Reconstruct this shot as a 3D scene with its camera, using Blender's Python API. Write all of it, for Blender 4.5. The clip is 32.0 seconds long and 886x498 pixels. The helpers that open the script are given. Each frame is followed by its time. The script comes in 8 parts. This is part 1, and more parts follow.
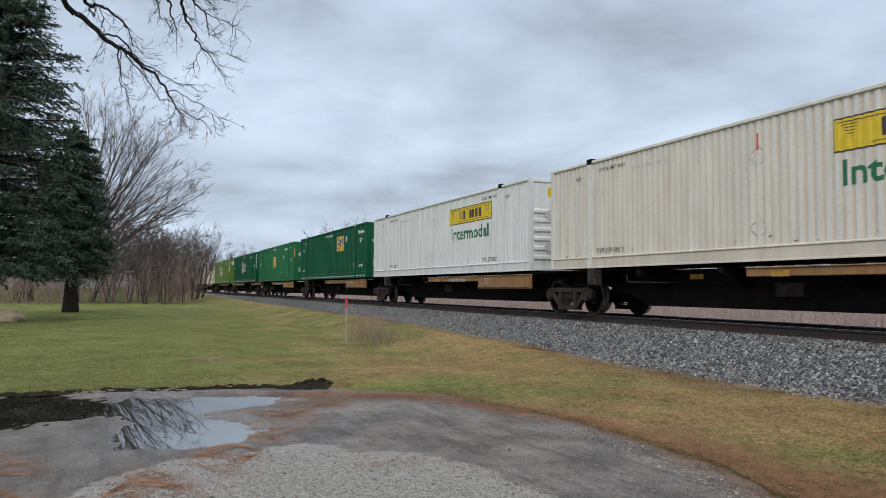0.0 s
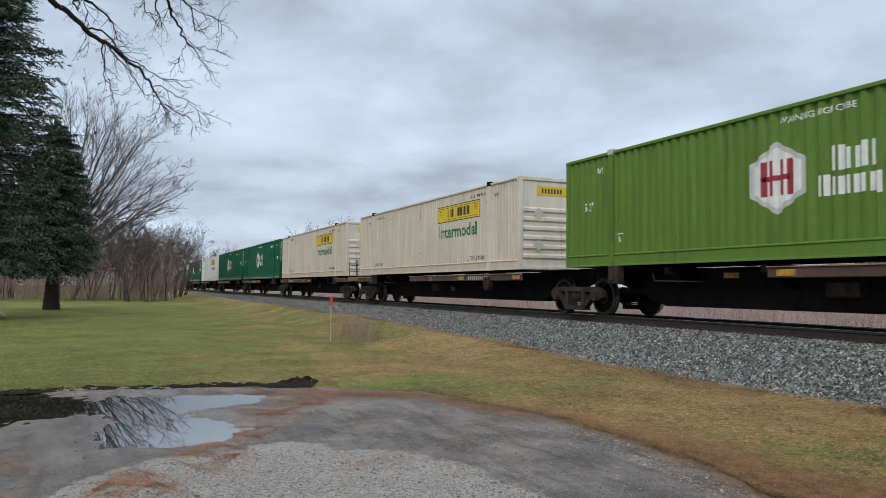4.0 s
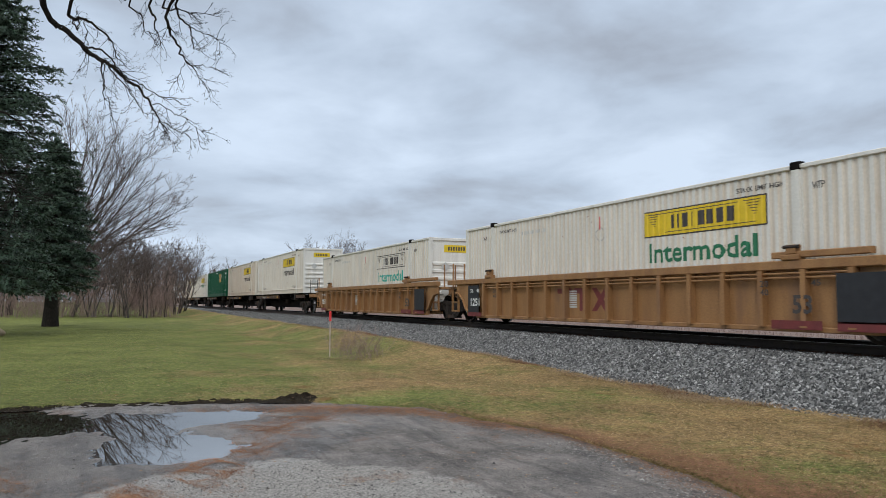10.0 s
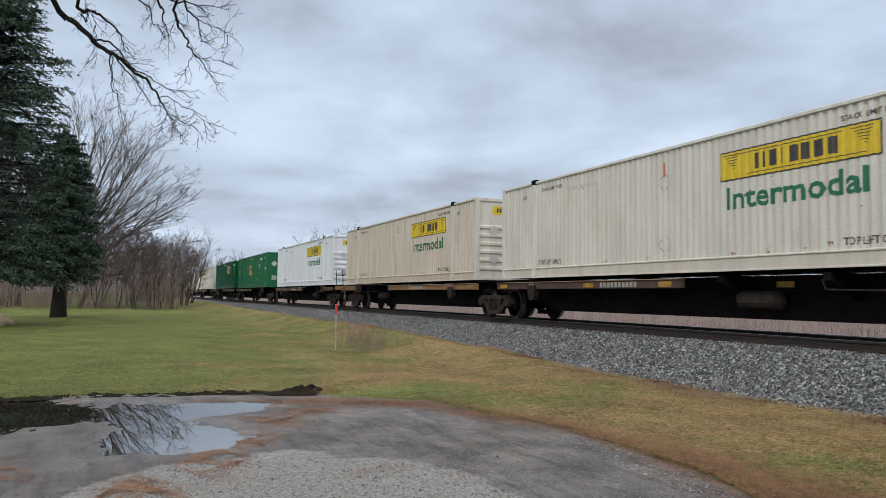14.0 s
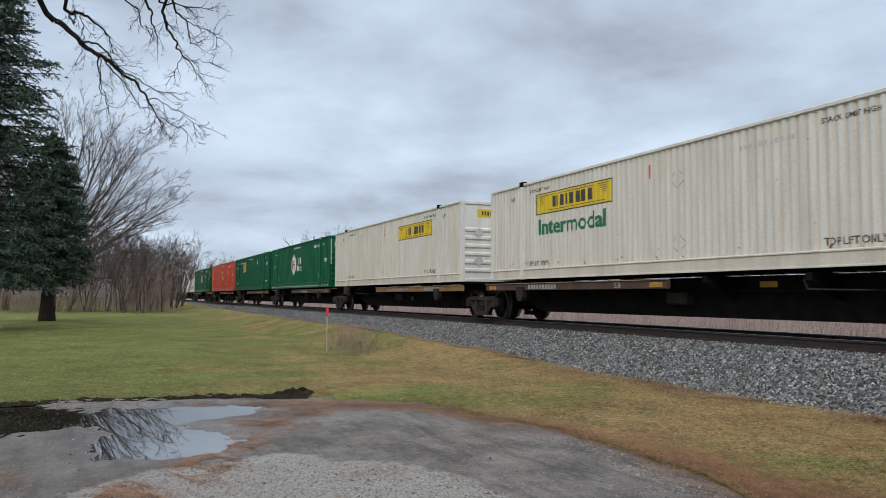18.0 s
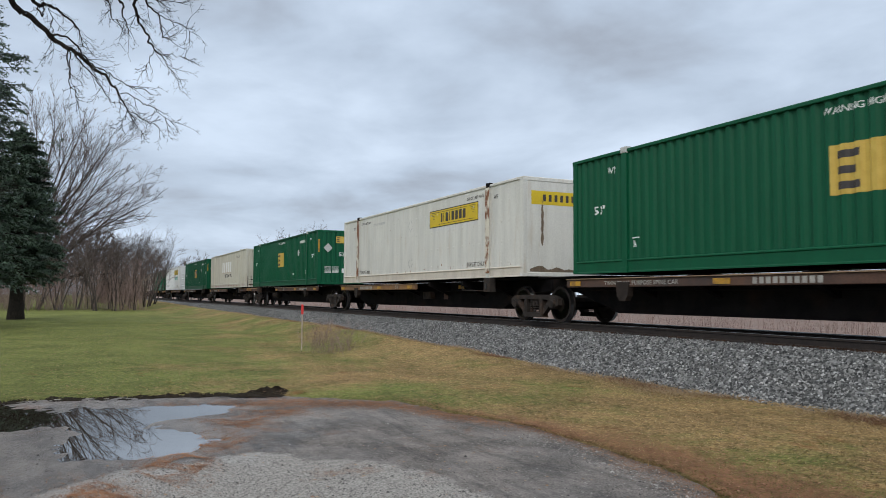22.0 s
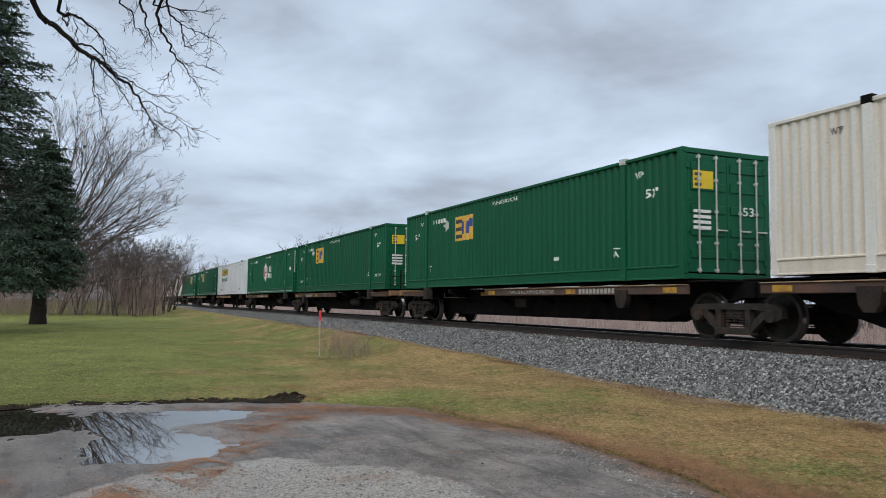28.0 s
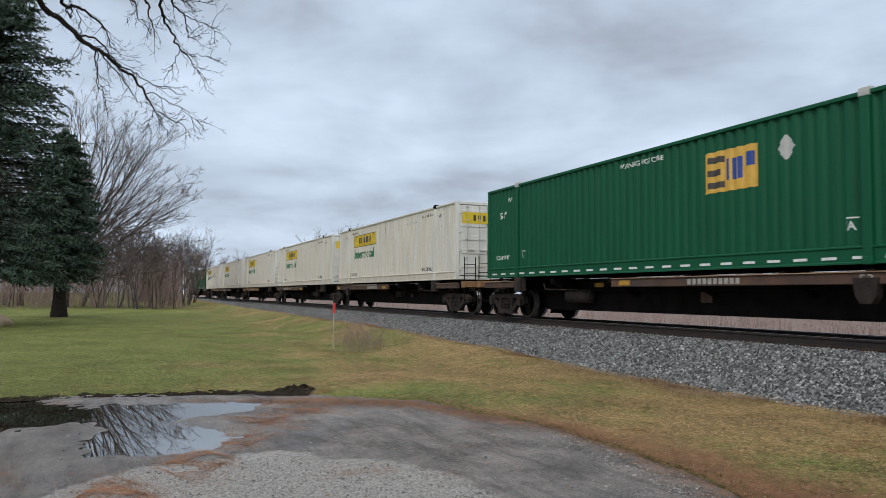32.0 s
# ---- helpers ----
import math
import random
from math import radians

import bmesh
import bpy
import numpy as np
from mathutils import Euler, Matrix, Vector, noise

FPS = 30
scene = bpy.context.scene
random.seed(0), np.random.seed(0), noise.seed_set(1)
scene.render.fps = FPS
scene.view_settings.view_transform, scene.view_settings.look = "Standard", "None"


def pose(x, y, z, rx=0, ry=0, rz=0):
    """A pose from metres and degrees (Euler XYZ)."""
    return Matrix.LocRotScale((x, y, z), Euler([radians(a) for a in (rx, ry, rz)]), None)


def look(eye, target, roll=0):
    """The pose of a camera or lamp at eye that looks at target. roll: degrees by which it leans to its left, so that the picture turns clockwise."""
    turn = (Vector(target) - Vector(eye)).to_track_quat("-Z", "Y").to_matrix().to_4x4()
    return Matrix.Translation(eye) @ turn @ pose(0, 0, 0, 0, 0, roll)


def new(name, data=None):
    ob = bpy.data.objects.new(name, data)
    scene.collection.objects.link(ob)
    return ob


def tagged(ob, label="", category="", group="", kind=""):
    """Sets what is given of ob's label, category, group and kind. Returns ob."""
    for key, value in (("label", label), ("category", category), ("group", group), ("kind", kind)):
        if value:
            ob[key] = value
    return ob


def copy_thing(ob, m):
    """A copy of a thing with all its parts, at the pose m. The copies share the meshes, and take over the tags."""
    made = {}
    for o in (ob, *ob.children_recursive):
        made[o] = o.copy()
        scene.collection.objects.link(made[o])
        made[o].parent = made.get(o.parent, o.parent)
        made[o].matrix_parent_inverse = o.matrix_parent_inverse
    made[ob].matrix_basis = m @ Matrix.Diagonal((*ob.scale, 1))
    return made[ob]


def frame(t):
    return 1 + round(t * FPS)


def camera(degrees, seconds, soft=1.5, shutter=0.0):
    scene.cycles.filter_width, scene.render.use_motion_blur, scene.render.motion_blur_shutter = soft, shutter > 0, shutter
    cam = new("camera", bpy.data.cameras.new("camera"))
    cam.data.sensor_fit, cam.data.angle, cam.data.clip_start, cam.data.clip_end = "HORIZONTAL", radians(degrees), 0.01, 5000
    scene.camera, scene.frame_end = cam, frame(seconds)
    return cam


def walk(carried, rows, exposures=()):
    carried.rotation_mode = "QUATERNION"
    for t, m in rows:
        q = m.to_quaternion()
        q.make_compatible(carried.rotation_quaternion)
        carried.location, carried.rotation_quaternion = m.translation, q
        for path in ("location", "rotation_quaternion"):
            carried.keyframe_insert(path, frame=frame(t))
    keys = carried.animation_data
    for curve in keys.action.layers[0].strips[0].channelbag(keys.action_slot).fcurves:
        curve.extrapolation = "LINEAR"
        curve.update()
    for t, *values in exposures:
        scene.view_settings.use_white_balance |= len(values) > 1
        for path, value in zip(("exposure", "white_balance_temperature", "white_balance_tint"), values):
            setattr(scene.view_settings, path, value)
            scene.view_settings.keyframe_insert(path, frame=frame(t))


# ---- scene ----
cam = camera(60.41, 32.0, soft=0.35, shutter=0.05)
PATH = [
    (0.0, -0.014, 0.003, 0.630, 92.980, -0.285, 67.406),
    (0.5, -0.018, -0.005, 0.626, 92.696, -0.623, 67.145),
    (1.0, -0.021, 0.002, 0.624, 92.481, -0.713, 67.091),
    (1.5, -0.018, -0.003, 0.625, 92.381, -0.498, 66.905),
    (2.0, -0.008, -0.008, 0.630, 92.646, -0.180, 66.685),
    (2.5, -0.013, -0.006, 0.633, 92.891, -0.048, 66.661),
    (3.0, -0.036, -0.001, 0.627, 92.753, -0.322, 66.481),
    (3.5, -0.040, -0.013, 0.623, 92.696, -0.433, 66.276),
    (5.5, -0.031, -0.017, 0.628, 93.640, -0.788, 66.275),
    (6.0, -0.030, -0.022, 0.635, 93.592, -0.744, 66.184),
    (6.5, -0.027, -0.016, 0.631, 93.446, -0.896, 65.587),
    (7.0, -0.025, -0.027, 0.630, 93.322, -1.106, 64.867),
    (7.5, -0.020, -0.023, 0.629, 93.433, -1.119, 64.871),
    (8.0, -0.009, -0.021, 0.628, 93.375, -0.969, 65.117),
    (8.5, 0.004, -0.013, 0.626, 93.340, -0.975, 65.346),
    (9.0, 0.015, -0.010, 0.629, 93.400, -0.846, 65.642),
    (9.5, 0.012, -0.007, 0.631, 93.571, -0.522, 65.941),
    (10.0, 0.009, -0.005, 0.630, 94.007, -0.229, 66.227),
    (10.5, -0.006, -0.010, 0.631, 94.364, -0.381, 66.418),
    (11.0, -0.013, -0.006, 0.630, 94.061, -0.391, 66.275),
    (11.5, -0.009, -0.010, 0.632, 93.708, -0.122, 66.320),
    (12.0, 0.001, -0.019, 0.633, 93.486, -0.314, 66.731),
    (12.5, 0.015, -0.007, 0.634, 93.388, -0.465, 66.857),
    (13.0, 0.029, -0.006, 0.636, 93.612, -0.213, 66.653),
    (13.5, 0.033, 0.002, 0.634, 93.613, -0.217, 66.573),
    (14.0, 0.034, -0.004, 0.629, 93.529, -0.648, 66.690),
    (14.5, 0.037, -0.003, 0.629, 93.682, -0.771, 66.504),
    (16.5, -0.002, 0.001, 0.628, 93.190, -0.459, 66.399),
    (17.0, 0.001, -0.004, 0.626, 93.529, -0.558, 66.407),
    (17.5, 0.009, -0.002, 0.632, 93.629, -0.435, 66.197),
    (18.0, 0.016, -0.004, 0.633, 93.646, -0.329, 66.014),
    (18.5, 0.016, -0.006, 0.629, 93.534, -0.453, 65.709),
    (19.0, 0.018, -0.007, 0.633, 93.425, -0.370, 65.473),
    (19.5, 0.022, -0.000, 0.634, 93.427, -0.182, 65.187),
    (20.0, 0.020, 0.006, 0.640, 93.487, -0.026, 64.859),
    (20.5, 0.008, 0.004, 0.633, 93.437, -0.257, 64.730),
    (21.0, -0.005, 0.006, 0.630, 93.464, -0.508, 64.797),
    (21.5, -0.012, 0.004, 0.633, 93.714, -0.408, 64.698),
    (22.0, -0.009, 0.014, 0.630, 93.517, -0.342, 64.217),
    (22.5, 0.001, 0.001, 0.625, 93.098, -0.464, 64.031),
    (23.0, 0.017, 0.005, 0.625, 93.122, -0.348, 64.556),
    (23.5, 0.011, 0.004, 0.628, 92.970, -0.312, 64.857),
    (24.0, 0.022, 0.005, 0.633, 92.931, -0.461, 64.991),
    (24.5, 0.020, 0.007, 0.631, 93.116, -0.392, 65.087),
    (25.0, 0.017, 0.006, 0.630, 93.304, -0.550, 65.167),
    (25.5, 0.011, 0.004, 0.628, 93.470, -0.628, 65.044),
    (26.0, 0.014, 0.008, 0.626, 93.689, -0.336, 65.161),
    (26.5, 0.018, 0.002, 0.632, 93.931, -0.310, 65.192),
    (28.5, 0.007, -0.001, 0.629, 94.018, -0.637, 65.606),
    (29.0, 0.002, -0.005, 0.630, 93.914, -0.499, 65.794),
    (29.5, -0.003, -0.007, 0.629, 93.864, -0.526, 65.980),
    (30.0, -0.008, -0.004, 0.628, 93.843, -0.535, 66.064),
    (30.5, -0.010, -0.003, 0.629, 93.857, -0.621, 65.921),
    (31.0, -0.016, 0.004, 0.630, 93.762, -0.917, 65.956),
    (31.5, 0.001, 0.060, 0.625, 93.399, -0.994, 66.345),
    (32.0, -0.022, 0.199, 0.621, 93.464, -0.522, 66.974),
]
walk(cam, [(t, pose(x, y, z, a, b, c)) for t, x, y, z, a, b, c in PATH])

# ---- world and light: a closed, streaky overcast ----
world = bpy.data.worlds.new("overcast")
scene.world = world
world.use_nodes = True


def build_world():
    nt = world.node_tree
    n, l = nt.nodes, nt.links
    n.clear()
    out = n.new("ShaderNodeOutputWorld")
    bg = n.new("ShaderNodeBackground")
    sky = n.new("ShaderNodeTexSky")
    sky.sky_type, sky.sun_disc = "NISHITA", False
    sky.sun_elevation, sky.sun_rotation = radians(38), radians(200)
    co = n.new("ShaderNodeTexCoord")
    sep = n.new("ShaderNodeSeparateXYZ")
    l.new(co.outputs["Generated"], sep.inputs[0])
    skyv = co.outputs["Generated"]
    mp = n.new("ShaderNodeMapping")
    mp.inputs["Location"].default_value = (0.3, 0.9, 0.4)
    mp.inputs["Rotation"].default_value = (0, 0, radians(10))
    mp.inputs["Scale"].default_value = (1.0, 1.0, 2.3)
    l.new(skyv, mp.inputs["Vector"])
    big = n.new("ShaderNodeTexNoise")
    big.inputs["Scale"].default_value, big.inputs["Detail"].default_value = 2.6, 6.0
    big.inputs["Roughness"].default_value, big.inputs["Distortion"].default_value = 0.5, 0.3
    l.new(mp.outputs[0], big.inputs["Vector"])
    # the same ceiling seen in perspective: puffs overhead, streaks towards the horizon
    low = n.new("ShaderNodeMath"); low.operation = "ADD"; low.inputs[1].default_value = 0.16
    l.new(sep.outputs["Z"], low.inputs[0])
    floor_ = n.new("ShaderNodeMath"); floor_.operation = "MAXIMUM"; floor_.inputs[1].default_value = 0.1
    l.new(low.outputs[0], floor_.inputs[0])
    inv = n.new("ShaderNodeMath"); inv.operation = "DIVIDE"; inv.inputs[0].default_value = 1.0
    l.new(floor_.outputs[0], inv.inputs[1])
    flat = n.new("ShaderNodeVectorMath"); flat.operation = "SCALE"
    l.new(skyv, flat.inputs[0]); l.new(inv.outputs[0], flat.inputs["Scale"])
    puff = n.new("ShaderNodeTexNoise")
    puff.inputs["Scale"].default_value, puff.inputs["Detail"].default_value = 1.7, 8.0
    puff.inputs["Roughness"].default_value, puff.inputs["Distortion"].default_value = 0.52, 0.25
    l.new(flat.outputs[0], puff.inputs["Vector"])
    part_a = n.new("ShaderNodeMath"); part_a.operation = "MULTIPLY"; part_a.inputs[1].default_value = 0.55
    part_b = n.new("ShaderNodeMath"); part_b.operation = "MULTIPLY_ADD"; part_b.inputs[1].default_value = 0.45
    l.new(big.outputs["Fac"], part_a.inputs[0]); l.new(puff.outputs["Fac"], part_b.inputs[0]); l.new(part_a.outputs[0], part_b.inputs[2])
    ramp = n.new("ShaderNodeValToRGB")
    e = ramp.color_ramp.elements
    e[0].position, e[0].color = 0.37, (0.40, 0.455, 0.545, 1)
    e[1].position, e[1].color = 0.60, (0.70, 0.82, 0.985, 1)
    m = ramp.color_ramp.elements.new(0.47); m.color = (0.535, 0.635, 0.775, 1)
    l.new(part_b.outputs[0], ramp.inputs["Fac"])
    dim = n.new("ShaderNodeMixRGB"); dim.blend_type = "MULTIPLY"; dim.inputs[0].default_value = 1.0
    dim.inputs[2].default_value = (0.09, 0.09, 0.09, 1)
    l.new(sky.outputs[0], dim.inputs[1])
    mix = n.new("ShaderNodeMixRGB"); mix.inputs[0].default_value = 0.94
    l.new(dim.outputs[0], mix.inputs[1]); l.new(ramp.outputs[0], mix.inputs[2])
    # overhead the cloud is a plainer, warmer grey
    high = n.new("ShaderNodeMapRange"); high.interpolation_type = "SMOOTHSTEP"
    high.inputs["From Min"].default_value, high.inputs["From Max"].default_value = 0.38, 0.8
    l.new(sep.outputs["Z"], high.inputs["Value"])
    grey = n.new("ShaderNodeMixRGB"); grey.inputs[2].default_value = (0.60, 0.625, 0.655, 1)
    l.new(high.outputs[0], grey.inputs[0]); l.new(mix.outputs[0], grey.inputs[1])
    l.new(grey.outputs[0], bg.inputs["Color"])
    # an overcast is about three times as bright overhead as at the horizon
    top = n.new("ShaderNodeMapRange"); top.interpolation_type = "SMOOTHSTEP"
    top.inputs["From Min"].default_value, top.inputs["From Max"].default_value = 0.34, 0.95
    top.inputs["To Min"].default_value, top.inputs["To Max"].default_value = 1.0, 2.42
    l.new(sep.outputs["Z"], top.inputs["Value"])
    l.new(top.outputs[0], bg.inputs["Strength"])
    l.new(bg.outputs[0], out.inputs["Surface"])


build_world()
sun = new("sun", bpy.data.lights.new("sun", "SUN"))
sun.data.energy, sun.data.angle, sun.data.color = 1.1, radians(18), (1.0, 0.97, 0.92)
sun.matrix_world = look((0, 0, 60), (-62, 52, 0))
scene.view_settings.exposure = 0.0

# ---- materials ----
def links(mat):
    nt = mat.node_tree
    return nt.nodes, nt.links, nt.nodes["Principled BSDF"]


def surface(name, low, high, scale=6.0, fine=90.0, rough=0.6, metal=0.0, bump=0.2, stain=None, stain_scale=0.8,
            stain_amount=0.4, stretch=(1, 1, 1), per_object=True, spec=0.5, stain_edge=0.12):
    """A surface with two scales of variation, optional stains of another colour, and fine relief."""
    mat = bpy.data.materials.new(name)
    mat.use_nodes = True
    n, l, b = links(mat)
    co = n.new("ShaderNodeTexCoord")
    vec = co.outputs["Object"]
    if per_object:
        info = n.new("ShaderNodeObjectInfo")
        add = n.new("ShaderNodeVectorMath"); add.operation = "MULTIPLY_ADD"
        add.inputs[1].default_value = (37.0, 17.0, 11.0)
        l.new(info.outputs["Random"], add.inputs[0]); l.new(vec, add.inputs[2])
        vec = add.outputs[0]
    mp = n.new("ShaderNodeMapping"); mp.inputs["Scale"].default_value = stretch
    l.new(vec, mp.inputs["Vector"])
    a = n.new("ShaderNodeTexNoise"); a.inputs["Scale"].default_value, a.inputs["Detail"].default_value = scale, 4
    f = n.new("ShaderNodeTexNoise"); f.inputs["Scale"].default_value, f.inputs["Detail"].default_value = fine, 3
    l.new(mp.outputs[0], a.inputs["Vector"]); l.new(vec, f.inputs["Vector"])
    av = n.new("ShaderNodeMath"); av.operation = "MULTIPLY_ADD"; av.inputs[1].default_value = 0.6
    sc = n.new("ShaderNodeMath"); sc.operation = "MULTIPLY"; sc.inputs[1].default_value = 0.4
    l.new(f.outputs["Fac"], sc.inputs[0]); l.new(a.outputs["Fac"], av.inputs[0]); l.new(sc.outputs[0], av.inputs[2])
    r = n.new("ShaderNodeValToRGB")
    r.color_ramp.elements[0].position, r.color_ramp.elements[0].color = 0.36, (*low, 1)
    r.color_ramp.elements[1].position, r.color_ramp.elements[1].color = 0.64, (*high, 1)
    l.new(av.outputs[0], r.inputs["Fac"])
    colour = r.outputs["Color"]
    if stain:
        s = n.new("ShaderNodeTexNoise"); s.inputs["Scale"].default_value, s.inputs["Detail"].default_value = stain_scale, 7
        s.inputs["Roughness"].default_value = 0.62
        l.new(mp.outputs[0], s.inputs["Vector"])
        mr = n.new("ShaderNodeMapRange")
        mr.inputs["From Min"].default_value, mr.inputs["From Max"].default_value = 1 - stain_amount - stain_edge, 1 - stain_amount + stain_edge
        l.new(s.outputs["Fac"], mr.inputs["Value"])
        mx = n.new("ShaderNodeMixRGB"); mx.inputs[2].default_value = (*stain, 1)
        l.new(mr.outputs[0], mx.inputs[0]); l.new(colour, mx.inputs[1])
        colour = mx.outputs[0]
    l.new(colour, b.inputs["Base Color"])
    b.inputs["Roughness"].default_value, b.inputs["Metallic"].default_value = rough, metal
    b.inputs["Specular IOR Level"].default_value = spec
    if bump:
        bp = n.new("ShaderNodeBump"); bp.inputs["Strength"].default_value, bp.inputs["Distance"].default_value = bump, 0.02
        l.new(av.outputs[0], bp.inputs["Height"]); l.new(bp.outputs[0], b.inputs["Normal"])
    return mat


def paint(name, colour, dirt=(0.16, 0.11, 0.07), amount=0.3, rough=0.5):
    """Weathered vehicle paint: slow fading and thin grime that runs down the panel."""
    c = Vector(colour)
    return surface(name, tuple(c * 0.86), tuple(c * 1.08), scale=1.3, fine=22, rough=rough, bump=0.03, stain=dirt,
                   stain_scale=1.6, stain_amount=amount, stretch=(2.6, 2.6, 0.35), stain_edge=0.16, spec=0.24)


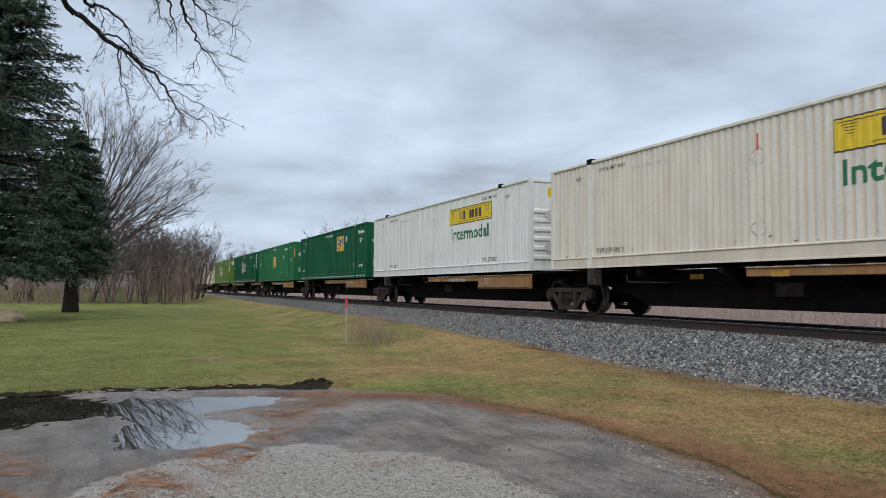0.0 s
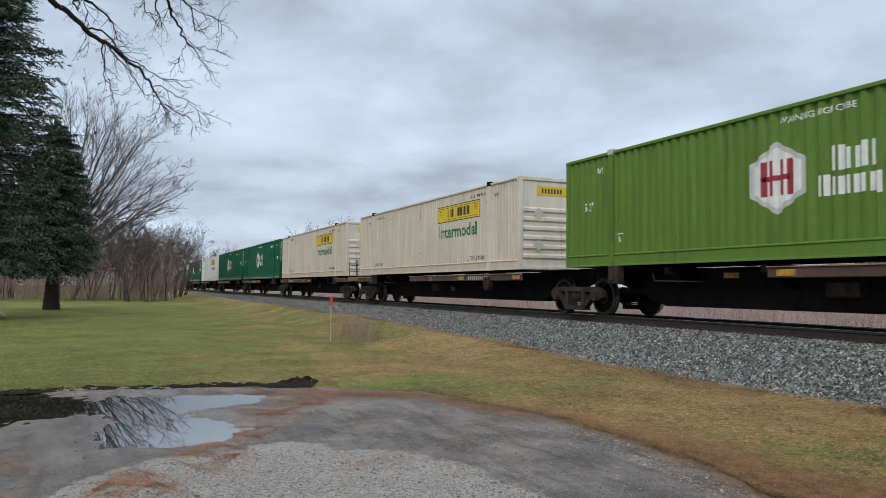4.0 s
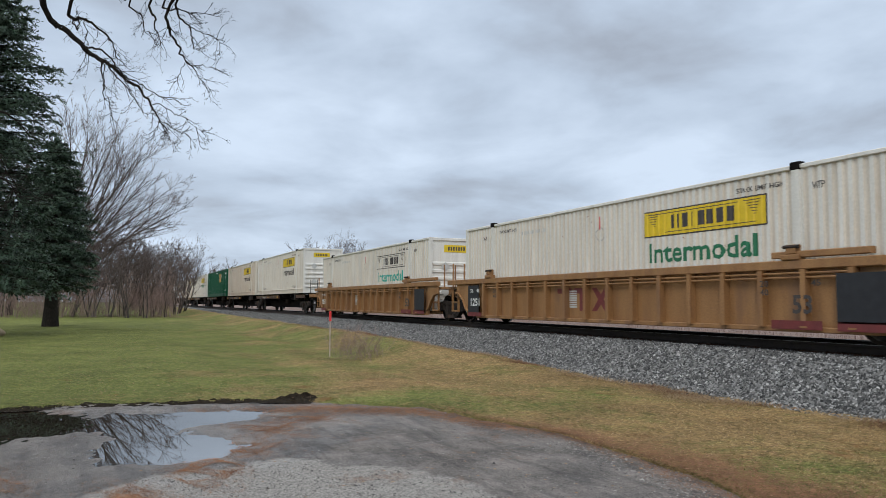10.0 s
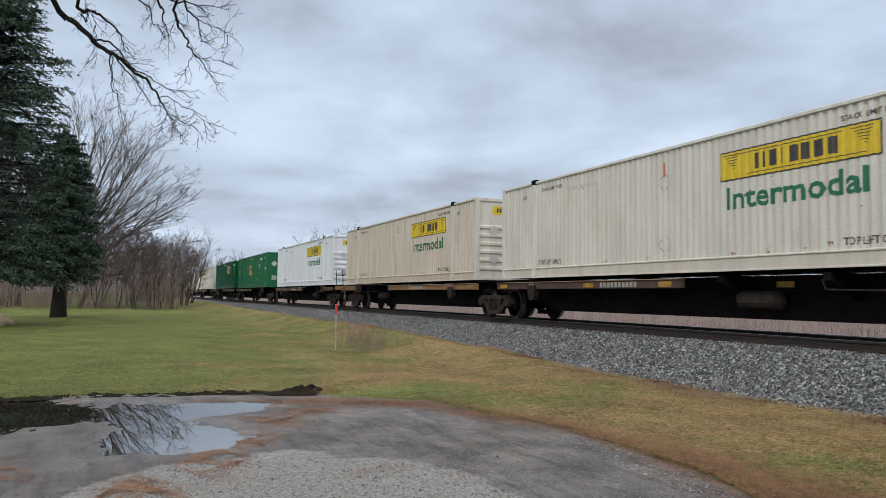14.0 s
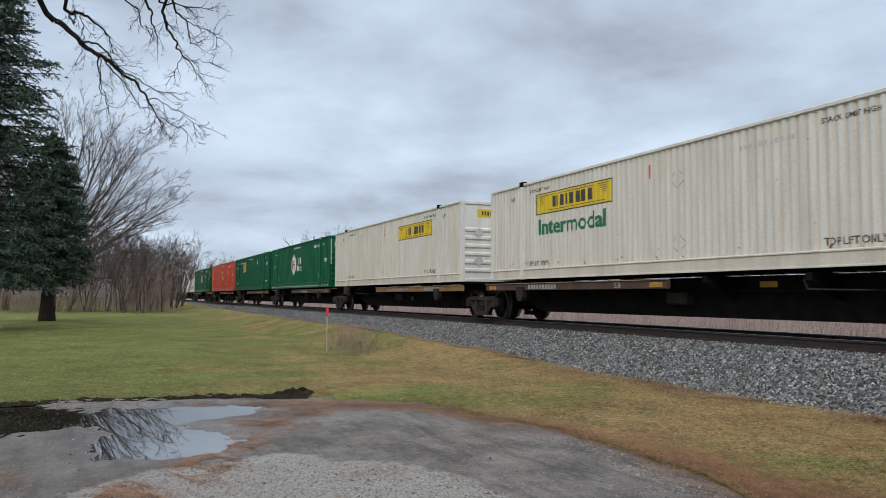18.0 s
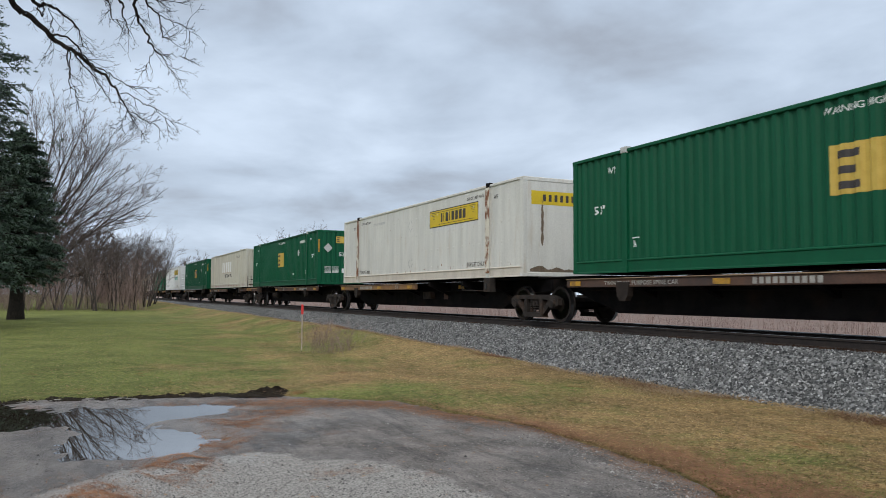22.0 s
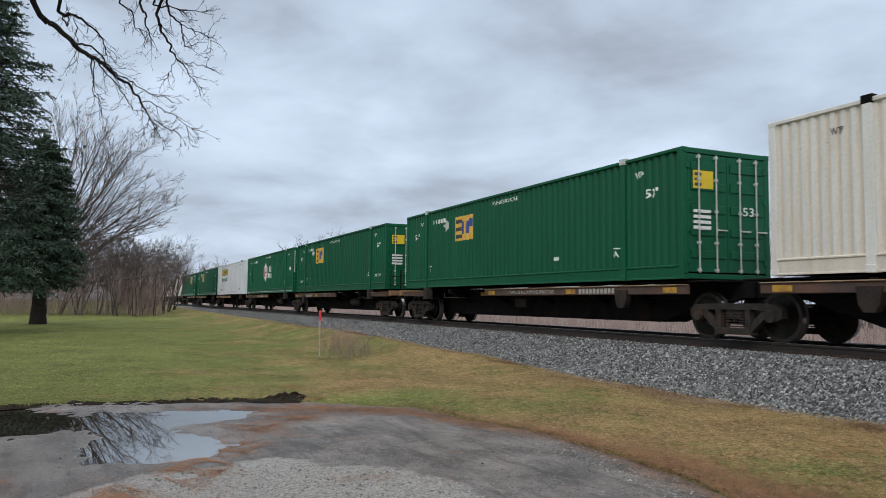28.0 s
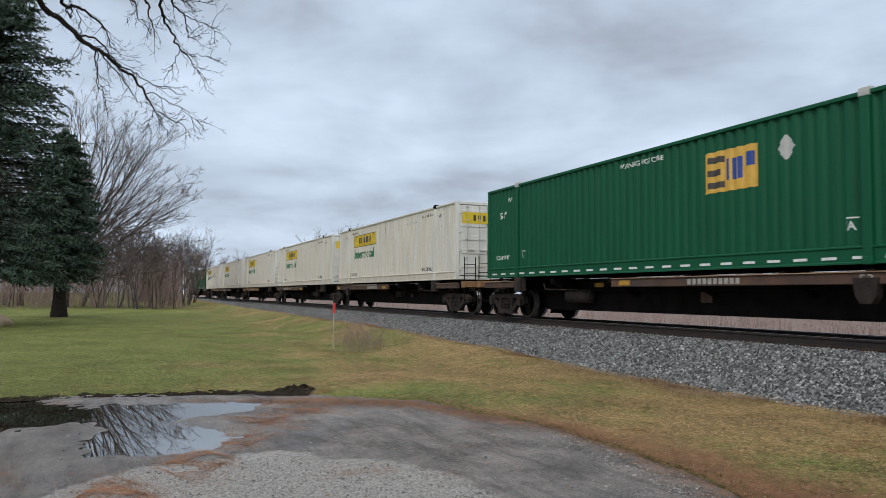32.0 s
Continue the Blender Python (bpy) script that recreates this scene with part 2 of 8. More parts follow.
MATS = dict(
    hub_green=paint("hub_green_paint", (0.0022, 0.094, 0.041), (0.008, 0.060, 0.030), 0.26),
    emp_green=paint("emp_green_paint", (0.0020, 0.083, 0.036), (0.008, 0.052, 0.028), 0.26),
    pale_green=paint("faded_green_paint", (0.016, 0.145, 0.056), (0.018, 0.085, 0.04), 0.32),
    lime=paint("lime_green_paint", (0.11, 0.20, 0.03), (0.05, 0.07, 0.02), 0.30),
    orange=paint("orange_paint", (0.56, 0.092, 0.050), (0.34, 0.075, 0.05), 0.34),
    cream=paint("cream_paint", (0.665, 0.65, 0.60), (0.52, 0.43, 0.32), 0.28),
    tan=paint("tan_white_paint", (0.635, 0.595, 0.515), (0.46, 0.34, 0.23), 0.31),
    white=paint("white_paint", (0.67, 0.68, 0.67), (0.55, 0.53, 0.49), 0.26),
    bright=paint("new_white_paint", (0.72, 0.74, 0.765), (0.6, 0.6, 0.58), 0.22),
    swift=paint("ivory_paint", (0.53, 0.51, 0.43), (0.36, 0.29, 0.20), 0.3),
    yellow=surface("logo_yellow", (0.60, 0.42, 0.012), (0.70, 0.50, 0.018), rough=0.5, bump=0),
    gold=surface("gold_logo_panel", (0.58, 0.33, 0.045), (0.68, 0.41, 0.065), rough=0.5, bump=0),
    soot=surface("brown_soot", (0.10, 0.068, 0.042), (0.20, 0.145, 0.095), scale=4, fine=30, rough=0.8, bump=0, stretch=(1, 4, 0.4)),
    groove_tan=paint("tan_groove_paint", (0.58, 0.49, 0.39), (0.46, 0.34, 0.24), 0.30),
    groove_cream=paint("cream_groove_paint", (0.615, 0.555, 0.47), (0.48, 0.37, 0.27), 0.28),
    scuff=surface("grey_scuff", (0.20, 0.20, 0.20), (0.36, 0.36, 0.35), rough=0.7, bump=0),
    dull_yellow=surface("faded_yellow", (0.50, 0.33, 0.05), (0.60, 0.42, 0.08), rough=0.5, bump=0),
    dark_ink=surface("dark_lettering", (0.035, 0.03, 0.03), (0.06, 0.05, 0.045), rough=0.6, bump=0),
    green_ink=surface("green_lettering", (0.01, 0.12, 0.055), (0.015, 0.16, 0.075), rough=0.6, bump=0),
    teal_ink=surface("teal_lettering", (0.02, 0.30, 0.24), (0.03, 0.38, 0.31), rough=0.6, bump=0),
    blue_ink=surface("blue_lettering", (0.015, 0.05, 0.24), (0.02, 0.07, 0.30), rough=0.6, bump=0),
    red_ink=surface("red_lettering", (0.27, 0.012, 0.03), (0.34, 0.02, 0.045), rough=0.6, bump=0),
    white_ink=surface("white_lettering", (0.62, 0.63, 0.6), (0.76, 0.77, 0.75), rough=0.6, bump=0),
    grey_ink=surface("grey_lettering", (0.42, 0.42, 0.40), (0.52, 0.52, 0.5), rough=0.6, bump=0),
    faded_red=surface("fresh_orange_patch", (0.56, 0.045, 0.045), (0.62, 0.055, 0.052), rough=0.5, bump=0),
    car_ink=surface("worn_lettering", (0.26, 0.24, 0.21), (0.44, 0.42, 0.38), rough=0.7, bump=0),
    rust=surface("rust", (0.16, 0.05, 0.02), (0.34, 0.13, 0.06), scale=7, fine=60, rough=0.85, bump=0.3),
    rusty_cream=surface("rust_eaten_paint", (0.62, 0.56, 0.46), (0.70, 0.66, 0.56), scale=3, fine=30, rough=0.7, stain=(0.20, 0.075, 0.03), stain_scale=3.5, stain_amount=0.50, stretch=(1, 1, 0.8), stain_edge=0.05, bump=0.2),
    hole_black=surface("hole_shade_black", (0.02, 0.02, 0.02), (0.04, 0.04, 0.04), rough=0.8),
    steel_dark=surface("grimy_black_steel", (0.004, 0.004, 0.0045), (0.013, 0.011, 0.011), scale=3, fine=40, rough=0.75,
                       stain=(0.022, 0.013, 0.009), stain_scale=1.2, stain_amount=0.34, bump=0.15, spec=0.06),
    bogie=surface("dusty_cast_steel", (0.016, 0.013, 0.0115), (0.045, 0.037, 0.032), scale=5, fine=50, rough=0.8,
                  stain=(0.08, 0.045, 0.028), stain_scale=2, stain_amount=0.36, bump=0.2, spec=0.2),
    wheel=surface("brown_wheel_steel", (0.014, 0.011, 0.01), (0.04, 0.029, 0.023), scale=5, fine=50, rough=0.7, spec=0.2),
    tread=surface("polished_tread", (0.35, 0.35, 0.35), (0.5, 0.5, 0.5), rough=0.3, metal=1.0, bump=0.02),
    sill_brown=surface("rusty_brown_sill", (0.055, 0.028, 0.019), (0.125, 0.062, 0.038), scale=2, fine=30, rough=0.75,
                       stain=(0.05, 0.035, 0.03), stain_scale=1.5, stain_amount=0.45, bump=0.15),
    sill_yellow=surface("weathered_yellow_sill", (0.19, 0.095, 0.04), (0.31, 0.165, 0.065), scale=2, fine=30, rough=0.7,
                        stain=(0.14, 0.08, 0.05), stain_scale=1.2, stain_amount=0.40, bump=0.12),
    ochre=surface("ochre_well_paint", (0.21, 0.102, 0.038), (0.315, 0.166, 0.064), scale=1.5, fine=30, rough=0.65,
                  stain=(0.17, 0.09, 0.05), stain_scale=1.1, stain_amount=0.36, stretch=(2, 2, 0.4), bump=0.05),
    sill_tan=surface("tan_lit_edge", (0.22, 0.14, 0.08), (0.37, 0.255, 0.15), scale=2, fine=30, rough=0.7, stain=(0.12, 0.07, 0.045), stain_scale=1.6, stain_amount=0.42, bump=0.1),
    maroon=surface("maroon_panel", (0.11, 0.02, 0.02), (0.17, 0.03, 0.03), rough=0.6),
    navy=surface("dark_panel", (0.008, 0.009, 0.012), (0.018, 0.019, 0.024), rough=0.6),
    reflector=surface("yellow_reflector", (0.36, 0.175, 0.02), (0.58, 0.32, 0.025), scale=9, fine=60, rough=0.5, bump=0.02, stain=(0.15, 0.08, 0.04), stain_scale=5, stain_amount=0.42),
    rail=surface("brown_rail_web", (0.016, 0.011, 0.009), (0.035, 0.024, 0.018), scale=8, fine=60, rough=0.75, bump=0.1),
    rail_top=surface("worn_rail_head", (0.25, 0.25, 0.26), (0.45, 0.46, 0.48), rough=0.32, metal=1.0, bump=0.02),
    tie=surface("tarred_sleeper", (0.025, 0.02, 0.018), (0.075, 0.06, 0.05), scale=6, fine=40, rough=0.85, stretch=(6, 1, 6)),
    bark=surface("grey_bark", (0.07, 0.058, 0.05), (0.15, 0.13, 0.115), scale=5, fine=40, rough=0.9, stretch=(3, 3, 0.6)),
    brown_bark=surface("brown_wet_bark", (0.042, 0.033, 0.028), (0.100, 0.082, 0.072), scale=5, fine=40, rough=0.9, stretch=(3, 3, 0.6)),
    dark_bark=surface("dark_wet_bark", (0.013, 0.011, 0.009), (0.036, 0.030, 0.025), scale=9, fine=60, rough=0.9, spec=0.1, stretch=(3, 3, 0.8)),
    twig=surface("grey_brown_twigs", (0.072, 0.054, 0.047), (0.150, 0.116, 0.102), scale=0.7, fine=9, rough=0.9, bump=0),
    red_twig=surface("reddish_brush", (0.175, 0.118, 0.102), (0.36, 0.255, 0.22), scale=0.5, fine=8, rough=0.9, bump=0),
    needle=surface("blue_green_needles", (0.010, 0.026, 0.016), (0.082, 0.142, 0.084), scale=3.0, fine=14, rough=0.65, bump=0),
    dead_needle=surface("brown_cones", (0.09, 0.05, 0.03), (0.16, 0.09, 0.05), rough=0.9),
    post=surface("weathered_post", (0.34, 0.26, 0.22), (0.50, 0.42, 0.37), rough=0.7),
    post_red=surface("fluorescent_red_cap", (0.60, 0.03, 0.03), (0.72, 0.05, 0.045), rough=0.5),
    rock=surface("tan_boulder", (0.30, 0.22, 0.14), (0.46, 0.36, 0.25), scale=4, fine=40, rough=0.85, bump=0.5),
    mud=surface("black_mud", (0.008, 0.006, 0.004), (0.03, 0.023, 0.016), scale=12, fine=70, rough=0.9, bump=0.5, spec=0.06),
    grime=surface("tan_grime", (0.40, 0.32, 0.235), (0.52, 0.45, 0.36), rough=0.6, bump=0),
    leaf_litter=surface("dead_leaf", (0.22, 0.11, 0.055), (0.52, 0.36, 0.22), scale=40, fine=200, rough=0.8, bump=0),
)

# ---- mesh helpers ----
class Shape:
    """Collects vertices and faces of one part."""

    def __init__(self):
        self.v, self.f = [], []

    def add(self, verts, faces):
        o = len(self.v)
        self.v += [tuple(p) for p in verts]
        self.f += [tuple(i + o for i in q) for q in faces]
        return self

    def box(self, x0, x1, y0, y1, z0, z1, c=0.0):
        """A box, its long edges chamfered by c."""
        if not c:
            self.add([(x0, y0, z0), (x1, y0, z0), (x1, y1, z0), (x0, y1, z0), (x0, y0, z1), (x1, y0, z1), (x1, y1, z1), (x0, y1, z1)],
                     [(3, 2, 1, 0), (4, 5, 6, 7), (0, 1, 5, 4), (1, 2, 6, 5), (2, 3, 7, 6), (3, 0, 4, 7)])
            return self
        s = [x1 - x0, y1 - y0, z1 - z0]
        a = s.index(max(s))
        lo, hi = (x0, y0, z0), (x1, y1, z1)
        b, d = [i for i in range(3) if i != a]
        ring = [(lo[b] + c, lo[d]), (hi[b] - c, lo[d]), (hi[b], lo[d] + c), (hi[b], hi[d] - c),
                (hi[b] - c, hi[d]), (lo[b] + c, hi[d]), (lo[b], hi[d] - c), (lo[b], lo[d] + c)]
        if a == 1:
            ring = ring[::-1]
        vs = []
        for e in (lo[a], hi[a]):
            for p, q in ring:
                w = [0, 0, 0]
                w[a], w[b], w[d] = e, p, q
                vs.append(w)
        self.add(vs, [tuple(range(7, -1, -1)), tuple(range(8, 16))] + [(i, (i + 1) % 8, 8 + (i + 1) % 8, 8 + i) for i in range(8)])
        return self

    def prism(self, outline, axis, a, b):
        """A flat outline (two other axes, in order) pushed from a to b along an axis."""
        n = len(outline)
        vs = []
        for e in (a, b):
            for p, q in outline:
                vs.append({"x": (e, p, q), "y": (p, e, q), "z": (p, q, e)}[axis])
        fs = [tuple(range(n)), tuple(range(2 * n - 1, n - 1, -1))] + [(i, n + i, n + (i + 1) % n, (i + 1) % n) for i in range(n)]
        return self.add(vs, fs)

    def rod(self, p, q, r0, r1=None, k=8, caps=True):
        p, q = Vector(p), Vector(q)
        r1 = r0 if r1 is None else r1
        d = (q - p).normalized()
        u = d.orthogonal().normalized()
        w = d.cross(u)
        vs = []
        for c, r in ((p, r0), (q, r1)):
            for i in range(k):
                t = 2 * math.pi * i / k
                vs.append(c + (u * math.cos(t) + w * math.sin(t)) * r)
        fs = [(i, (i + 1) % k, k + (i + 1) % k, k + i) for i in range(k)]
        if caps:
            fs += [tuple(range(k - 1, -1, -1)), tuple(range(k, 2 * k))]
        return self.add(vs, fs)

    def lathe(self, rings, k=20):
        """Rings of (y, radius) about the y axis."""
        vs = [(r * math.cos(2 * math.pi * i / k), y, r * math.sin(2 * math.pi * i / k)) for y, r in rings for i in range(k)]
        fs = []
        for j in range(len(rings) - 1):
            for i in range(k):
                fs.append((j * k + i, j * k + (i + 1) % k, (j + 1) * k + (i + 1) % k, (j + 1) * k + i))
        fs += [tuple(range(k)), tuple(range(len(rings) * k - 1, (len(rings) - 1) * k - 1, -1))]
        return self.add(vs, fs)

    def move(self, m):
        self.v = [tuple(m @ Vector(p)) for p in self.v]
        return self

    def mesh(self, name):
        me = bpy.data.meshes.new(name)
        me.from_pydata(self.v, [], self.f)
        b = bmesh.new()
        b.from_mesh(me)
        bmesh.ops.recalc_face_normals(b, faces=b.faces)
        b.to_mesh(me)
        b.free()
        return me


def part(name, shape, material, parent, label="", at=None):
    """One mesh object under a thing or a part."""
    me = shape if isinstance(shape, bpy.types.Mesh) else shape.mesh(name)
    if not me.materials:
        me.materials.append(material)
    ob = new(name, me)
    ob.parent = parent
    if at is not None:
        ob.matrix_basis = at
    if label:
        ob["label"] = label
    if name in FINE:
        ob["kind"] = "stuff"
    return ob


# markings too small to pick apart letter by letter
FINE = {"code_bars", "data_bars", "end_code_bars", "logo_bars", "logo_shape", "end_logo_bars", "name_bars", "end_name_bars", "height_warning", "lift_mark", "stack_mark", "post_mark",
        "arrow_mark", "length_mark", "end_length_mark", "scroll", "grime_runs", "rust_runs", "service_word", "rivet_plates", "number_mark", "route_card", "badge_bars", "end_badge_bars", "twigs", "boughs", "rusty_post_face", "corner_reflector", "logo_frame", "end_deck", "soot_stain", "name_shadow", "placard_outline"}


def raw_mesh(name, verts, faces, material, smooth=False, normals=None):
    me = bpy.data.meshes.new(name)
    me.from_pydata(verts, [], faces)
    me.materials.append(material)
    if smooth:
        me.shade_smooth()
    if normals is not None:
        me.shade_smooth()
        me.normals_split_custom_set_from_vertices(normals)
    return me


def thing(name, label, category, group="", kind="", at=None):
    ob = new(name)
    ob.empty_display_size = 0.2
    if at is not None:
        ob.matrix_basis = at
    return tagged(ob, label, category, group, kind)


# ---- measures of the place: x along the railway (the train runs to +x), z = 0 just above the rails ----
NEAR = 11.53          # near sides of the containers
MID = NEAR + 1.295    # middle of the track
FLOOR = 1.20          # container floor on the spine cars
RAIL = -0.08          # top of the rails
SILL = -0.10          # drop of the platforms' side sills below the container floor
WELL_FLOOR = 0.29
LONG, HIGH, HALF = 16.15, 2.90, 1.295

# ---- ground ----
def smooth(a, b, x):
    t = min(1.0, max(0.0, (x - a) / (b - a)))
    return t * t * (3 - 2 * t)


HEART = (0.0, -2.0)   # middle of the drive, from which its edge is given by angle
EDGE = [(0, 7.0), (60, 6.0), (90, 6.1), (108, 6.6), (123.5, 8.0), (131, 9.2), (143, 11.2), (149.5, 12.2), (157.5, 13.05), (166, 12.95), (175.6, 12.9), (190, 13.4), (220, 12.0), (270, 8.0), (360, 7.0)]


def edge_radius(a):
    """Distance from the heart to the drive's edge in the direction a (degrees)."""
    a %= 360
    for (p, r), (q, s) in zip(EDGE, EDGE[1:]):
        if p <= a <= q:
            t = (a - p) / (q - p)
            t = t * t * (3 - 2 * t) * 0.4 + t * 0.6
            base = r + (s - r) * t
            break
    v = Vector((math.cos(radians(a)) * 9, math.sin(radians(a)) * 9, 3.3))
    return base + 0.18 * noise.noise(v * 1.1) + 0.12 * noise.noise(v * 4.0) + 0.05 * noise.noise(v * 11.0)


def drive_depth(x, y):
    """Metres inside the drive's edge (negative outside)."""
    dx, dy = x - HEART[0], y - HEART[1]
    return edge_radius(math.degrees(math.atan2(dy, dx))) - math.hypot(dx, dy)


def lawn_height(x, y):
    z = -0.93 + 0.0042 * max(0.0, -x - 15) + 0.03 * noise.noise(Vector((x * 0.16, y * 0.16, 1.7)))
    z += 0.012 * noise.noise(Vector((x * 0.9, y * 0.9, 4.2)))
    z -= 0.10 * math.exp(-((y - 3.6) / 1.5) ** 2) * smooth(-13, -22, x)
    z += 0.13 * smooth(5.0, 8.0, y) * smooth(-12, -26, x)
    z += 0.19 * math.exp(-((y - 8.6) / 0.75) ** 2) * smooth(-9, -19, x) - 0.12 * math.exp(-((y - 6.5) / 0.9) ** 2) * smooth(-11, -18, x)
    z += (0.09 * noise.noise(Vector((x * 0.55, y * 0.8, 9.0))) + 0.05 * noise.noise(Vector((x * 2.3, y * 2.3, 5.0)))) * math.exp(-((y - 9.25) / 0.55) ** 2)
    return max(-1.2, min(z, -0.35))


def ground_height(x, y):
    z = lawn_height(x, y)
    if y > 17:
        z = -0.75 + 0.1 * noise.noise(Vector((x * 0.05, y * 0.05, 0)))
    d = drive_depth(x, y) if abs(x) < 20 and abs(y) < 20 else -9
    if d > -0.3:
        z = z - 0.16 * smooth(-0.05, 0.6, d) - 0.02
    return z


def axis(parts):
    out = []
    for a, b, n in parts:
        out += [a + (b - a) * i / n for i in range(n)]
    return out + [parts[-1][1]]


def grid_mesh(name, xs, ys, height, mat):
    vs = [(x, y, height(x, y)) for y in ys for x in xs]
    n = len(xs)
    fs = [(j * n + i, j * n + i + 1, (j + 1) * n + i + 1, (j + 1) * n + i) for j in range(len(ys) - 1) for i in range(n - 1)]
    return raw_mesh(name, vs, fs, mat, True)


def grass_material(blade=False):
    """Short winter turf: green lawn, straw-coloured towards the railway, bare and stained patches."""
    mat = bpy.data.materials.new("turf_blades" if blade else "winter_turf")
    mat.use_nodes = True
    n, l, b = links(mat)
    geo = n.new("ShaderNodeNewGeometry")
    sep = n.new("ShaderNodeSeparateXYZ"); l.new(geo.outputs["Position"], sep.inputs[0])

    def tex(scale, detail=4, rough=0.55):
        t = n.new("ShaderNodeTexNoise")
        t.inputs["Scale"].default_value, t.inputs["Detail"].default_value, t.inputs["Roughness"].default_value = scale, detail, rough
        l.new(geo.outputs["Position"], t.inputs["Vector"])
        return t.outputs["Fac"]

    def ramp(src, *stops):
        r = n.new("ShaderNodeValToRGB")
        e = r.color_ramp.elements
        e[0].position, e[0].color = stops[0][0], (*stops[0][1], 1)
        e[1].position, e[1].color = stops[-1][0], (*stops[-1][1], 1)
        for p, c in stops[1:-1]:
            k = e.new(p); k.color = (*c, 1)
        l.new(src, r.inputs["Fac"])
        return r.outputs["Color"]

    def math_(op, a, c):
        m = n.new("ShaderNodeMath"); m.operation = op
        for i, v in enumerate((a, c)):
            if isinstance(v, (int, float)):
                m.inputs[i].default_value = v
            else:
                l.new(v, m.inputs[i])
        return m.outputs[0]

    grain = geo.outputs["Random Per Island"] if blade else tex(24, 9, 0.9)
    if blade:
        green = ramp(grain, (0.05, (0.085, 0.105, 0.027)), (0.45, (0.150, 0.170, 0.042)), (0.75, (0.225, 0.232, 0.070)), (1.0, (0.36, 0.31, 0.16)))
        straw = ramp(grain, (0.05, (0.135, 0.088, 0.040)), (0.45, (0.285, 0.183, 0.078)), (0.75, (0.45, 0.308, 0.148)), (1.0, (0.55, 0.45, 0.29)))
    else:
        green = ramp(grain, (0.36, (0.040, 0.060, 0.014)), (0.5, (0.145, 0.163, 0.044)), (0.64, (0.26, 0.26, 0.092)))
        straw = ramp(grain, (0.36, (0.06, 0.040, 0.018)), (0.5, (0.258, 0.172, 0.074)), (0.64, (0.48, 0.345, 0.17)))
    # straw grows with y and with patches
    y = math_("MULTIPLY", sep.outputs["Y"], 0.135)
    near = math_("MULTIPLY", math_("ADD", sep.outputs["X"], 17.0), 0.045)
    near = math_("MINIMUM", math_("MAXIMUM", near, -0.25), 0.22)
    w = math_("ADD", math_("ADD", y, near), math_("MULTIPLY", math_("SUBTRACT", tex(0.35, 5, 0.6), 0.5), 3.0))
    w = math_("ADD", w, math_("MULTIPLY", math_("SUBTRACT", tex(3.2, 6, 0.72), 0.5), 2.0))
    mr = n.new("ShaderNodeMapRange"); mr.inputs["From Min"].default_value, mr.inputs["From Max"].default_value = 0.42, 1.25
    l.new(w, mr.inputs["Value"])
    mix = n.new("ShaderNodeMixRGB")
    l.new(mr.outputs[0], mix.inputs[0]); l.new(green, mix.inputs[1]); l.new(straw, mix.inputs[2])
    leaf = n.new("ShaderNodeMapRange"); leaf.inputs["From Min"].default_value, leaf.inputs["From Max"].default_value = 0.60, 0.70
    l.new(math_("ADD", tex(1.1, 7, 0.72), math_("MULTIPLY", near, 0.12)), leaf.inputs["Value"])
    mix2 = n.new("ShaderNodeMixRGB"); mix2.inputs[2].default_value = (0.20, 0.085, 0.035, 1)
    l.new(math_("MULTIPLY", leaf.outputs[0], 0.68), mix2.inputs[0]); l.new(mix.outputs[0], mix2.inputs[1])
    # thick and thin growth: lighter and darker patches at two sizes
    growth = math_("ADD", math_("MULTIPLY", tex(0.8, 4, 0.6), 0.9), math_("MULTIPLY", tex(5.5, 5, 0.7), 0.9))
    growth = math_("ADD", growth, math_("MULTIPLY", math_("SUBTRACT", tex(17, 5, 0.8), 0.5), 2.4))
    thick = n.new("ShaderNodeMapRange"); thick.inputs["From Min"].default_value, thick.inputs["From Max"].default_value = 0.58, 1.24
    thick.inputs["To Min"].default_value, thick.inputs["To Max"].default_value = 0.5, 1.42
    l.new(growth, thick.inputs["Value"])
    shade = n.new("ShaderNodeVectorMath"); shade.operation = "SCALE"
    l.new(mix2.outputs[0], shade.inputs[0]); l.new(thick.outputs[0], shade.inputs["Scale"])
    wild = n.new("ShaderNodeMapRange"); wild.inputs["From Min"].default_value, wild.inputs["From Max"].default_value = 15.5, 18.0
    l.new(sep.outputs["Y"], wild.inputs["Value"])
    mix3 = n.new("ShaderNodeMixRGB")
    rough_land = ramp(tex(3.0, 6, 0.7), (0.3, (0.10, 0.072, 0.060)), (0.7, (0.29, 0.215, 0.185)))
    l.new(wild.outputs[0], mix3.inputs[0]); l.new(shade.outputs[0], mix3.inputs[1]); l.new(rough_land, mix3.inputs[2])
    l.new(mix3.outputs[0], b.inputs["Base Color"])
    b.inputs["Roughness"].default_value = 0.9
    b.inputs["Specular IOR Level"].default_value = 0.15
    bp = n.new("ShaderNodeBump"); bp.inputs["Strength"].default_value, bp.inputs["Distance"].default_value = 0.7, 0.05
    l.new(tex(45, 5, 0.7), bp.inputs["Height"]); l.new(bp.outputs[0], b.inputs["Normal"])
    return mat


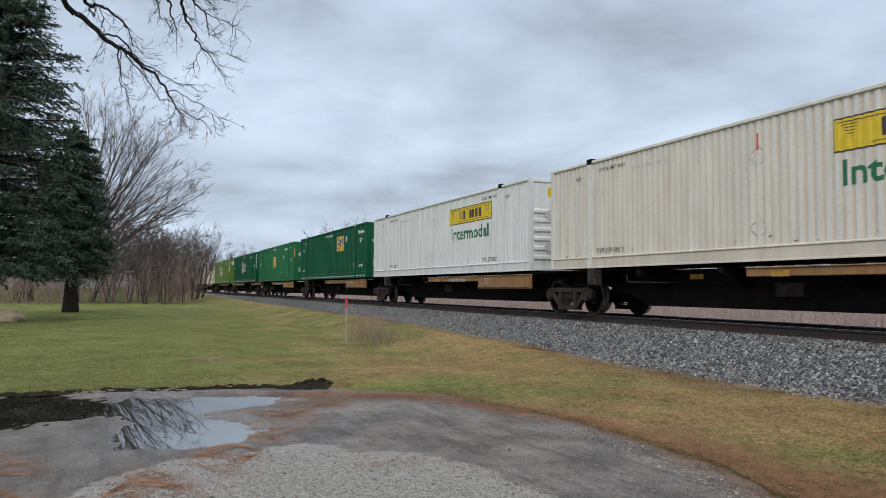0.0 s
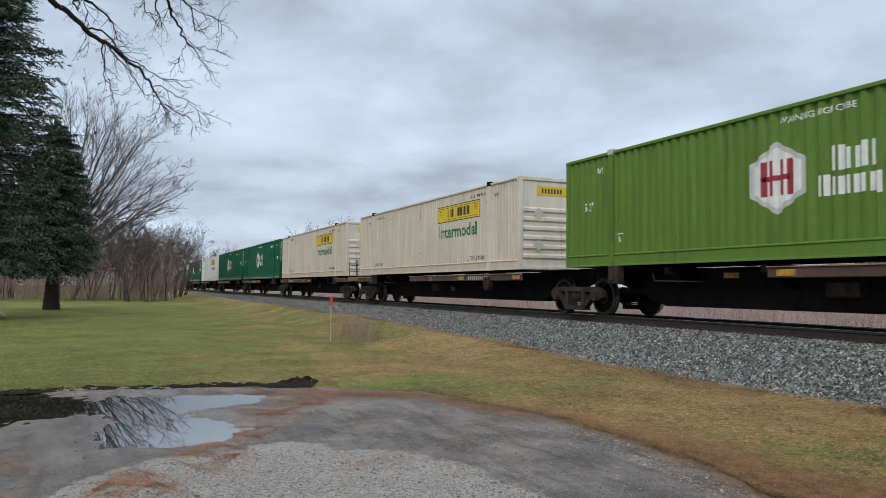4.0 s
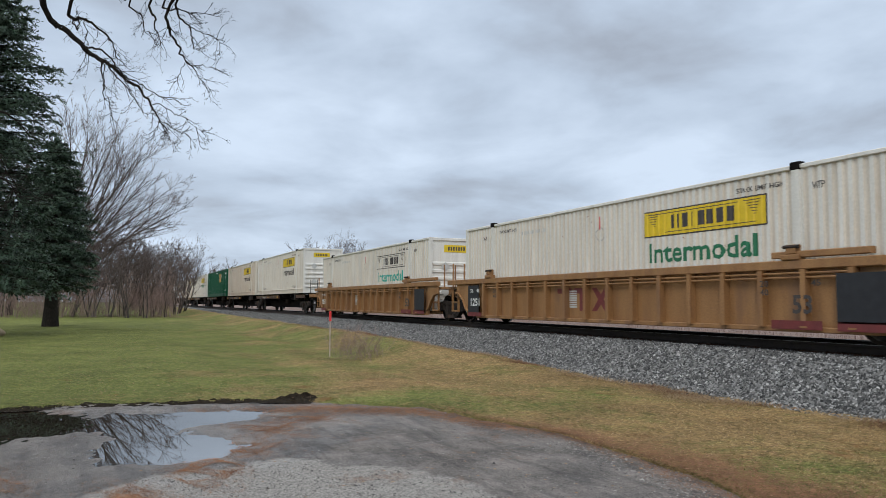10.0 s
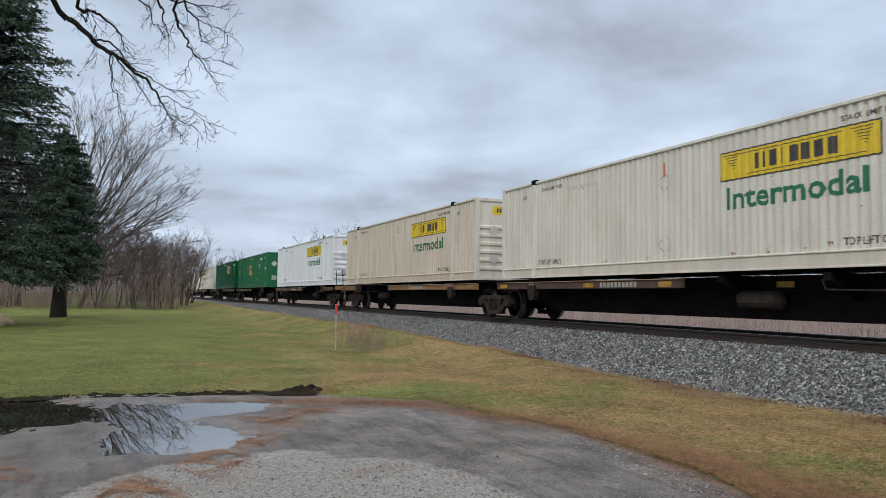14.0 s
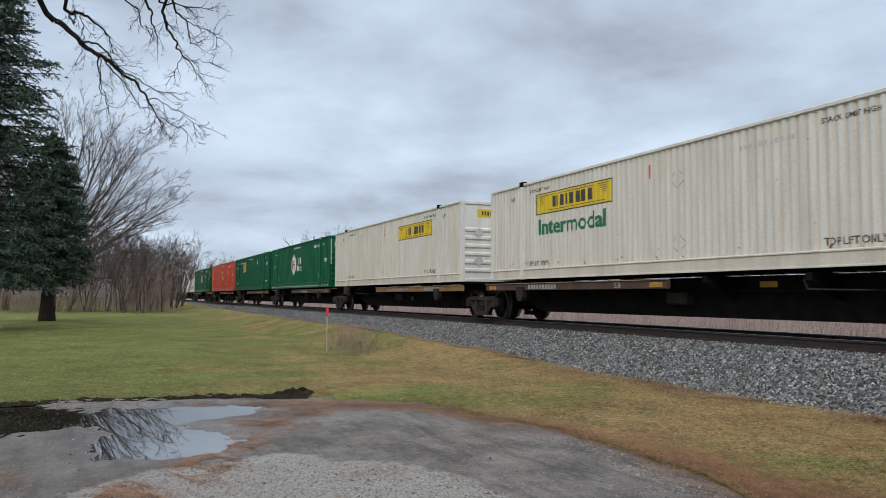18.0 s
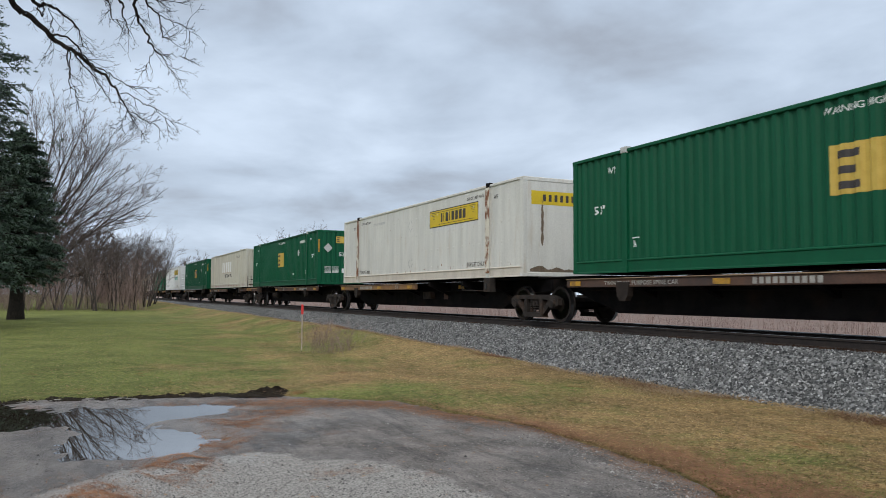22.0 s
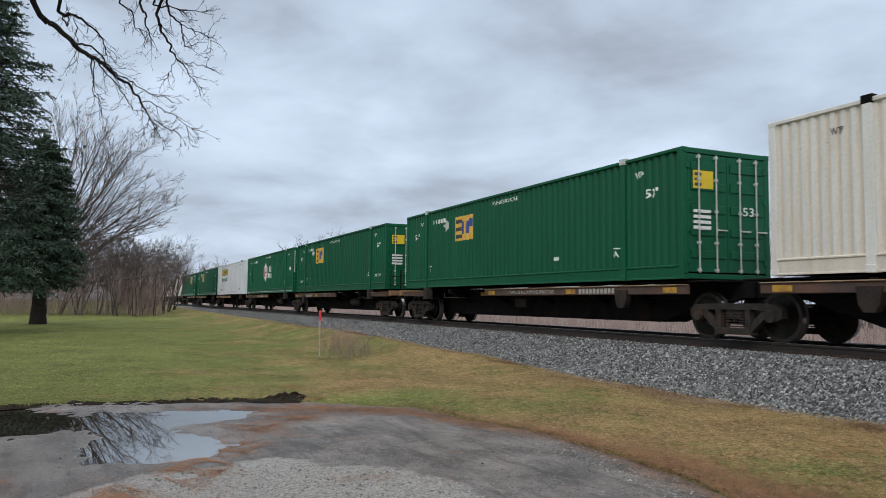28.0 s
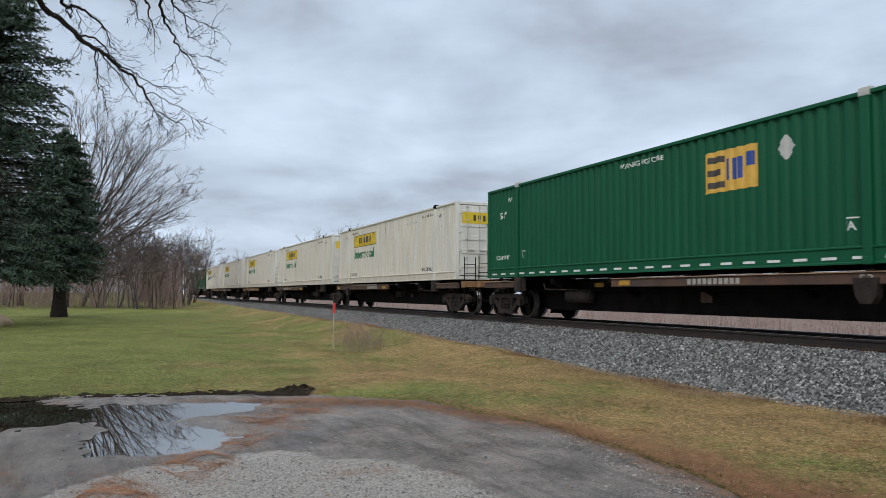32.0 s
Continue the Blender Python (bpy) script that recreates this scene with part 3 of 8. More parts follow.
def drive_material():
    """Old wet tarmac: dark and damp, a paler gravelly apron, pine litter, pores."""
    mat = bpy.data.materials.new("old_wet_tarmac")
    mat.use_nodes = True
    n, l, b = links(mat)
    geo = n.new("ShaderNodeNewGeometry")

    def tex(scale, detail=4, rough=0.55, stretch=None):
        t = n.new("ShaderNodeTexNoise")
        t.inputs["Scale"].default_value, t.inputs["Detail"].default_value, t.inputs["Roughness"].default_value = scale, detail, rough
        if stretch:
            m = n.new("ShaderNodeMapping"); m.inputs["Scale"].default_value = stretch; m.inputs["Rotation"].default_value = (0, 0, radians(-35))
            l.new(geo.outputs["Position"], m.inputs["Vector"]); l.new(m.outputs[0], t.inputs["Vector"])
        else:
            l.new(geo.outputs["Position"], t.inputs["Vector"])
        return t.outputs["Fac"]

    def span(src, lo, hi, to=1.0):
        m = n.new("ShaderNodeMapRange"); m.inputs["From Min"].default_value, m.inputs["From Max"].default_value = lo, hi
        m.inputs["To Max"].default_value = to
        l.new(src, m.inputs["Value"])
        return m.outputs[0]

    def blend(fac, a, c):
        m = n.new("ShaderNodeMixRGB")
        l.new(fac, m.inputs[0])
        for i, v in ((1, a), (2, c)):
            if isinstance(v, tuple):
                m.inputs[i].default_value = (*v, 1)
            else:
                l.new(v, m.inputs[i])
        return m.outputs[0]

    def op(kind, a, c):
        m = n.new("ShaderNodeMath"); m.operation = kind
        for i, v in enumerate((a, c)):
            if isinstance(v, (int, float)):
                m.inputs[i].default_value = v
            else:
                l.new(v, m.inputs[i])
        return m.outputs[0]

    stones = n.new("ShaderNodeTexVoronoi"); stones.inputs["Scale"].default_value = 85
    stones.inputs["Randomness"].default_value = 1.0
    l.new(geo.outputs["Position"], stones.inputs["Vector"])
    grit = tex(120, 6, 0.8)
    cell = n.new("ShaderNodeSeparateColor"); l.new(stones.outputs["Color"], cell.inputs[0])
    speck = op("SUBTRACT", cell.outputs[0], 0.5)
    tar = blend(span(op("ADD", op("ADD", tex(1.2, 6, 0.7), op("MULTIPLY", op("SUBTRACT", grit, 0.5), 0.8)), op("MULTIPLY", speck, 0.28)), 0.32, 0.76), (0.052, 0.045, 0.041), (0.30, 0.266, 0.240))
    tar = blend(span(tex(2.0, 5, 0.65, (0.5, 3.0, 1)), 0.50, 0.64, 0.6), tar, (0.045, 0.041, 0.040))
    pale = blend(span(op("ADD", op("MULTIPLY", cell.outputs[0], 0.65), op("MULTIPLY", grit, 0.7)), 0.2, 1.0), (0.085, 0.079, 0.072), (0.46, 0.43, 0.395))
    # the apron: an oval of worn, gravelly paving
    sep = n.new("ShaderNodeSeparateXYZ"); l.new(geo.outputs["Position"], sep.inputs[0])
    ex = op("MULTIPLY", op("ADD", sep.outputs["X"], 4.6), 1 / 3.1)
    ey = op("MULTIPLY", op("SUBTRACT", sep.outputs["Y"], 1.2), 1 / 1.95)
    oval = op("ADD", op("MULTIPLY", ex, ex), op("MULTIPLY", ey, ey))
    oval = op("ADD", oval, op("MULTIPLY", op("SUBTRACT", tex(1.3, 6, 0.72), 0.5), 0.9))
    apron = span(oval, 1.03, 0.97)
    col = blend(apron, tar, pale)
    litter = span(op("ADD", tex(0.75, 8, 0.74), op("MULTIPLY", op("SUBTRACT", tex(25, 3, 0.7), 0.5), 0.25)), 0.585, 0.67, 0.6)
    col = blend(litter, col, blend(span(grit, 0.35, 0.65), (0.11, 0.052, 0.028), (0.29, 0.15, 0.08)))
    l.new(col, b.inputs["Base Color"])
    wet = span(tex(0.8, 5, 0.6), 0.42, 0.62)
    r = n.new("ShaderNodeMapRange"); r.inputs["To Min"].default_value, r.inputs["To Max"].default_value = 0.55, 0.9
    l.new(op("MAXIMUM", wet, op("MAXIMUM", apron, litter)), r.inputs["Value"])
    # water stands in the pores round the puddle
    px_, py_ = op("MULTIPLY", op("ADD", sep.outputs["X"], 9.6), 1 / 3.6), op("MULTIPLY", op("ADD", sep.outputs["Y"], 1.2), 1 / 4.2)
    soak = span(op("ADD", op("ADD", op("MULTIPLY", px_, px_), op("MULTIPLY", py_, py_)), op("MULTIPLY", op("SUBTRACT", tex(1.6, 6, 0.7), 0.5), 1.6)), 1.0, 0.5)
    rr = n.new("ShaderNodeMixRGB"); rr.inputs[2].default_value = (0.24, 0.24, 0.24, 1)
    l.new(op("MULTIPLY", soak, 0.85), rr.inputs[0]); l.new(r.outputs[0], rr.inputs[1])
    l.new(rr.outputs[0], b.inputs["Roughness"])
    b.inputs["Specular IOR Level"].default_value = 0.5
    bp = n.new("ShaderNodeBump"); bp.inputs["Strength"].default_value, bp.inputs["Distance"].default_value = 0.9, 0.02
    l.new(op("ADD", grit, op("MULTIPLY", stones.outputs["Distance"], 0.8)), bp.inputs["Height"]); l.new(bp.outputs[0], b.inputs["Normal"])
    return mat


PUDDLE_LEVEL = -0.972
TURF, TARMAC = grass_material(), drive_material()


def drive_height(x, y):
    z = -0.945 + 0.012 * noise.noise(Vector((x * 0.7, y * 0.7, 8.0))) + 0.011 * noise.noise(Vector((x * 2.6, y * 2.6, 2.0))) + 0.008 * noise.noise(Vector((x * 7, y * 7, 5.0))) + 0.004 * noise.noise(Vector((x * 19, y * 19, 5.0)))
    # the hollow that holds the puddle: a wide part to the left and a tongue along the lawn
    a = math.exp(-(((x + 11.25) / 1.45) ** 2 + ((y + 1.75) / 1.7) ** 2))
    c = math.exp(-(((x + 8.85) / 1.05) ** 2 + ((y - 0.66) / 0.80) ** 2))
    t = math.exp(-(((x + 11.05) / 0.62) ** 2 + ((y - 1.15) / 1.0) ** 2))
    return z - 0.075 * min(1.0, a + c * 0.85 + t * 0.8 + 0.62 * math.exp(-(((x + 10.2) / 0.36) ** 2 + ((y - 0.45) / 0.26) ** 2)))


def build_ground():
    xs = axis([(-900, -200, 8), (-200, -90, 14), (-90, -40, 40), (-40, -3, 185), (-3, 16, 38), (16, 100, 12), (100, 900, 8)])
    ys = axis([(-900, -100, 8), (-100, -16, 16), (-16, -4, 24), (-4, 10, 84), (10, 24, 14), (24, 100, 16), (100, 900, 8)])
    g = new("ground", grid_mesh("ground", xs, ys, ground_height, TURF))
    tagged(g, "winter lawn, green and straw-coloured, damp", "grass", kind="structure")
    # the drive: a fan of rings from its heart to its edge
    ang = [90 + i * 130 / 420 for i in range(421)] + [220 + i * 230 / 60 for i in range(1, 60)]
    rings = [1 - (k / 110) for k in range(110)]
    vs, fs = [], []
    for a in ang:
        R = edge_radius(a) + 0.05
        c, s = math.cos(radians(a)), math.sin(radians(a))
        for q in rings:
            x, y = HEART[0] + R * q * c, HEART[1] + R * q * s
            vs.append((x, y, drive_height(x, y)))
    m, k = len(ang), len(rings)
    for i in range(m):
        j = (i + 1) % m
        fs += [(i * k + r, j * k + r, j * k + r + 1, i * k + r + 1) for r in range(k - 1)]
    vs.append((HEART[0], HEART[1], drive_height(*HEART)))
    fs += [(i * k + k - 1, ((i + 1) % m) * k + k - 1, m * k) for i in range(m)]
    d = new("driveway", raw_mesh("driveway", vs, fs, TARMAC, True))
    tagged(d, "old wet tarmac drive with pale gravelly apron", "driveway", kind="structure")
    water = bpy.data.materials.new("still_water")
    water.use_nodes = True
    n, l, b = links(water)
    b.inputs["Base Color"].default_value = (0.02, 0.016, 0.012, 1)
    b.inputs["Roughness"].default_value, b.inputs["IOR"].default_value = 0.012, 2.8
    b.inputs["Specular IOR Level"].default_value = 1.0
    vs = [(-13.2, -6.5, PUDDLE_LEVEL), (-7.4, -6.5, PUDDLE_LEVEL), (-7.4, 2.6, PUDDLE_LEVEL), (-13.2, 2.6, PUDDLE_LEVEL)]
    p = new("puddle", raw_mesh("puddle", vs, [(0, 1, 2, 3)], water))
    tagged(p, "still rainwater puddle on the tarmac, mirroring sky", "puddle", kind="structure")


build_ground()


# ---- railway ----
def ballast_height(y, x):
    """Cross section of the ballast bed at y."""
    a = abs(y - MID)
    foot = ground_height(x, y) - 0.06
    top = RAIL - 0.20
    if a < 1.85:
        return top
    return max(foot, top - (a - 1.85) * 0.47)


def build_track():
    stone = bpy.data.materials.new("crushed_grey_stone")
    stone.use_nodes = True
    n, l, b = links(stone)
    geo = n.new("ShaderNodeNewGeometry")
    v = n.new("ShaderNodeTexVoronoi"); v.inputs["Scale"].default_value = 17
    l.new(geo.outputs["Position"], v.inputs["Vector"])
    big = n.new("ShaderNodeTexNoise"); big.inputs["Scale"].default_value, big.inputs["Detail"].default_value = 0.6, 5
    l.new(geo.outputs["Position"], big.inputs["Vector"])
    sep = n.new("ShaderNodeSeparateColor"); l.new(v.outputs["Color"], sep.inputs[0])
    ad = n.new("ShaderNodeMath"); ad.operation = "MULTIPLY_ADD"; ad.inputs[1].default_value = 0.45
    l.new(big.outputs["Fac"], ad.inputs[0]); l.new(sep.outputs[0], ad.inputs[2])
    r = n.new("ShaderNodeValToRGB")
    r.color_ramp.elements[0].position, r.color_ramp.elements[0].color = 0.1, (0.022, 0.022, 0.022, 1)
    r.color_ramp.elements[1].position, r.color_ramp.elements[1].color = 1.2, (0.25, 0.25, 0.245, 1)
    k = r.color_ramp.elements.new(0.6); k.color = (0.085, 0.085, 0.083, 1)
    l.new(ad.outputs[0], r.inputs["Fac"]); l.new(r.outputs[0], b.inputs["Base Color"])
    b.inputs["Roughness"].default_value = 0.85
    bp = n.new("ShaderNodeBump"); bp.inputs["Strength"].default_value, bp.inputs["Distance"].default_value = 1.0, 0.05
    bp.invert = True
    l.new(v.outputs["Distance"], bp.inputs["Height"]); l.new(bp.outputs[0], b.inputs["Normal"])
    xs = axis([(-420, -120, 30), (-120, -40, 40), (-40, 12, 104), (12, 120, 20)])
    ys = axis([(MID - 4.2, MID - 1.85, 16), (MID - 1.85, MID + 1.85, 4), (MID + 1.85, MID + 4.2, 8)])
    bed = new("ballast_bed", grid_mesh("ballast_bed", xs, ys, lambda x, y: ballast_height(y, x) + 0.02 * noise.noise(Vector((x * 2, y * 2, 0))), stone))
    tagged(bed, "crushed grey stone ballast bed", "ballast", kind="structure")
    # loose stones on the shoulder that faces the drive
    gravel = surface("ballast_stone", (0.07, 0.065, 0.065), (0.33, 0.31, 0.30), rough=0.85, bump=0)
    gn, gl, gb = links(gravel)
    isl = gn.new("ShaderNodeNewGeometry")
    gr = gn.new("ShaderNodeValToRGB")
    for i, (p, c) in enumerate(((0.0, (0.020, 0.021, 0.022)), (1.0, (0.46, 0.455, 0.44)))):
        gr.color_ramp.elements[i].position, gr.color_ramp.elements[i].color = p, (*c, 1)
    for p, c in ((0.5, (0.112, 0.111, 0.107)), (0.88, (0.25, 0.247, 0.237))):
        e = gr.color_ramp.elements.new(p); e.color = (*c, 1)
    gl.new(isl.outputs["Random Per Island"], gr.inputs["Fac"]); gl.new(gr.outputs[0], gb.inputs["Base Color"])
    rng = np.random.default_rng(5)
    count = 70000
    u = rng.random(count)
    x = -5.0 - 70.0 * u ** 1.9
    y = MID - 0.86 - rng.random(count) ** 0.8 * 2.75
    stray = rng.random(count) < 0.06
    y[stray] -= np.abs(rng.normal(0, 0.4, stray.sum()))
    zz = np.array([max(ballast_height(q, p), ground_height(p, q) - 0.02) for p, q in zip(x, y)])
    # flat-faced chips: a wide tilted ring and a smaller broken top
    size = rng.uniform(0.014, 0.035, count) * np.where(stray, 0.7, 1.0)
    turn = rng.random((count, 1)) * 6.283
    th = turn + np.arange(4) * 1.5708 + rng.normal(0, 0.28, (count, 4))
    long = rng.uniform(0.55, 1.0, (count, 1))
    slope = rng.normal(0, 0.42, (count, 2))

    def chip(radius, up):
        r = size[:, None] * radius * rng.uniform(0.75, 1.25, (count, 4))
        ox, oy = np.cos(th) * r, np.sin(th) * r * long
        return np.stack([x[:, None] + ox, y[:, None] + oy, zz[:, None] + size[:, None] * up + ox * slope[:, :1] + oy * slope[:, 1:]], 2)
    vv = np.concatenate([chip(1.15, rng.uniform(-0.25, 0.15, (count, 4))), chip(0.56, rng.uniform(0.5, 1.05, (count, 4)))], 1).reshape(-1, 3)
    quads = np.array([(4, 5, 6, 7), (0, 1, 5, 4), (1, 2, 6, 5), (2, 3, 7, 6), (3, 0, 4, 7)])
    ff = (np.arange(count)[:, None, None] * 8 + quads[None]).reshape(-1, 4)
    me = raw_mesh("ballast_stones", vv.tolist(), ff.tolist(), gravel)
    tagged(new("ballast_stones", me), "loose crushed grey stones on the ballast shoulder", "gravel", kind="stuff")
    soil = surface("spilled_soil", (0.022, 0.014, 0.010), (0.085, 0.050, 0.034), scale=4, fine=40, rough=0.95, bump=0, spec=0.1)
    k = 9000
    x = -5.0 - 60.0 * rng.random(k) ** 1.6
    lump = np.sin(x * 1.9) + np.sin(x * 0.7 + 1) + np.sin(x * 5.3) + rng.normal(0, 0.5, k)
    x = x[lump > -0.2]
    k = len(x)
    y = MID - 0.84 - np.abs(rng.normal(0, 0.075, k))
    r = rng.uniform(0.012, 0.036, k)
    th = rng.random((k, 1)) * 6.283 + np.arange(4) * 1.5708
    ring = np.stack([x[:, None] + np.cos(th) * r[:, None] * 1.5, y[:, None] + np.sin(th) * r[:, None], np.full((k, 4), RAIL - 0.205)], 2)
    peak = np.stack([x, y, RAIL - 0.175 + r * rng.uniform(0.2, 1.2, k)], 1)[:, None]
    tri = np.array([(0, 1, 4), (1, 2, 4), (2, 3, 4), (3, 0, 4)])
    me = raw_mesh("rail_soil", np.concatenate([ring, peak], 1).reshape(-1, 3).tolist(), (np.arange(k)[:, None, None] * 5 + tri[None]).reshape(-1, 3).tolist(), soil)
    tagged(new("rail_soil", me), "dark brown spilled soil along the foot of the rail", "soil", kind="stuff")
    track = thing("railway_track", "worn steel rails on dark timber sleepers", "railway track", kind="structure")
    # rail: foot, web and head
    sect = [(-.07, -.18), (.07, -.18), (.07, -.165), (.014, -.145), (.014, -.05), (.036, -.038), (.036, -.006), (.03, 0), (-.03, 0), (-.036, -.006), (-.036, -.038), (-.014, -.05), (-.014, -.145), (-.07, -.165)]
    for sy in (-1, 1):
        y = MID + sy * 0.755
        rail = part("rail", Shape().prism([(y + p, RAIL + q) for p, q in sect], "x", -420, 120), MATS["rail"], track)
        part("running_surface", Shape().box(-420, 120, y - .027, y + .027, RAIL - .001, RAIL + .003).prism([(y - sy * .0405, RAIL - .020), (y - sy * .0365, RAIL - .020), (y - sy * .0300, RAIL + .002), (y - sy * .0345, RAIL + .002)], "x", -420, 120), MATS["rail_top"], rail, "bright worn rail head and gauge face")
    sleeper = Shape().box(-.11, .11, -1.3, 1.3, -.36, -.185, .012).mesh("sleeper")
    plate = Shape().box(-.10, .10, -.17, .17, -.188, -.172, .004)
    for sx in (-1, 1):
        for sy2 in (-1, 1):
            plate.box(sx * .06 - .012, sx * .06 + .012, sy2 * .09 - .012, sy2 * .09 + .012, -.172, -.150)
    plate = plate.mesh("tie_plate")
    for i in range(220):
        t = part("sleeper", sleeper, MATS["tie"], track, at=pose(6 - i * 0.5, MID + 0.03 * math.sin(i * 7.1), RAIL, 0, 0, 0.6 * math.sin(i * 3.3)))
        if i < 90:
            for sy in (-1, 1):
                part("tie_plate", plate, MATS["rail"], t, at=pose(0, sy * 0.755, 0))


build_track()

# ---- trees and plants ----
def tubes(name, segs, mat, sides=3):
    """One mesh from tapered straight pieces (p, q, r0, r1)."""
    a = np.array([s[0] for s in segs], float)
    b = np.array([s[1] for s in segs], float)
    r0 = np.array([s[2] for s in segs], float)
    r1 = np.array([s[3] for s in segs], float)
    d = b - a
    d /= np.linalg.norm(d, axis=1, keepdims=True) + 1e-9
    ref = np.where(np.abs(d[:, 2:3]) < 0.9, np.array([[0, 0, 1.0]]), np.array([[1.0, 0, 0]]))
    u = np.cross(d, ref)
    u /= np.linalg.norm(u, axis=1, keepdims=True) + 1e-9
    w = np.cross(d, u)
    t = np.arange(sides) * 2 * math.pi / sides
    ring = u[:, None] * np.cos(t)[None, :, None] + w[:, None] * np.sin(t)[None, :, None]
    vs = np.concatenate([a[:, None] + ring * r0[:, None, None], b[:, None] + ring * r1[:, None, None]], 1).reshape(-1, 3)
    i = np.arange(sides)
    q = np.stack([i, (i + 1) % sides, sides + (i + 1) % sides, sides + i], 1)
    fs = (np.arange(len(segs))[:, None, None] * 2 * sides + q[None]).reshape(-1, 4)
    return raw_mesh(name, vs.tolist(), fs.tolist(), mat, sides > 4)


def branch(rng, out, p, d, length, r, level, spec):
    """Grows one branch and what it bears into out[level]. spec: pieces, children, angle, ratio, rise, wander, per level."""
    s = spec[level]
    n = s["pieces"]
    p, d = np.array(p, float), np.array(d, float)
    step = length / n
    kids = []
    for i in range(n):
        d = d + rng.normal(0, s["wander"], 3) + np.array([0, 0, s["rise"]])
        d /= np.linalg.norm(d)
        q = p + d * step
        ra, rb = r * (1 - 0.75 * i / n), r * (1 - 0.75 * (i + 1) / n)
        out[level].append((p, q, ra, rb))
        kids.append((q, d.copy(), (i + 1) / n, rb))
        p = q
    if level + 1 < len(spec):
        for _ in range(s["children"]):
            t = s["from"] + (1 - s["from"]) * rng.random()
            q, dd, tt, rb = kids[min(n - 1, int(t * n))]
            side = rng.normal(0, 1, 3)
            side -= dd * side.dot(dd)
            side /= np.linalg.norm(side) + 1e-9
            an = radians(s["angle"]) * rng.uniform(0.6, 1.3)
            nd = dd * math.cos(an) + side * math.sin(an)
            branch(rng, out, q, nd, length * s["ratio"] * rng.uniform(0.6, 1.2) * (1.15 - 0.5 * tt), max(rb * 0.62, spec[level + 1]["thin"]), level + 1, spec)


def level(pieces, children, angle, ratio, rise=0.03, wander=0.08, start=0.25, thin=0.004):
    return {"pieces": pieces, "children": children, "angle": angle, "ratio": ratio, "rise": rise, "wander": wander, "from": start, "thin": thin}


SMALL = [level(5, 9, 36, 0.6, 0.05, 0.08, 0.15, 0.02), level(5, 8, 34, 0.52, 0.05, 0.10, 0.2, 0.012), level(4, 5, 36, 0.5, 0.04, 0.12, 0.15, 0.009), level(3, 0, 0, 0, 0.03, 0.15, 0, 0.007)]

LIMB = [level(9, 13, 24, 0.40, 0.012, 0.030, 0.22, 0.045), level(6, 7, 27, 0.48, 0.02, 0.06, 0.2, 0.024), level(4, 6, 32, 0.5, 0.03, 0.09, 0.15, 0.015), level(3, 0, 0, 0, 0.03, 0.12, 0, 0.012)]
FAR = [level(5, 10, 36, 0.6, 0.05, 0.08, 0.15, 0.02), level(4, 9, 34, 0.52, 0.05, 0.10, 0.2, 0.012), level(3, 0, 0, 0, 0.03, 0.15, 0, 0.009)]


def bare_tree(x, y, height, seed, spec=SMALL, stems=1, lean=(0, 0), label="leafless grey-brown tree at the edge of the lawn", bark="bark", twig="twig", girth=0.018, group="bare trees", fat=1.0):
    rng = np.random.default_rng(seed)
    out = [[] for _ in spec]
    z = lawn_height(x, y) if y < 17 else -0.8
    for s in range(stems):
        d = np.array([lean[0] + rng.normal(0, 0.16 if stems > 1 else 0.04), lean[1] + rng.normal(0, 0.16 if stems > 1 else 0.04), 1.0])
        branch(rng, out, (rng.normal(0, 0.12 * (stems > 1)), rng.normal(0, 0.12 * (stems > 1)), -0.15), d / np.linalg.norm(d), height * 0.62 * rng.uniform(0.85, 1.05), height * girth * (0.7 if stems > 1 else 1), 0, spec)
    out = [lv if i == 0 else [(p, q, a * fat, b * fat) for p, q, a, b in lv] for i, lv in enumerate(out)]
    t = thing("bare_tree", label, "tree", group, at=pose(x, y, z))
    part("trunk", tubes("trunk", out[0], MATS[bark], 7), MATS[bark], t)
    rest = [s for lv in out[1:] for s in lv]
    part("crown", tubes("crown", rest, MATS[twig], 3), MATS[twig], t, "fine leafless twigs")
    return t


def fan_tree(x, y, seed, limbs, label, fork=3.2, girth=0.34):
    """A short trunk that breaks into long, nearly straight limbs, each given by its climb (degrees), length and bearing (degrees from +y)."""
    rng = np.random.default_rng(seed)
    t = thing("bare_tree", label, "tree", "bare trees", at=pose(x, y, lawn_height(x, y)))
    foot = [((0, 0, -0.2), (0.05, 0.05, fork * 0.5), girth, girth * 0.85), ((0.05, 0.05, fork * 0.5), (0, 0.15, fork), girth * 0.85, girth * 0.8)]
    part("trunk", tubes("trunk", foot, MATS["brown_bark"], 9), MATS["brown_bark"], t)
    for climb, length, bearing in limbs:
        out = [[] for _ in LIMB]
        c, b = radians(climb + rng.normal(0, 2)), radians(bearing)
        d = np.array([math.cos(c) * math.sin(b), math.cos(c) * math.cos(b), math.sin(c)])
        branch(rng, out, (0, 0.1, fork * rng.uniform(0.75, 1.05)), d, length, 0.115, 0, LIMB)
        ob = part("limb", tubes("limb", out[0] + out[1], MATS["brown_bark"], 4), MATS["brown_bark"], t)
        part("twigs", tubes("twigs", out[2] + out[3], MATS["twig"], 3), MATS["twig"], ob, "fine leafless twigs")
    return t


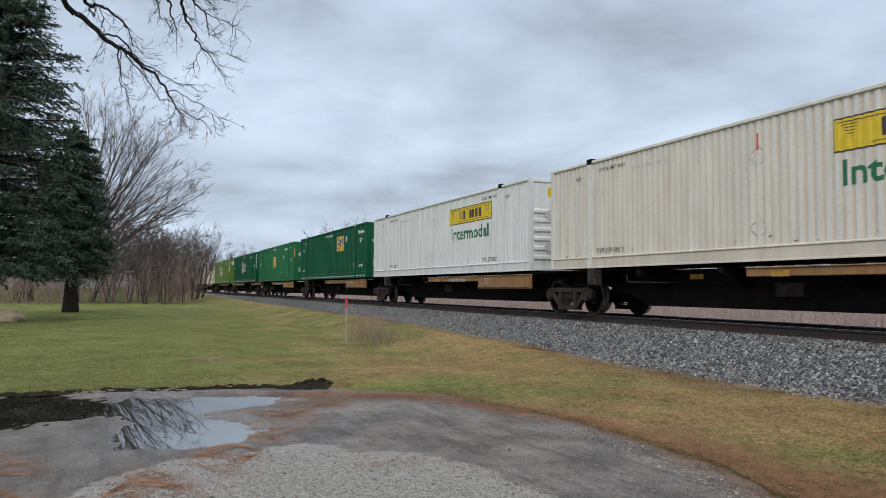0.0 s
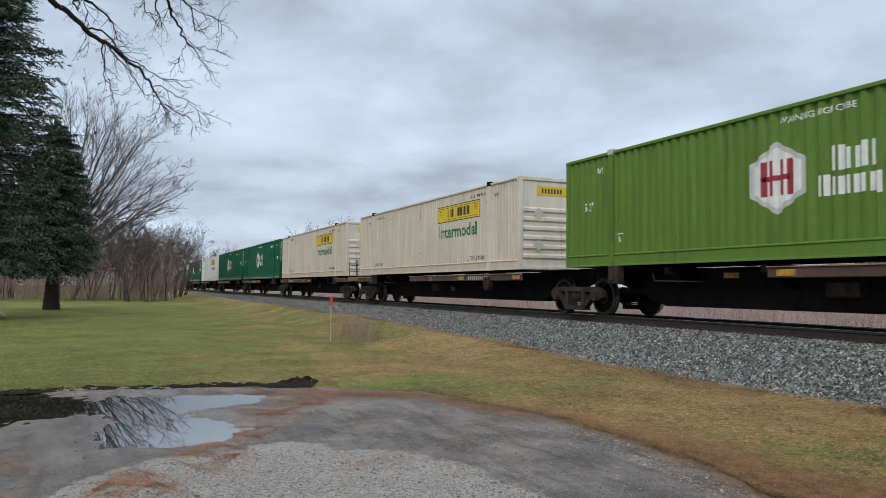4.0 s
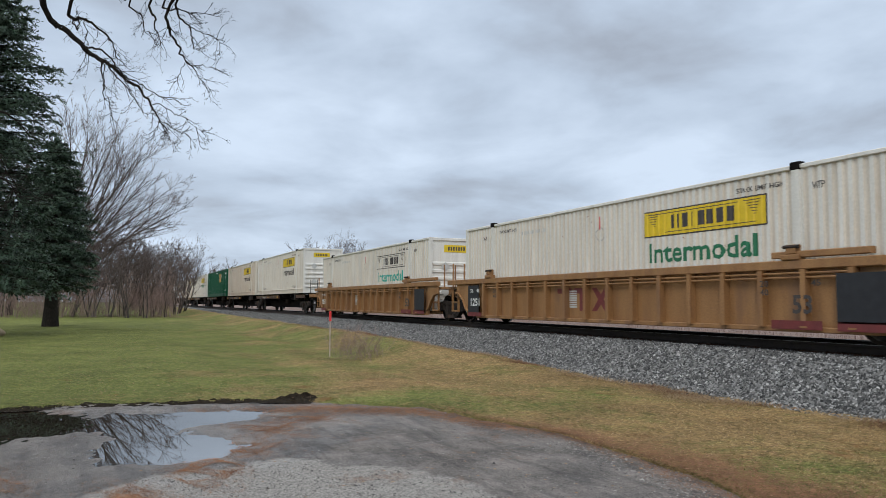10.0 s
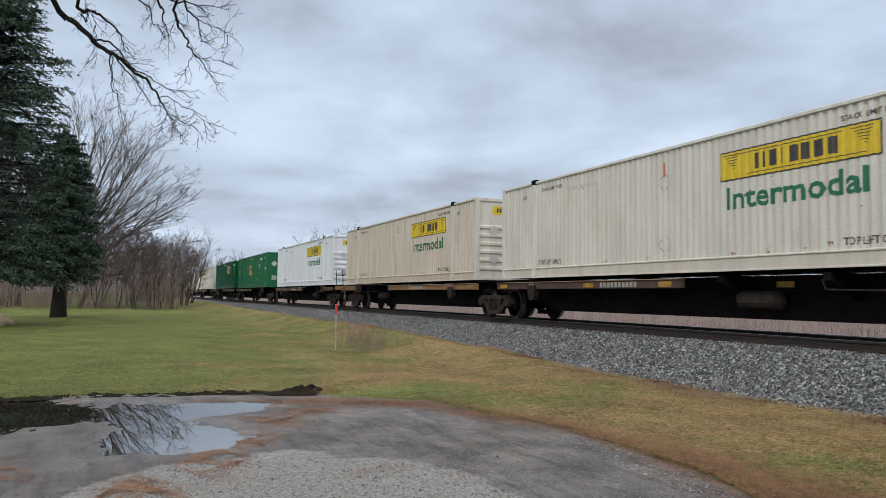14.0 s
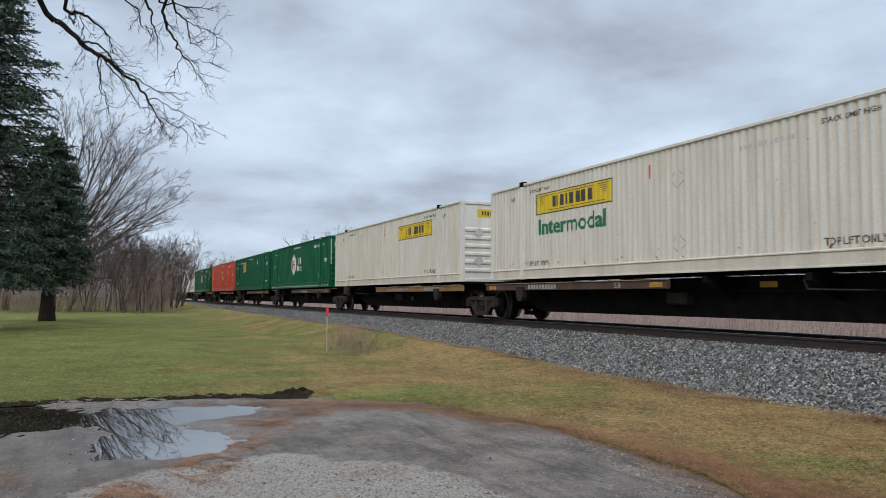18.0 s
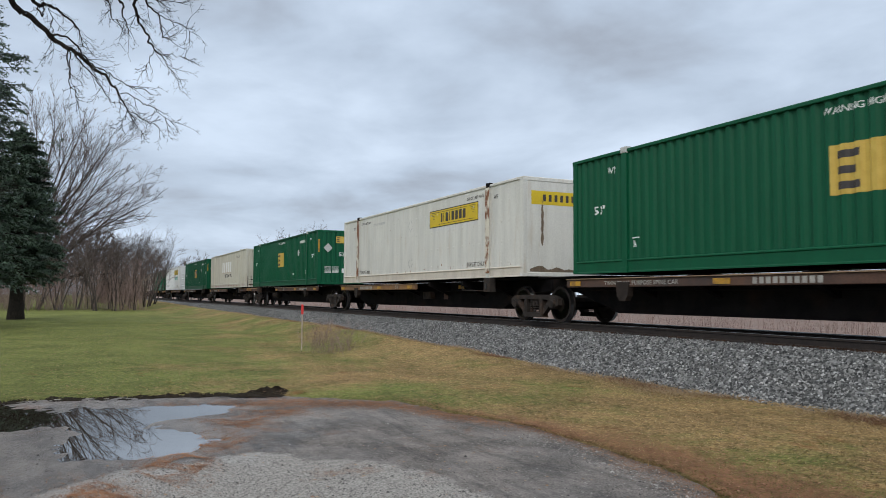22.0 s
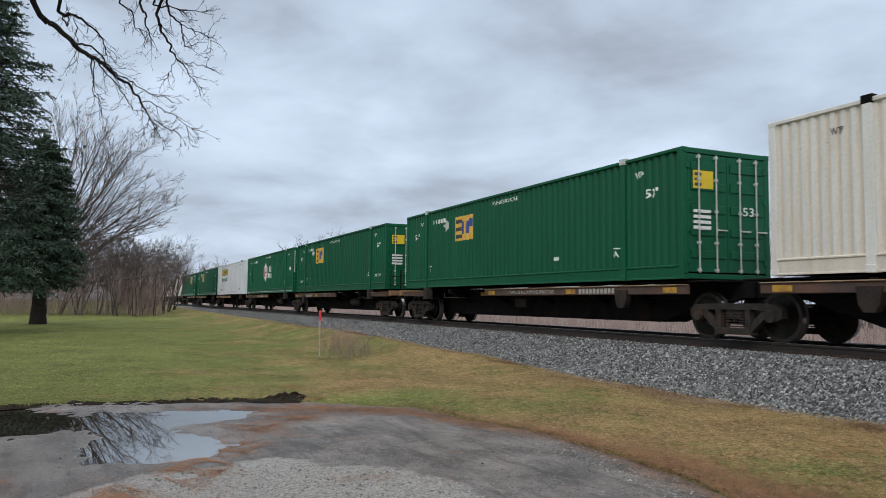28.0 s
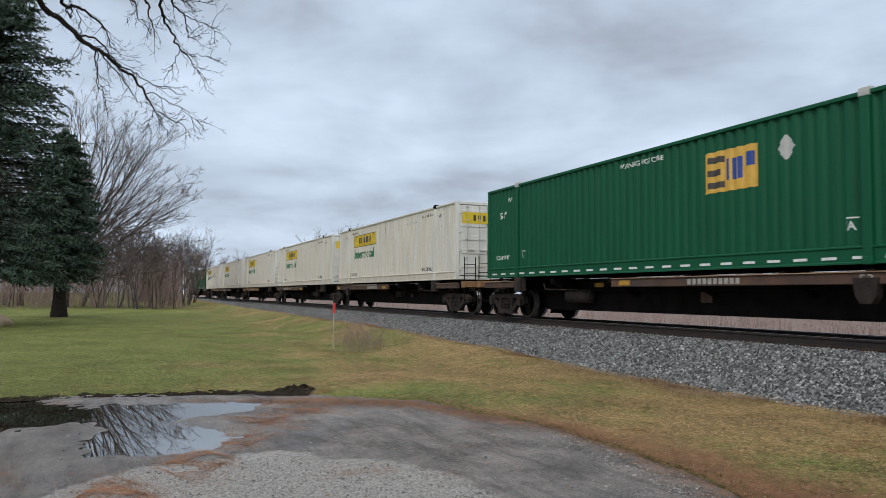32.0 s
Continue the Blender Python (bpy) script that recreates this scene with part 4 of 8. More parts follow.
def spruce(x, y, height, radius, clear, seed, power=0.6, density=1.0, girth=0.016, cap=9.0):
    """A dense spruce: whorls of drooping boughs, each set with needle sprays on both sides."""
    rng = np.random.default_rng(seed)
    z = lawn_height(x, y)
    t = thing("spruce_tree", "tall dark blue-green spruce on the lawn", "tree", "spruces", at=pose(x, y, z))
    trunk = [((0, 0, -0.15 + height * i / 10), (0, 0, height * (i + 1) / 10), height * girth * (1 - i / 10.5) * (1.25 if i == 0 else 1), height * girth * (1 - (i + 1) / 10.5)) for i in range(10)]
    part("trunk", tubes("trunk", trunk, MATS["dark_bark"], 9), MATS["dark_bark"], t)
    boughs, va, fa, base = [], [], [], 0
    sprays = []
    hh = clear
    while hh < height - 0.3:
        f = (hh - clear) / (height - clear)
        R = min(cap, radius * (1 - f) ** power)
        for k in range(int(9 + 4 * (1 - f))):
            a = rng.uniform(0, 2 * math.pi)
            L = R * rng.choice([rng.uniform(0.55, 0.85), rng.uniform(0.8, 1.0), rng.uniform(0.95, 1.1)])
            n = 7
            p = np.array([0, 0, hh + rng.uniform(-0.2, 0.2)])
            out = np.array([math.cos(a), math.sin(a), 0.0])
            slope = 0.35 * f + 0.05
            for i in range(n):
                droop = slope - 0.42 * (i / n) + (0.45 * max(0.0, i / n - 0.6))
                q = p + (out + np.array([0, 0, droop])) * L / n + rng.normal(0, 0.02, 3)
                boughs.append((p, q, 0.035 * (1 - i / n) + 0.008, 0.035 * (1 - (i + 1) / n) + 0.008))
                if i >= 1:
                    sprays.append((p, q, i / n, L))
                p = q
        hh += rng.uniform(0.26, 0.40) * (1.0 if f < 0.7 else 0.8) / density
    part("boughs", tubes("bough", boughs, MATS["dark_bark"], 3), MATS["dark_bark"], t, "dark drooping boughs")
    # branchlets leave each bough on both sides and hang; needles stand round them
    per = 5
    P = np.repeat(np.array([s[0] for s in sprays]), per, 0); Q = np.repeat(np.array([s[1] for s in sprays]), per, 0)
    tip = np.repeat(np.array([s[2] for s in sprays]), per); ln = np.repeat(np.array([s[3] for s in sprays]), per)
    B = len(P)
    ax = Q - P
    ax /= np.linalg.norm(ax, axis=1, keepdims=True)
    sidev = np.cross(ax, [0, 0, 1.0])
    sidev /= np.linalg.norm(sidev, axis=1, keepdims=True)
    sgn = np.where(np.arange(B) % per == 0, rng.normal(0, 0.15, B), rng.choice([-1.0, 1.0], B) * rng.uniform(0.45, 1.1, B))
    root = P + (Q - P) * rng.random((B, 1))
    way = ax * rng.uniform(0.55, 1.0, (B, 1)) + sidev * sgn[:, None] + np.stack([np.zeros(B), np.zeros(B), rng.normal(-0.22, 0.24, B)], 1)
    way /= np.linalg.norm(way, axis=1, keepdims=True)
    reach = (0.16 + 0.52 * (1 - np.abs(tip - 0.5))) * rng.uniform(0.55, 1.1, B) * np.minimum(1.0, ln / 2.2)
    m = int(12 * density)
    u = rng.random((B, m, 1))
    start = root[:, None] + way[:, None] * reach[:, None, None] * u
    start[..., 2] -= (0.16 * reach[:, None] * u[..., 0] ** 2)
    dirv = way[:, None] * 0.62 + rng.normal(0, 0.55, (B, m, 3))
    dirv[..., 2] += 0.10
    dirv /= np.linalg.norm(dirv, axis=2, keepdims=True)
    end = start + dirv * rng.uniform(0.07, 0.16, (B, m, 1))
    perp = np.cross(dirv, rng.normal(0, 1, (B, m, 3)))
    perp /= np.linalg.norm(perp, axis=2, keepdims=True) + 1e-9
    w = rng.uniform(0.020, 0.038, (B, m, 1))
    outward = start * np.array([1, 1, 0])
    outward = outward / (np.linalg.norm(outward, axis=2, keepdims=True) + 1e-6) * 0.6 + np.array([0, 0, 0.5])
    perp *= np.where((np.cross(perp, dirv) * outward).sum(2, keepdims=True) > 0, 1.0, -1.0)
    vs = np.stack([start - perp * w, start + perp * w, end], 2).reshape(-1, 3)
    fs = (np.arange(B * m)[:, None] * 3 + np.arange(3)[None]).tolist()
    rad = vs * np.array([1, 1, 0])
    rad /= np.linalg.norm(rad, axis=1, keepdims=True) + 1e-6
    nrm = rad * 0.55 + np.array([0, 0, 0.5]) + np.repeat(rng.normal(0, 0.32, (B, 3)), 3 * m, 0) + np.repeat(rng.normal(0, 0.22, (B * m, 3)), 3, 0)
    nrm /= np.linalg.norm(nrm, axis=1, keepdims=True)
    c = part("crown", raw_mesh("crown", vs.tolist(), fs, MATS["needle"], normals=nrm.tolist()), MATS["needle"], t, "dense blue-green needle sprays")
    return t


def limb(rng, pts, r0, r1, twigs, length, out, bend=0.0):
    """A limb through a few control points, with side twigs along its outer part."""
    pts = [np.array(p, float) for p in pts]
    fine = []
    for i in range(len(pts) - 1):
        p0, p1, p2, p3 = pts[max(i - 1, 0)], pts[i], pts[i + 1], pts[min(i + 2, len(pts) - 1)]
        for k in range(4):
            t = k / 4
            fine.append(0.5 * (2 * p1 + (p2 - p0) * t + (2 * p0 - 5 * p1 + 4 * p2 - p3) * t * t + (3 * p1 - p0 - 3 * p2 + p3) * t ** 3))
    fine.append(pts[-1])
    fine = [p + rng.normal(0, 0.010, 3) for p in fine]
    n = len(fine) - 1
    for i in range(n):
        out[0].append((fine[i], fine[i + 1], r0 + (r1 - r0) * i / n, r0 + (r1 - r0) * (i + 1) / n))
    spec = [level(6, 4, 42, 0.5, -0.03, 0.12, 0.2, 0.003), level(5, 3, 42, 0.55, 0.03, 0.14, 0.2, 0.0022), level(3, 0, 0, 0, 0.05, 0.16, 0, 0.0018)]
    for _ in range(twigs):
        i = int(n * (0.15 + 0.85 * rng.random() ** 0.8))
        i = min(i, n - 1)
        d = fine[i + 1] - fine[i]
        d /= np.linalg.norm(d)
        side = rng.normal(0, 1, 3)
        side -= d * side.dot(d)
        side /= np.linalg.norm(side)
        nd = d * 0.75 + side * 0.7 + np.array([0, 0, -0.12])
        branch(rng, out[1:], fine[i], nd / np.linalg.norm(nd), length * rng.uniform(0.5, 1.2), 0.0046, 0, spec)


def overhanging_tree():
    """The old tree beside the drive: its trunk stands outside the view, its limbs droop into it."""
    rng = np.random.default_rng(21)
    t = thing("overhanging_tree", "old leafless tree with drooping dark limbs over the drive", "tree", at=pose(0, 0, 0))
    foot = (-14.2, -6.4)
    z = lawn_height(*foot)
    trunk = [((foot[0], foot[1], z - 0.2), (foot[0] - 0.05, foot[1] + 0.1, z + 1.6), 0.36, 0.29), ((foot[0] - 0.05, foot[1] + 0.1, z + 1.6), (foot[0] - 0.1, foot[1] + 0.45, z + 3.6), 0.29, 0.25),
             ((foot[0] - 0.1, foot[1] + 0.45, z + 3.6), (foot[0] - 0.25, foot[1] + 1.2, z + 5.4), 0.25, 0.17), ((foot[0] - 0.25, foot[1] + 1.2, z + 5.4), (foot[0] - 0.2, foot[1] + 1.6, z + 8.0), 0.15, 0.07)]
    part("trunk", tubes("trunk", trunk, MATS["dark_bark"], 10), MATS["dark_bark"], t)
    head = (foot[0] - 0.25, foot[1] + 1.2, z + 5.4)
    limbs = [
        ([head, (-9.55, -1.35, 4.36), (-9.75, -0.72, 3.89), (-9.78, -0.58, 3.82), (-9.82, -0.42, 3.71), (-9.87, -0.27, 3.58), (-9.89, -0.14, 3.52), (-9.91, -0.01, 3.44), (-9.94, 0.12, 3.34), (-9.95, 0.25, 3.27), (-9.98, 0.35, 3.16), (-10.00, 0.44, 3.05), (-10.03, 0.51, 2.92), (-10.06, 0.63, 2.77)], 0.04, 0.0055, 20, 0.4),
        ([(-9.84, -0.33, 3.65), (-9.84, -0.18, 3.64), (-9.86, -0.08, 3.57), (-9.88, -0.00, 3.48), (-9.90, 0.12, 3.36), (-9.92, 0.25, 3.32), (-9.95, 0.38, 3.25), (-9.97, 0.53, 3.18), (-9.99, 0.68, 3.15), (-10.00, 0.86, 3.10)], 0.012, 0.0026, 16, 0.34),
        ([(-9.90, -0.09, 3.49), (-9.90, 0.02, 3.35), (-9.90, 0.15, 3.21), (-9.90, 0.25, 3.08), (-9.90, 0.32, 2.94), (-9.84, 0.42, 2.93)], 0.009, 0.0024, 9, 0.28),
        ([(-9.88, -0.17, 3.52), (-9.89, -0.16, 3.40), (-9.89, -0.13, 3.25), (-9.90, -0.12, 3.09), (-9.89, -0.05, 3.00), (-9.95, -0.03, 2.91), (-10.03, -0.04, 2.77)], 0.009, 0.0024, 9, 0.22),
        ([(-9.89, -0.14, 3.52), (-9.86, -0.12, 3.36), (-9.83, -0.13, 3.21), (-9.80, -0.08, 3.07), (-9.75, 0.00, 2.99)], 0.007, 0.0022, 6, 0.2),
        ([(-10.00, 0.43, 3.05), (-10.06, 0.54, 3.10), (-10.14, 0.70, 3.02), (-10.21, 0.84, 3.00), (-10.29, 0.97, 2.92), (-10.29, 1.12, 2.83)], 0.007, 0.0022, 13, 0.3),
        ([(-10.04, 0.51, 2.87), (-10.08, 0.63, 2.87), (-10.14, 0.74, 2.79), (-10.18, 0.88, 2.77), (-10.26, 0.95, 2.61)], 0.006, 0.002, 9, 0.26),
        ([(-10.04, 0.56, 2.84), (-10.05, 0.62, 2.71), (-10.04, 0.71, 2.63), (-10.03, 0.77, 2.55)], 0.005, 0.002, 7, 0.22),
        ([(-10.04, 0.51, 2.87), (-10.13, 0.50, 2.76), (-10.22, 0.44, 2.65)], 0.005, 0.002, 6, 0.22),
        ([head, (-9.6, -0.9, 4.35), (-9.73, -0.51, 3.98), (-9.77, -0.42, 3.96), (-9.81, -0.32, 3.96), (-9.86, -0.22, 3.91), (-9.92, -0.12, 3.86), (-9.97, -0.05, 3.78), (-10.03, -0.01, 3.70), (-10.09, 0.00, 3.61)], 0.024, 0.0026, 16, 0.34),
        ([(-9.73, -0.52, 3.98), (-9.73, -0.48, 3.89), (-9.73, -0.42, 3.81), (-9.68, -0.41, 3.88), (-9.64, -0.41, 3.93)], 0.009, 0.006, 3, 0.2),
        ([(-9.74, -0.37, 3.96), (-9.84, -0.34, 3.84), (-9.94, -0.33, 3.69), (-10.03, -0.34, 3.53), (-10.11, -0.40, 3.42)], 0.005, 0.002, 10, 0.26),
        ([head, (-9.7, 0.0, 4.75), (-9.66, 0.34, 4.19), (-9.62, 0.41, 4.05), (-9.58, 0.42, 3.90), (-9.53, 0.47, 3.75), (-9.49, 0.51, 3.61)], 0.02, 0.0024, 12, 0.32),
        ([head, (-9.7, 0.2, 4.7), (-9.68, 0.54, 4.09), (-9.77, 0.58, 3.99), (-9.85, 0.64, 3.92), (-9.92, 0.72, 3.84), (-10.00, 0.77, 3.76), (-10.02, 0.84, 3.67), (-10.03, 0.94, 3.58), (-10.05, 0.99, 3.48), (-10.06, 1.06, 3.41)], 0.022, 0.0024, 18, 0.32),
        ([(-9.83, 0.83, 3.60), (-9.89, 1.01, 3.61), (-9.95, 1.19, 3.61)], 0.005, 0.002, 7, 0.24),
        ([(-9.82, 0.81, 3.62), (-9.95, 0.75, 3.51), (-10.07, 0.72, 3.40)], 0.005, 0.002, 7, 0.22),
        ([head, (-9.7, 0.3, 4.8), (-9.63, 0.62, 4.23), (-9.69, 0.70, 4.12), (-9.73, 0.81, 4.04), (-9.78, 0.86, 3.93), (-9.84, 0.91, 3.81), (-9.88, 1.00, 3.78)], 0.018, 0.0024, 14, 0.32),
        ([(-9.69, 0.81, 4.03), (-9.73, 0.95, 4.00), (-9.77, 1.12, 3.97), (-9.83, 1.21, 3.91)], 0.006, 0.002, 10, 0.3),
        ([head, (-9.7, 0.1, 4.5), (-9.65, 0.50, 4.20), (-9.65, 0.67, 4.20), (-9.65, 0.80, 4.18), (-9.64, 0.98, 4.19), (-9.64, 1.17, 4.18)], 0.014, 0.0024, 14, 0.3),
        ([head, (-9.7, -0.3, 4.5), (-9.67, 0.12, 4.16), (-9.61, 0.26, 4.06), (-9.58, 0.30, 3.88), (-9.51, 0.38, 3.80)], 0.014, 0.0022, 10, 0.32),
        ([head, (-8.18, -1.56, 2.81), (-8.61, -1.3, 2.54), (-8.85, -1.03, 2.54), (-9.02, -0.75, 2.33)], 0.028, 0.0026, 18, 0.49),
        ([(-8.61, -1.3, 2.54), (-8.79, -1.14, 2.25), (-8.98, -0.97, 1.85), (-9.03, -0.91, 1.45)], 0.007, 0.0019, 14, 0.41),
        ([head, (-7.98, -1.64, 2.28), (-8.41, -1.34, 1.91), (-8.66, -1.04, 1.86), (-8.81, -0.84, 1.66)], 0.023, 0.0026, 18, 0.49),
    ]
    for pts, r0, r1, tw, ln in limbs:
        out = [[], [], [], []]
        limb(rng, pts, r0, r1, int(tw * 0.9), ln * 0.85, out)
        b = part("limb", tubes("limb", out[0], MATS["dark_bark"], 6), MATS["dark_bark"], t)
        part("twigs", tubes("twigs", out[1] + out[2] + out[3], MATS["dark_bark"], 3), MATS["dark_bark"], b, "thin dark twigs with buds")


def brush(name, count, place, tall, mat, label, seed, radius=0.012, fork=3, spread=0.13):
    """A thicket of upright stems with a few forks, as one sheet of growth."""
    rng = np.random.default_rng(seed)
    segs = []
    for _ in range(count):
        x, y, z = place(rng)
        h = rng.uniform(*tall)
        d = np.array([rng.normal(0, spread), rng.normal(0, spread), 1.0])
        p = np.array([x, y, z - 0.05])
        for i in range(4):
            q = p + (d + rng.normal(0, 0.10, 3)) * h / 4
            segs.append((p, q, radius * (1 - 0.2 * i), radius * (0.8 - 0.2 * i)))
            if i:
                for _ in range(fork):
                    e = d + rng.normal(0, 0.45, 3)
                    segs.append((q, q + e * h * rng.uniform(0.12, 0.3), radius * 0.5, radius * 0.25))
            p = q
    ob = new(name, tubes(name, segs, MATS[mat], 3))
    return tagged(ob, label, "undergrowth", kind="stuff")


def build_plants():
    spruce(-37.4, -5.75, 16.8, 6.1, 2.3, 3, 0.66, 1.3, cap=4.5)
    spruce(-47.5, -2.85, 10.4, 2.9, 2.35, 8, 0.62, 1.25, 0.037, cap=2.15)
    fan_tree(-72, -4.0, 11, ((88, 11.5, 10), (83, 12, -8), (78, 12.0, 25), (74, 11.8, -20), (69, 11.5, 8), (64, 11.5, -12), (59, 12.5, 20), (53, 12.0, -5), (47, 11.5, 12), (40, 11.0, -15), (33, 10.5, 5), (25, 10.0, 18), (16, 9.5, -8), (8, 8.5, 10), (70, 12, 160), (55, 11, 200)),
             "tall leafless tree with long limbs fanned to one side")
    fan_tree(-78, -8.0, 12, ((86, 12, 0), (80, 12, 120), (76, 12, 20), (68, 12, -10), (60, 11, 10), (50, 11, -20), (72, 12, 200)), "tall leafless tree with many upright grey limbs")
    for i, (x, y, h, ln) in enumerate(((-70, 0.2, 9.5, 0.16), (-71, -2.6, 11.0, 0.18), (-69, -1.0, 9.5, 0.2), (-75, 1.6, 9.5, 0.1), (-73, -4.2, 11.0, 0.25), (-76, 2.8, 8.5, 0.1), (-80, -9.5, 15, 0.05))):
        bare_tree(x, y, h, 70 + i, SMALL, 4, (0, ln), "leafless tree with a dense haze of twigs", girth=0.009, fat=1.8)
    rnd = random.Random(4)
    for i, (x, y, h) in enumerate(((-68, 3.0, 7.2), (-66, 1.5, 7.0), (-70, 4.7, 6.2), (-74, 3.8, 8.0), (-72, 1.2, 7.5), (-69, -1.5, 8.0), (-70, -4.5, 7.5), (-72, -8, 8.0), (-75, -11.5, 9), (-74, -15, 8),
                                   (-80, 5.0, 9.5), (-88, 5.6, 9.0), (-98, 6.2, 10.0), (-112, 5.0, 10.5), (-126, 6.0, 11.0), (-142, 4.0, 12), (-160, 5.5, 12), (-84, 7.0, 9.5), (-88, 7.7, 9.0), (-82, 6.3, 8.0), (-94, 8.0, 8.5), (-100, 8.4, 8.0))):
        bare_tree(x, y, h, 50 + i, SMALL, 3 if x > -90 else 2, (0, rnd.uniform(-0.05, 0.10)), "leafless many-stemmed small tree in the thicket", bark="brown_bark", girth=0.011, group="thicket trees", fat=1.0 if x > -90 else 1.8)
    # trees beyond the railway
    for i, (x, y, h) in enumerate(((-155, 43, 18.0), (-160, 40, 17.0), (-150, 46, 17.0), (-60, 52, 11.5), (-52, 47, 11.0), (-47, 50, 12.0), (-42, 46, 10.5), (-38, 50, 11.5), (-33, 45, 11), (-28, 49, 10.5), (-23, 46, 11), (-56, 58, 12), (-72, 56, 10), (-86, 54, 9), (-100, 50, 9),
                                   (-18, 48, 10.5), (-140, 44, 9.5), (-160, 38, 10), (-175, 30, 10), (-190, 22, 13), (-198, 26, 14), (-206, 23, 13), (-186, 24.5, 12), (-215, 29, 15), (-180, 21, 11))):
        bare_tree(x, y, h, 90 + i, SMALL if i < 3 else FAR, 5 if i < 3 else 2, (0, 0), "leafless tree standing beyond the railway", girth=0.012, group="trees beyond the railway", fat=2.0 if i < 3 else 3.0 if y < 47 and x < -100 else 1.5)
    overhanging_tree()
    brush("thicket", 2400, lambda r: (lambda y: (-66 - r.random() * 16 - 0.0 * y, y, -0.68))(-34 + 39.5 * r.random()), (0.9, 3.6), "red_twig", "dense reddish-brown leafless thicket at the lawn's edge", 7, 0.012, 5, 0.2)
    brush("thicket_behind", 1300, lambda r: (-84 - r.random() * 30, -50 + 54 * r.random(), -0.62), (2.0, 5.5), "red_twig", "deep brown thicket behind the lawn", 17, 0.018, 5, 0.2)
    brush("thicket_far", 900, lambda r: (-86 - 95 * r.random(), 3.0 + 4.5 * r.random(), -0.5), (1.2, 3.0), "red_twig", "leafless brown thicket along the railway", 8, 0.016, 4)
    brush("far_brush", 2400, lambda r: (-75 + 88 * r.random() ** 0.8, 17.5 + 12 * r.random() ** 1.4, -0.82), (0.3, 1.0), "red_twig", "low reddish brush beyond the railway", 9, 0.007, 3)
    brush("far_thicket", 800, lambda r: (-150 + 150 * r.random(), 40 + 12 * r.random(), -0.8), (1.5, 4.5), "twig", "grey-brown thicket beyond the railway", 10, 0.022, 4)
    brush("twiggy_shrub", 120, lambda r: (-20.9 + r.normal(0, 0.42), 6.55 + r.normal(0, 0.35), lawn_height(-20.9, 6.5)), (0.25, 0.85), "red_twig", "small leafless shrub beside the marker post", 12, 0.0035, 5, 0.35)


def marker_post():
    x, y = -21.9, 6.02
    z = lawn_height(x, y)
    t = thing("marker_post", "thin grey marker post with red top beside the railway", "post", at=pose(x, y, z))
    part("shaft", Shape().rod((0, 0, -0.2), (0.01, 0, 1.05), 0.019, 0.017, 10), MATS["post"], t)
    part("cap", Shape().rod((0.01, 0, 1.05), (0.012, 0, 1.32), 0.038, 0.036, 10).rod((0.012, 0, 1.32), (0.012, 0, 1.34), 0.036, 0.02, 10), MATS["post_red"], t, "fluorescent red plastic cap")


def boulder():
    rng = random.Random(6)
    b = bmesh.new()
    bmesh.ops.create_icosphere(b, subdivisions=4, radius=1.0)
    for v in b.verts:
        n = noise.noise(v.co * 1.3 + Vector((3, 1, 7))) * 0.28 + noise.noise(v.co * 4.5) * 0.06
        v.co = v.co * (1 + n)
        v.co = Vector((v.co.x * 0.5, v.co.y * 0.85, max(v.co.z, -0.45) * 0.36))
    me = bpy.data.meshes.new("boulder")
    b.to_mesh(me); b.free()
    me.materials.append(MATS["rock"]); me.shade_smooth()
    ob = new("boulder", me)
    ob.matrix_basis = pose(-36.6, -4.75, lawn_height(-36.6, -4.75) + 0.13, 0, 0, 12)
    tagged(ob, "tan rounded boulder lying on the lawn", "rock")


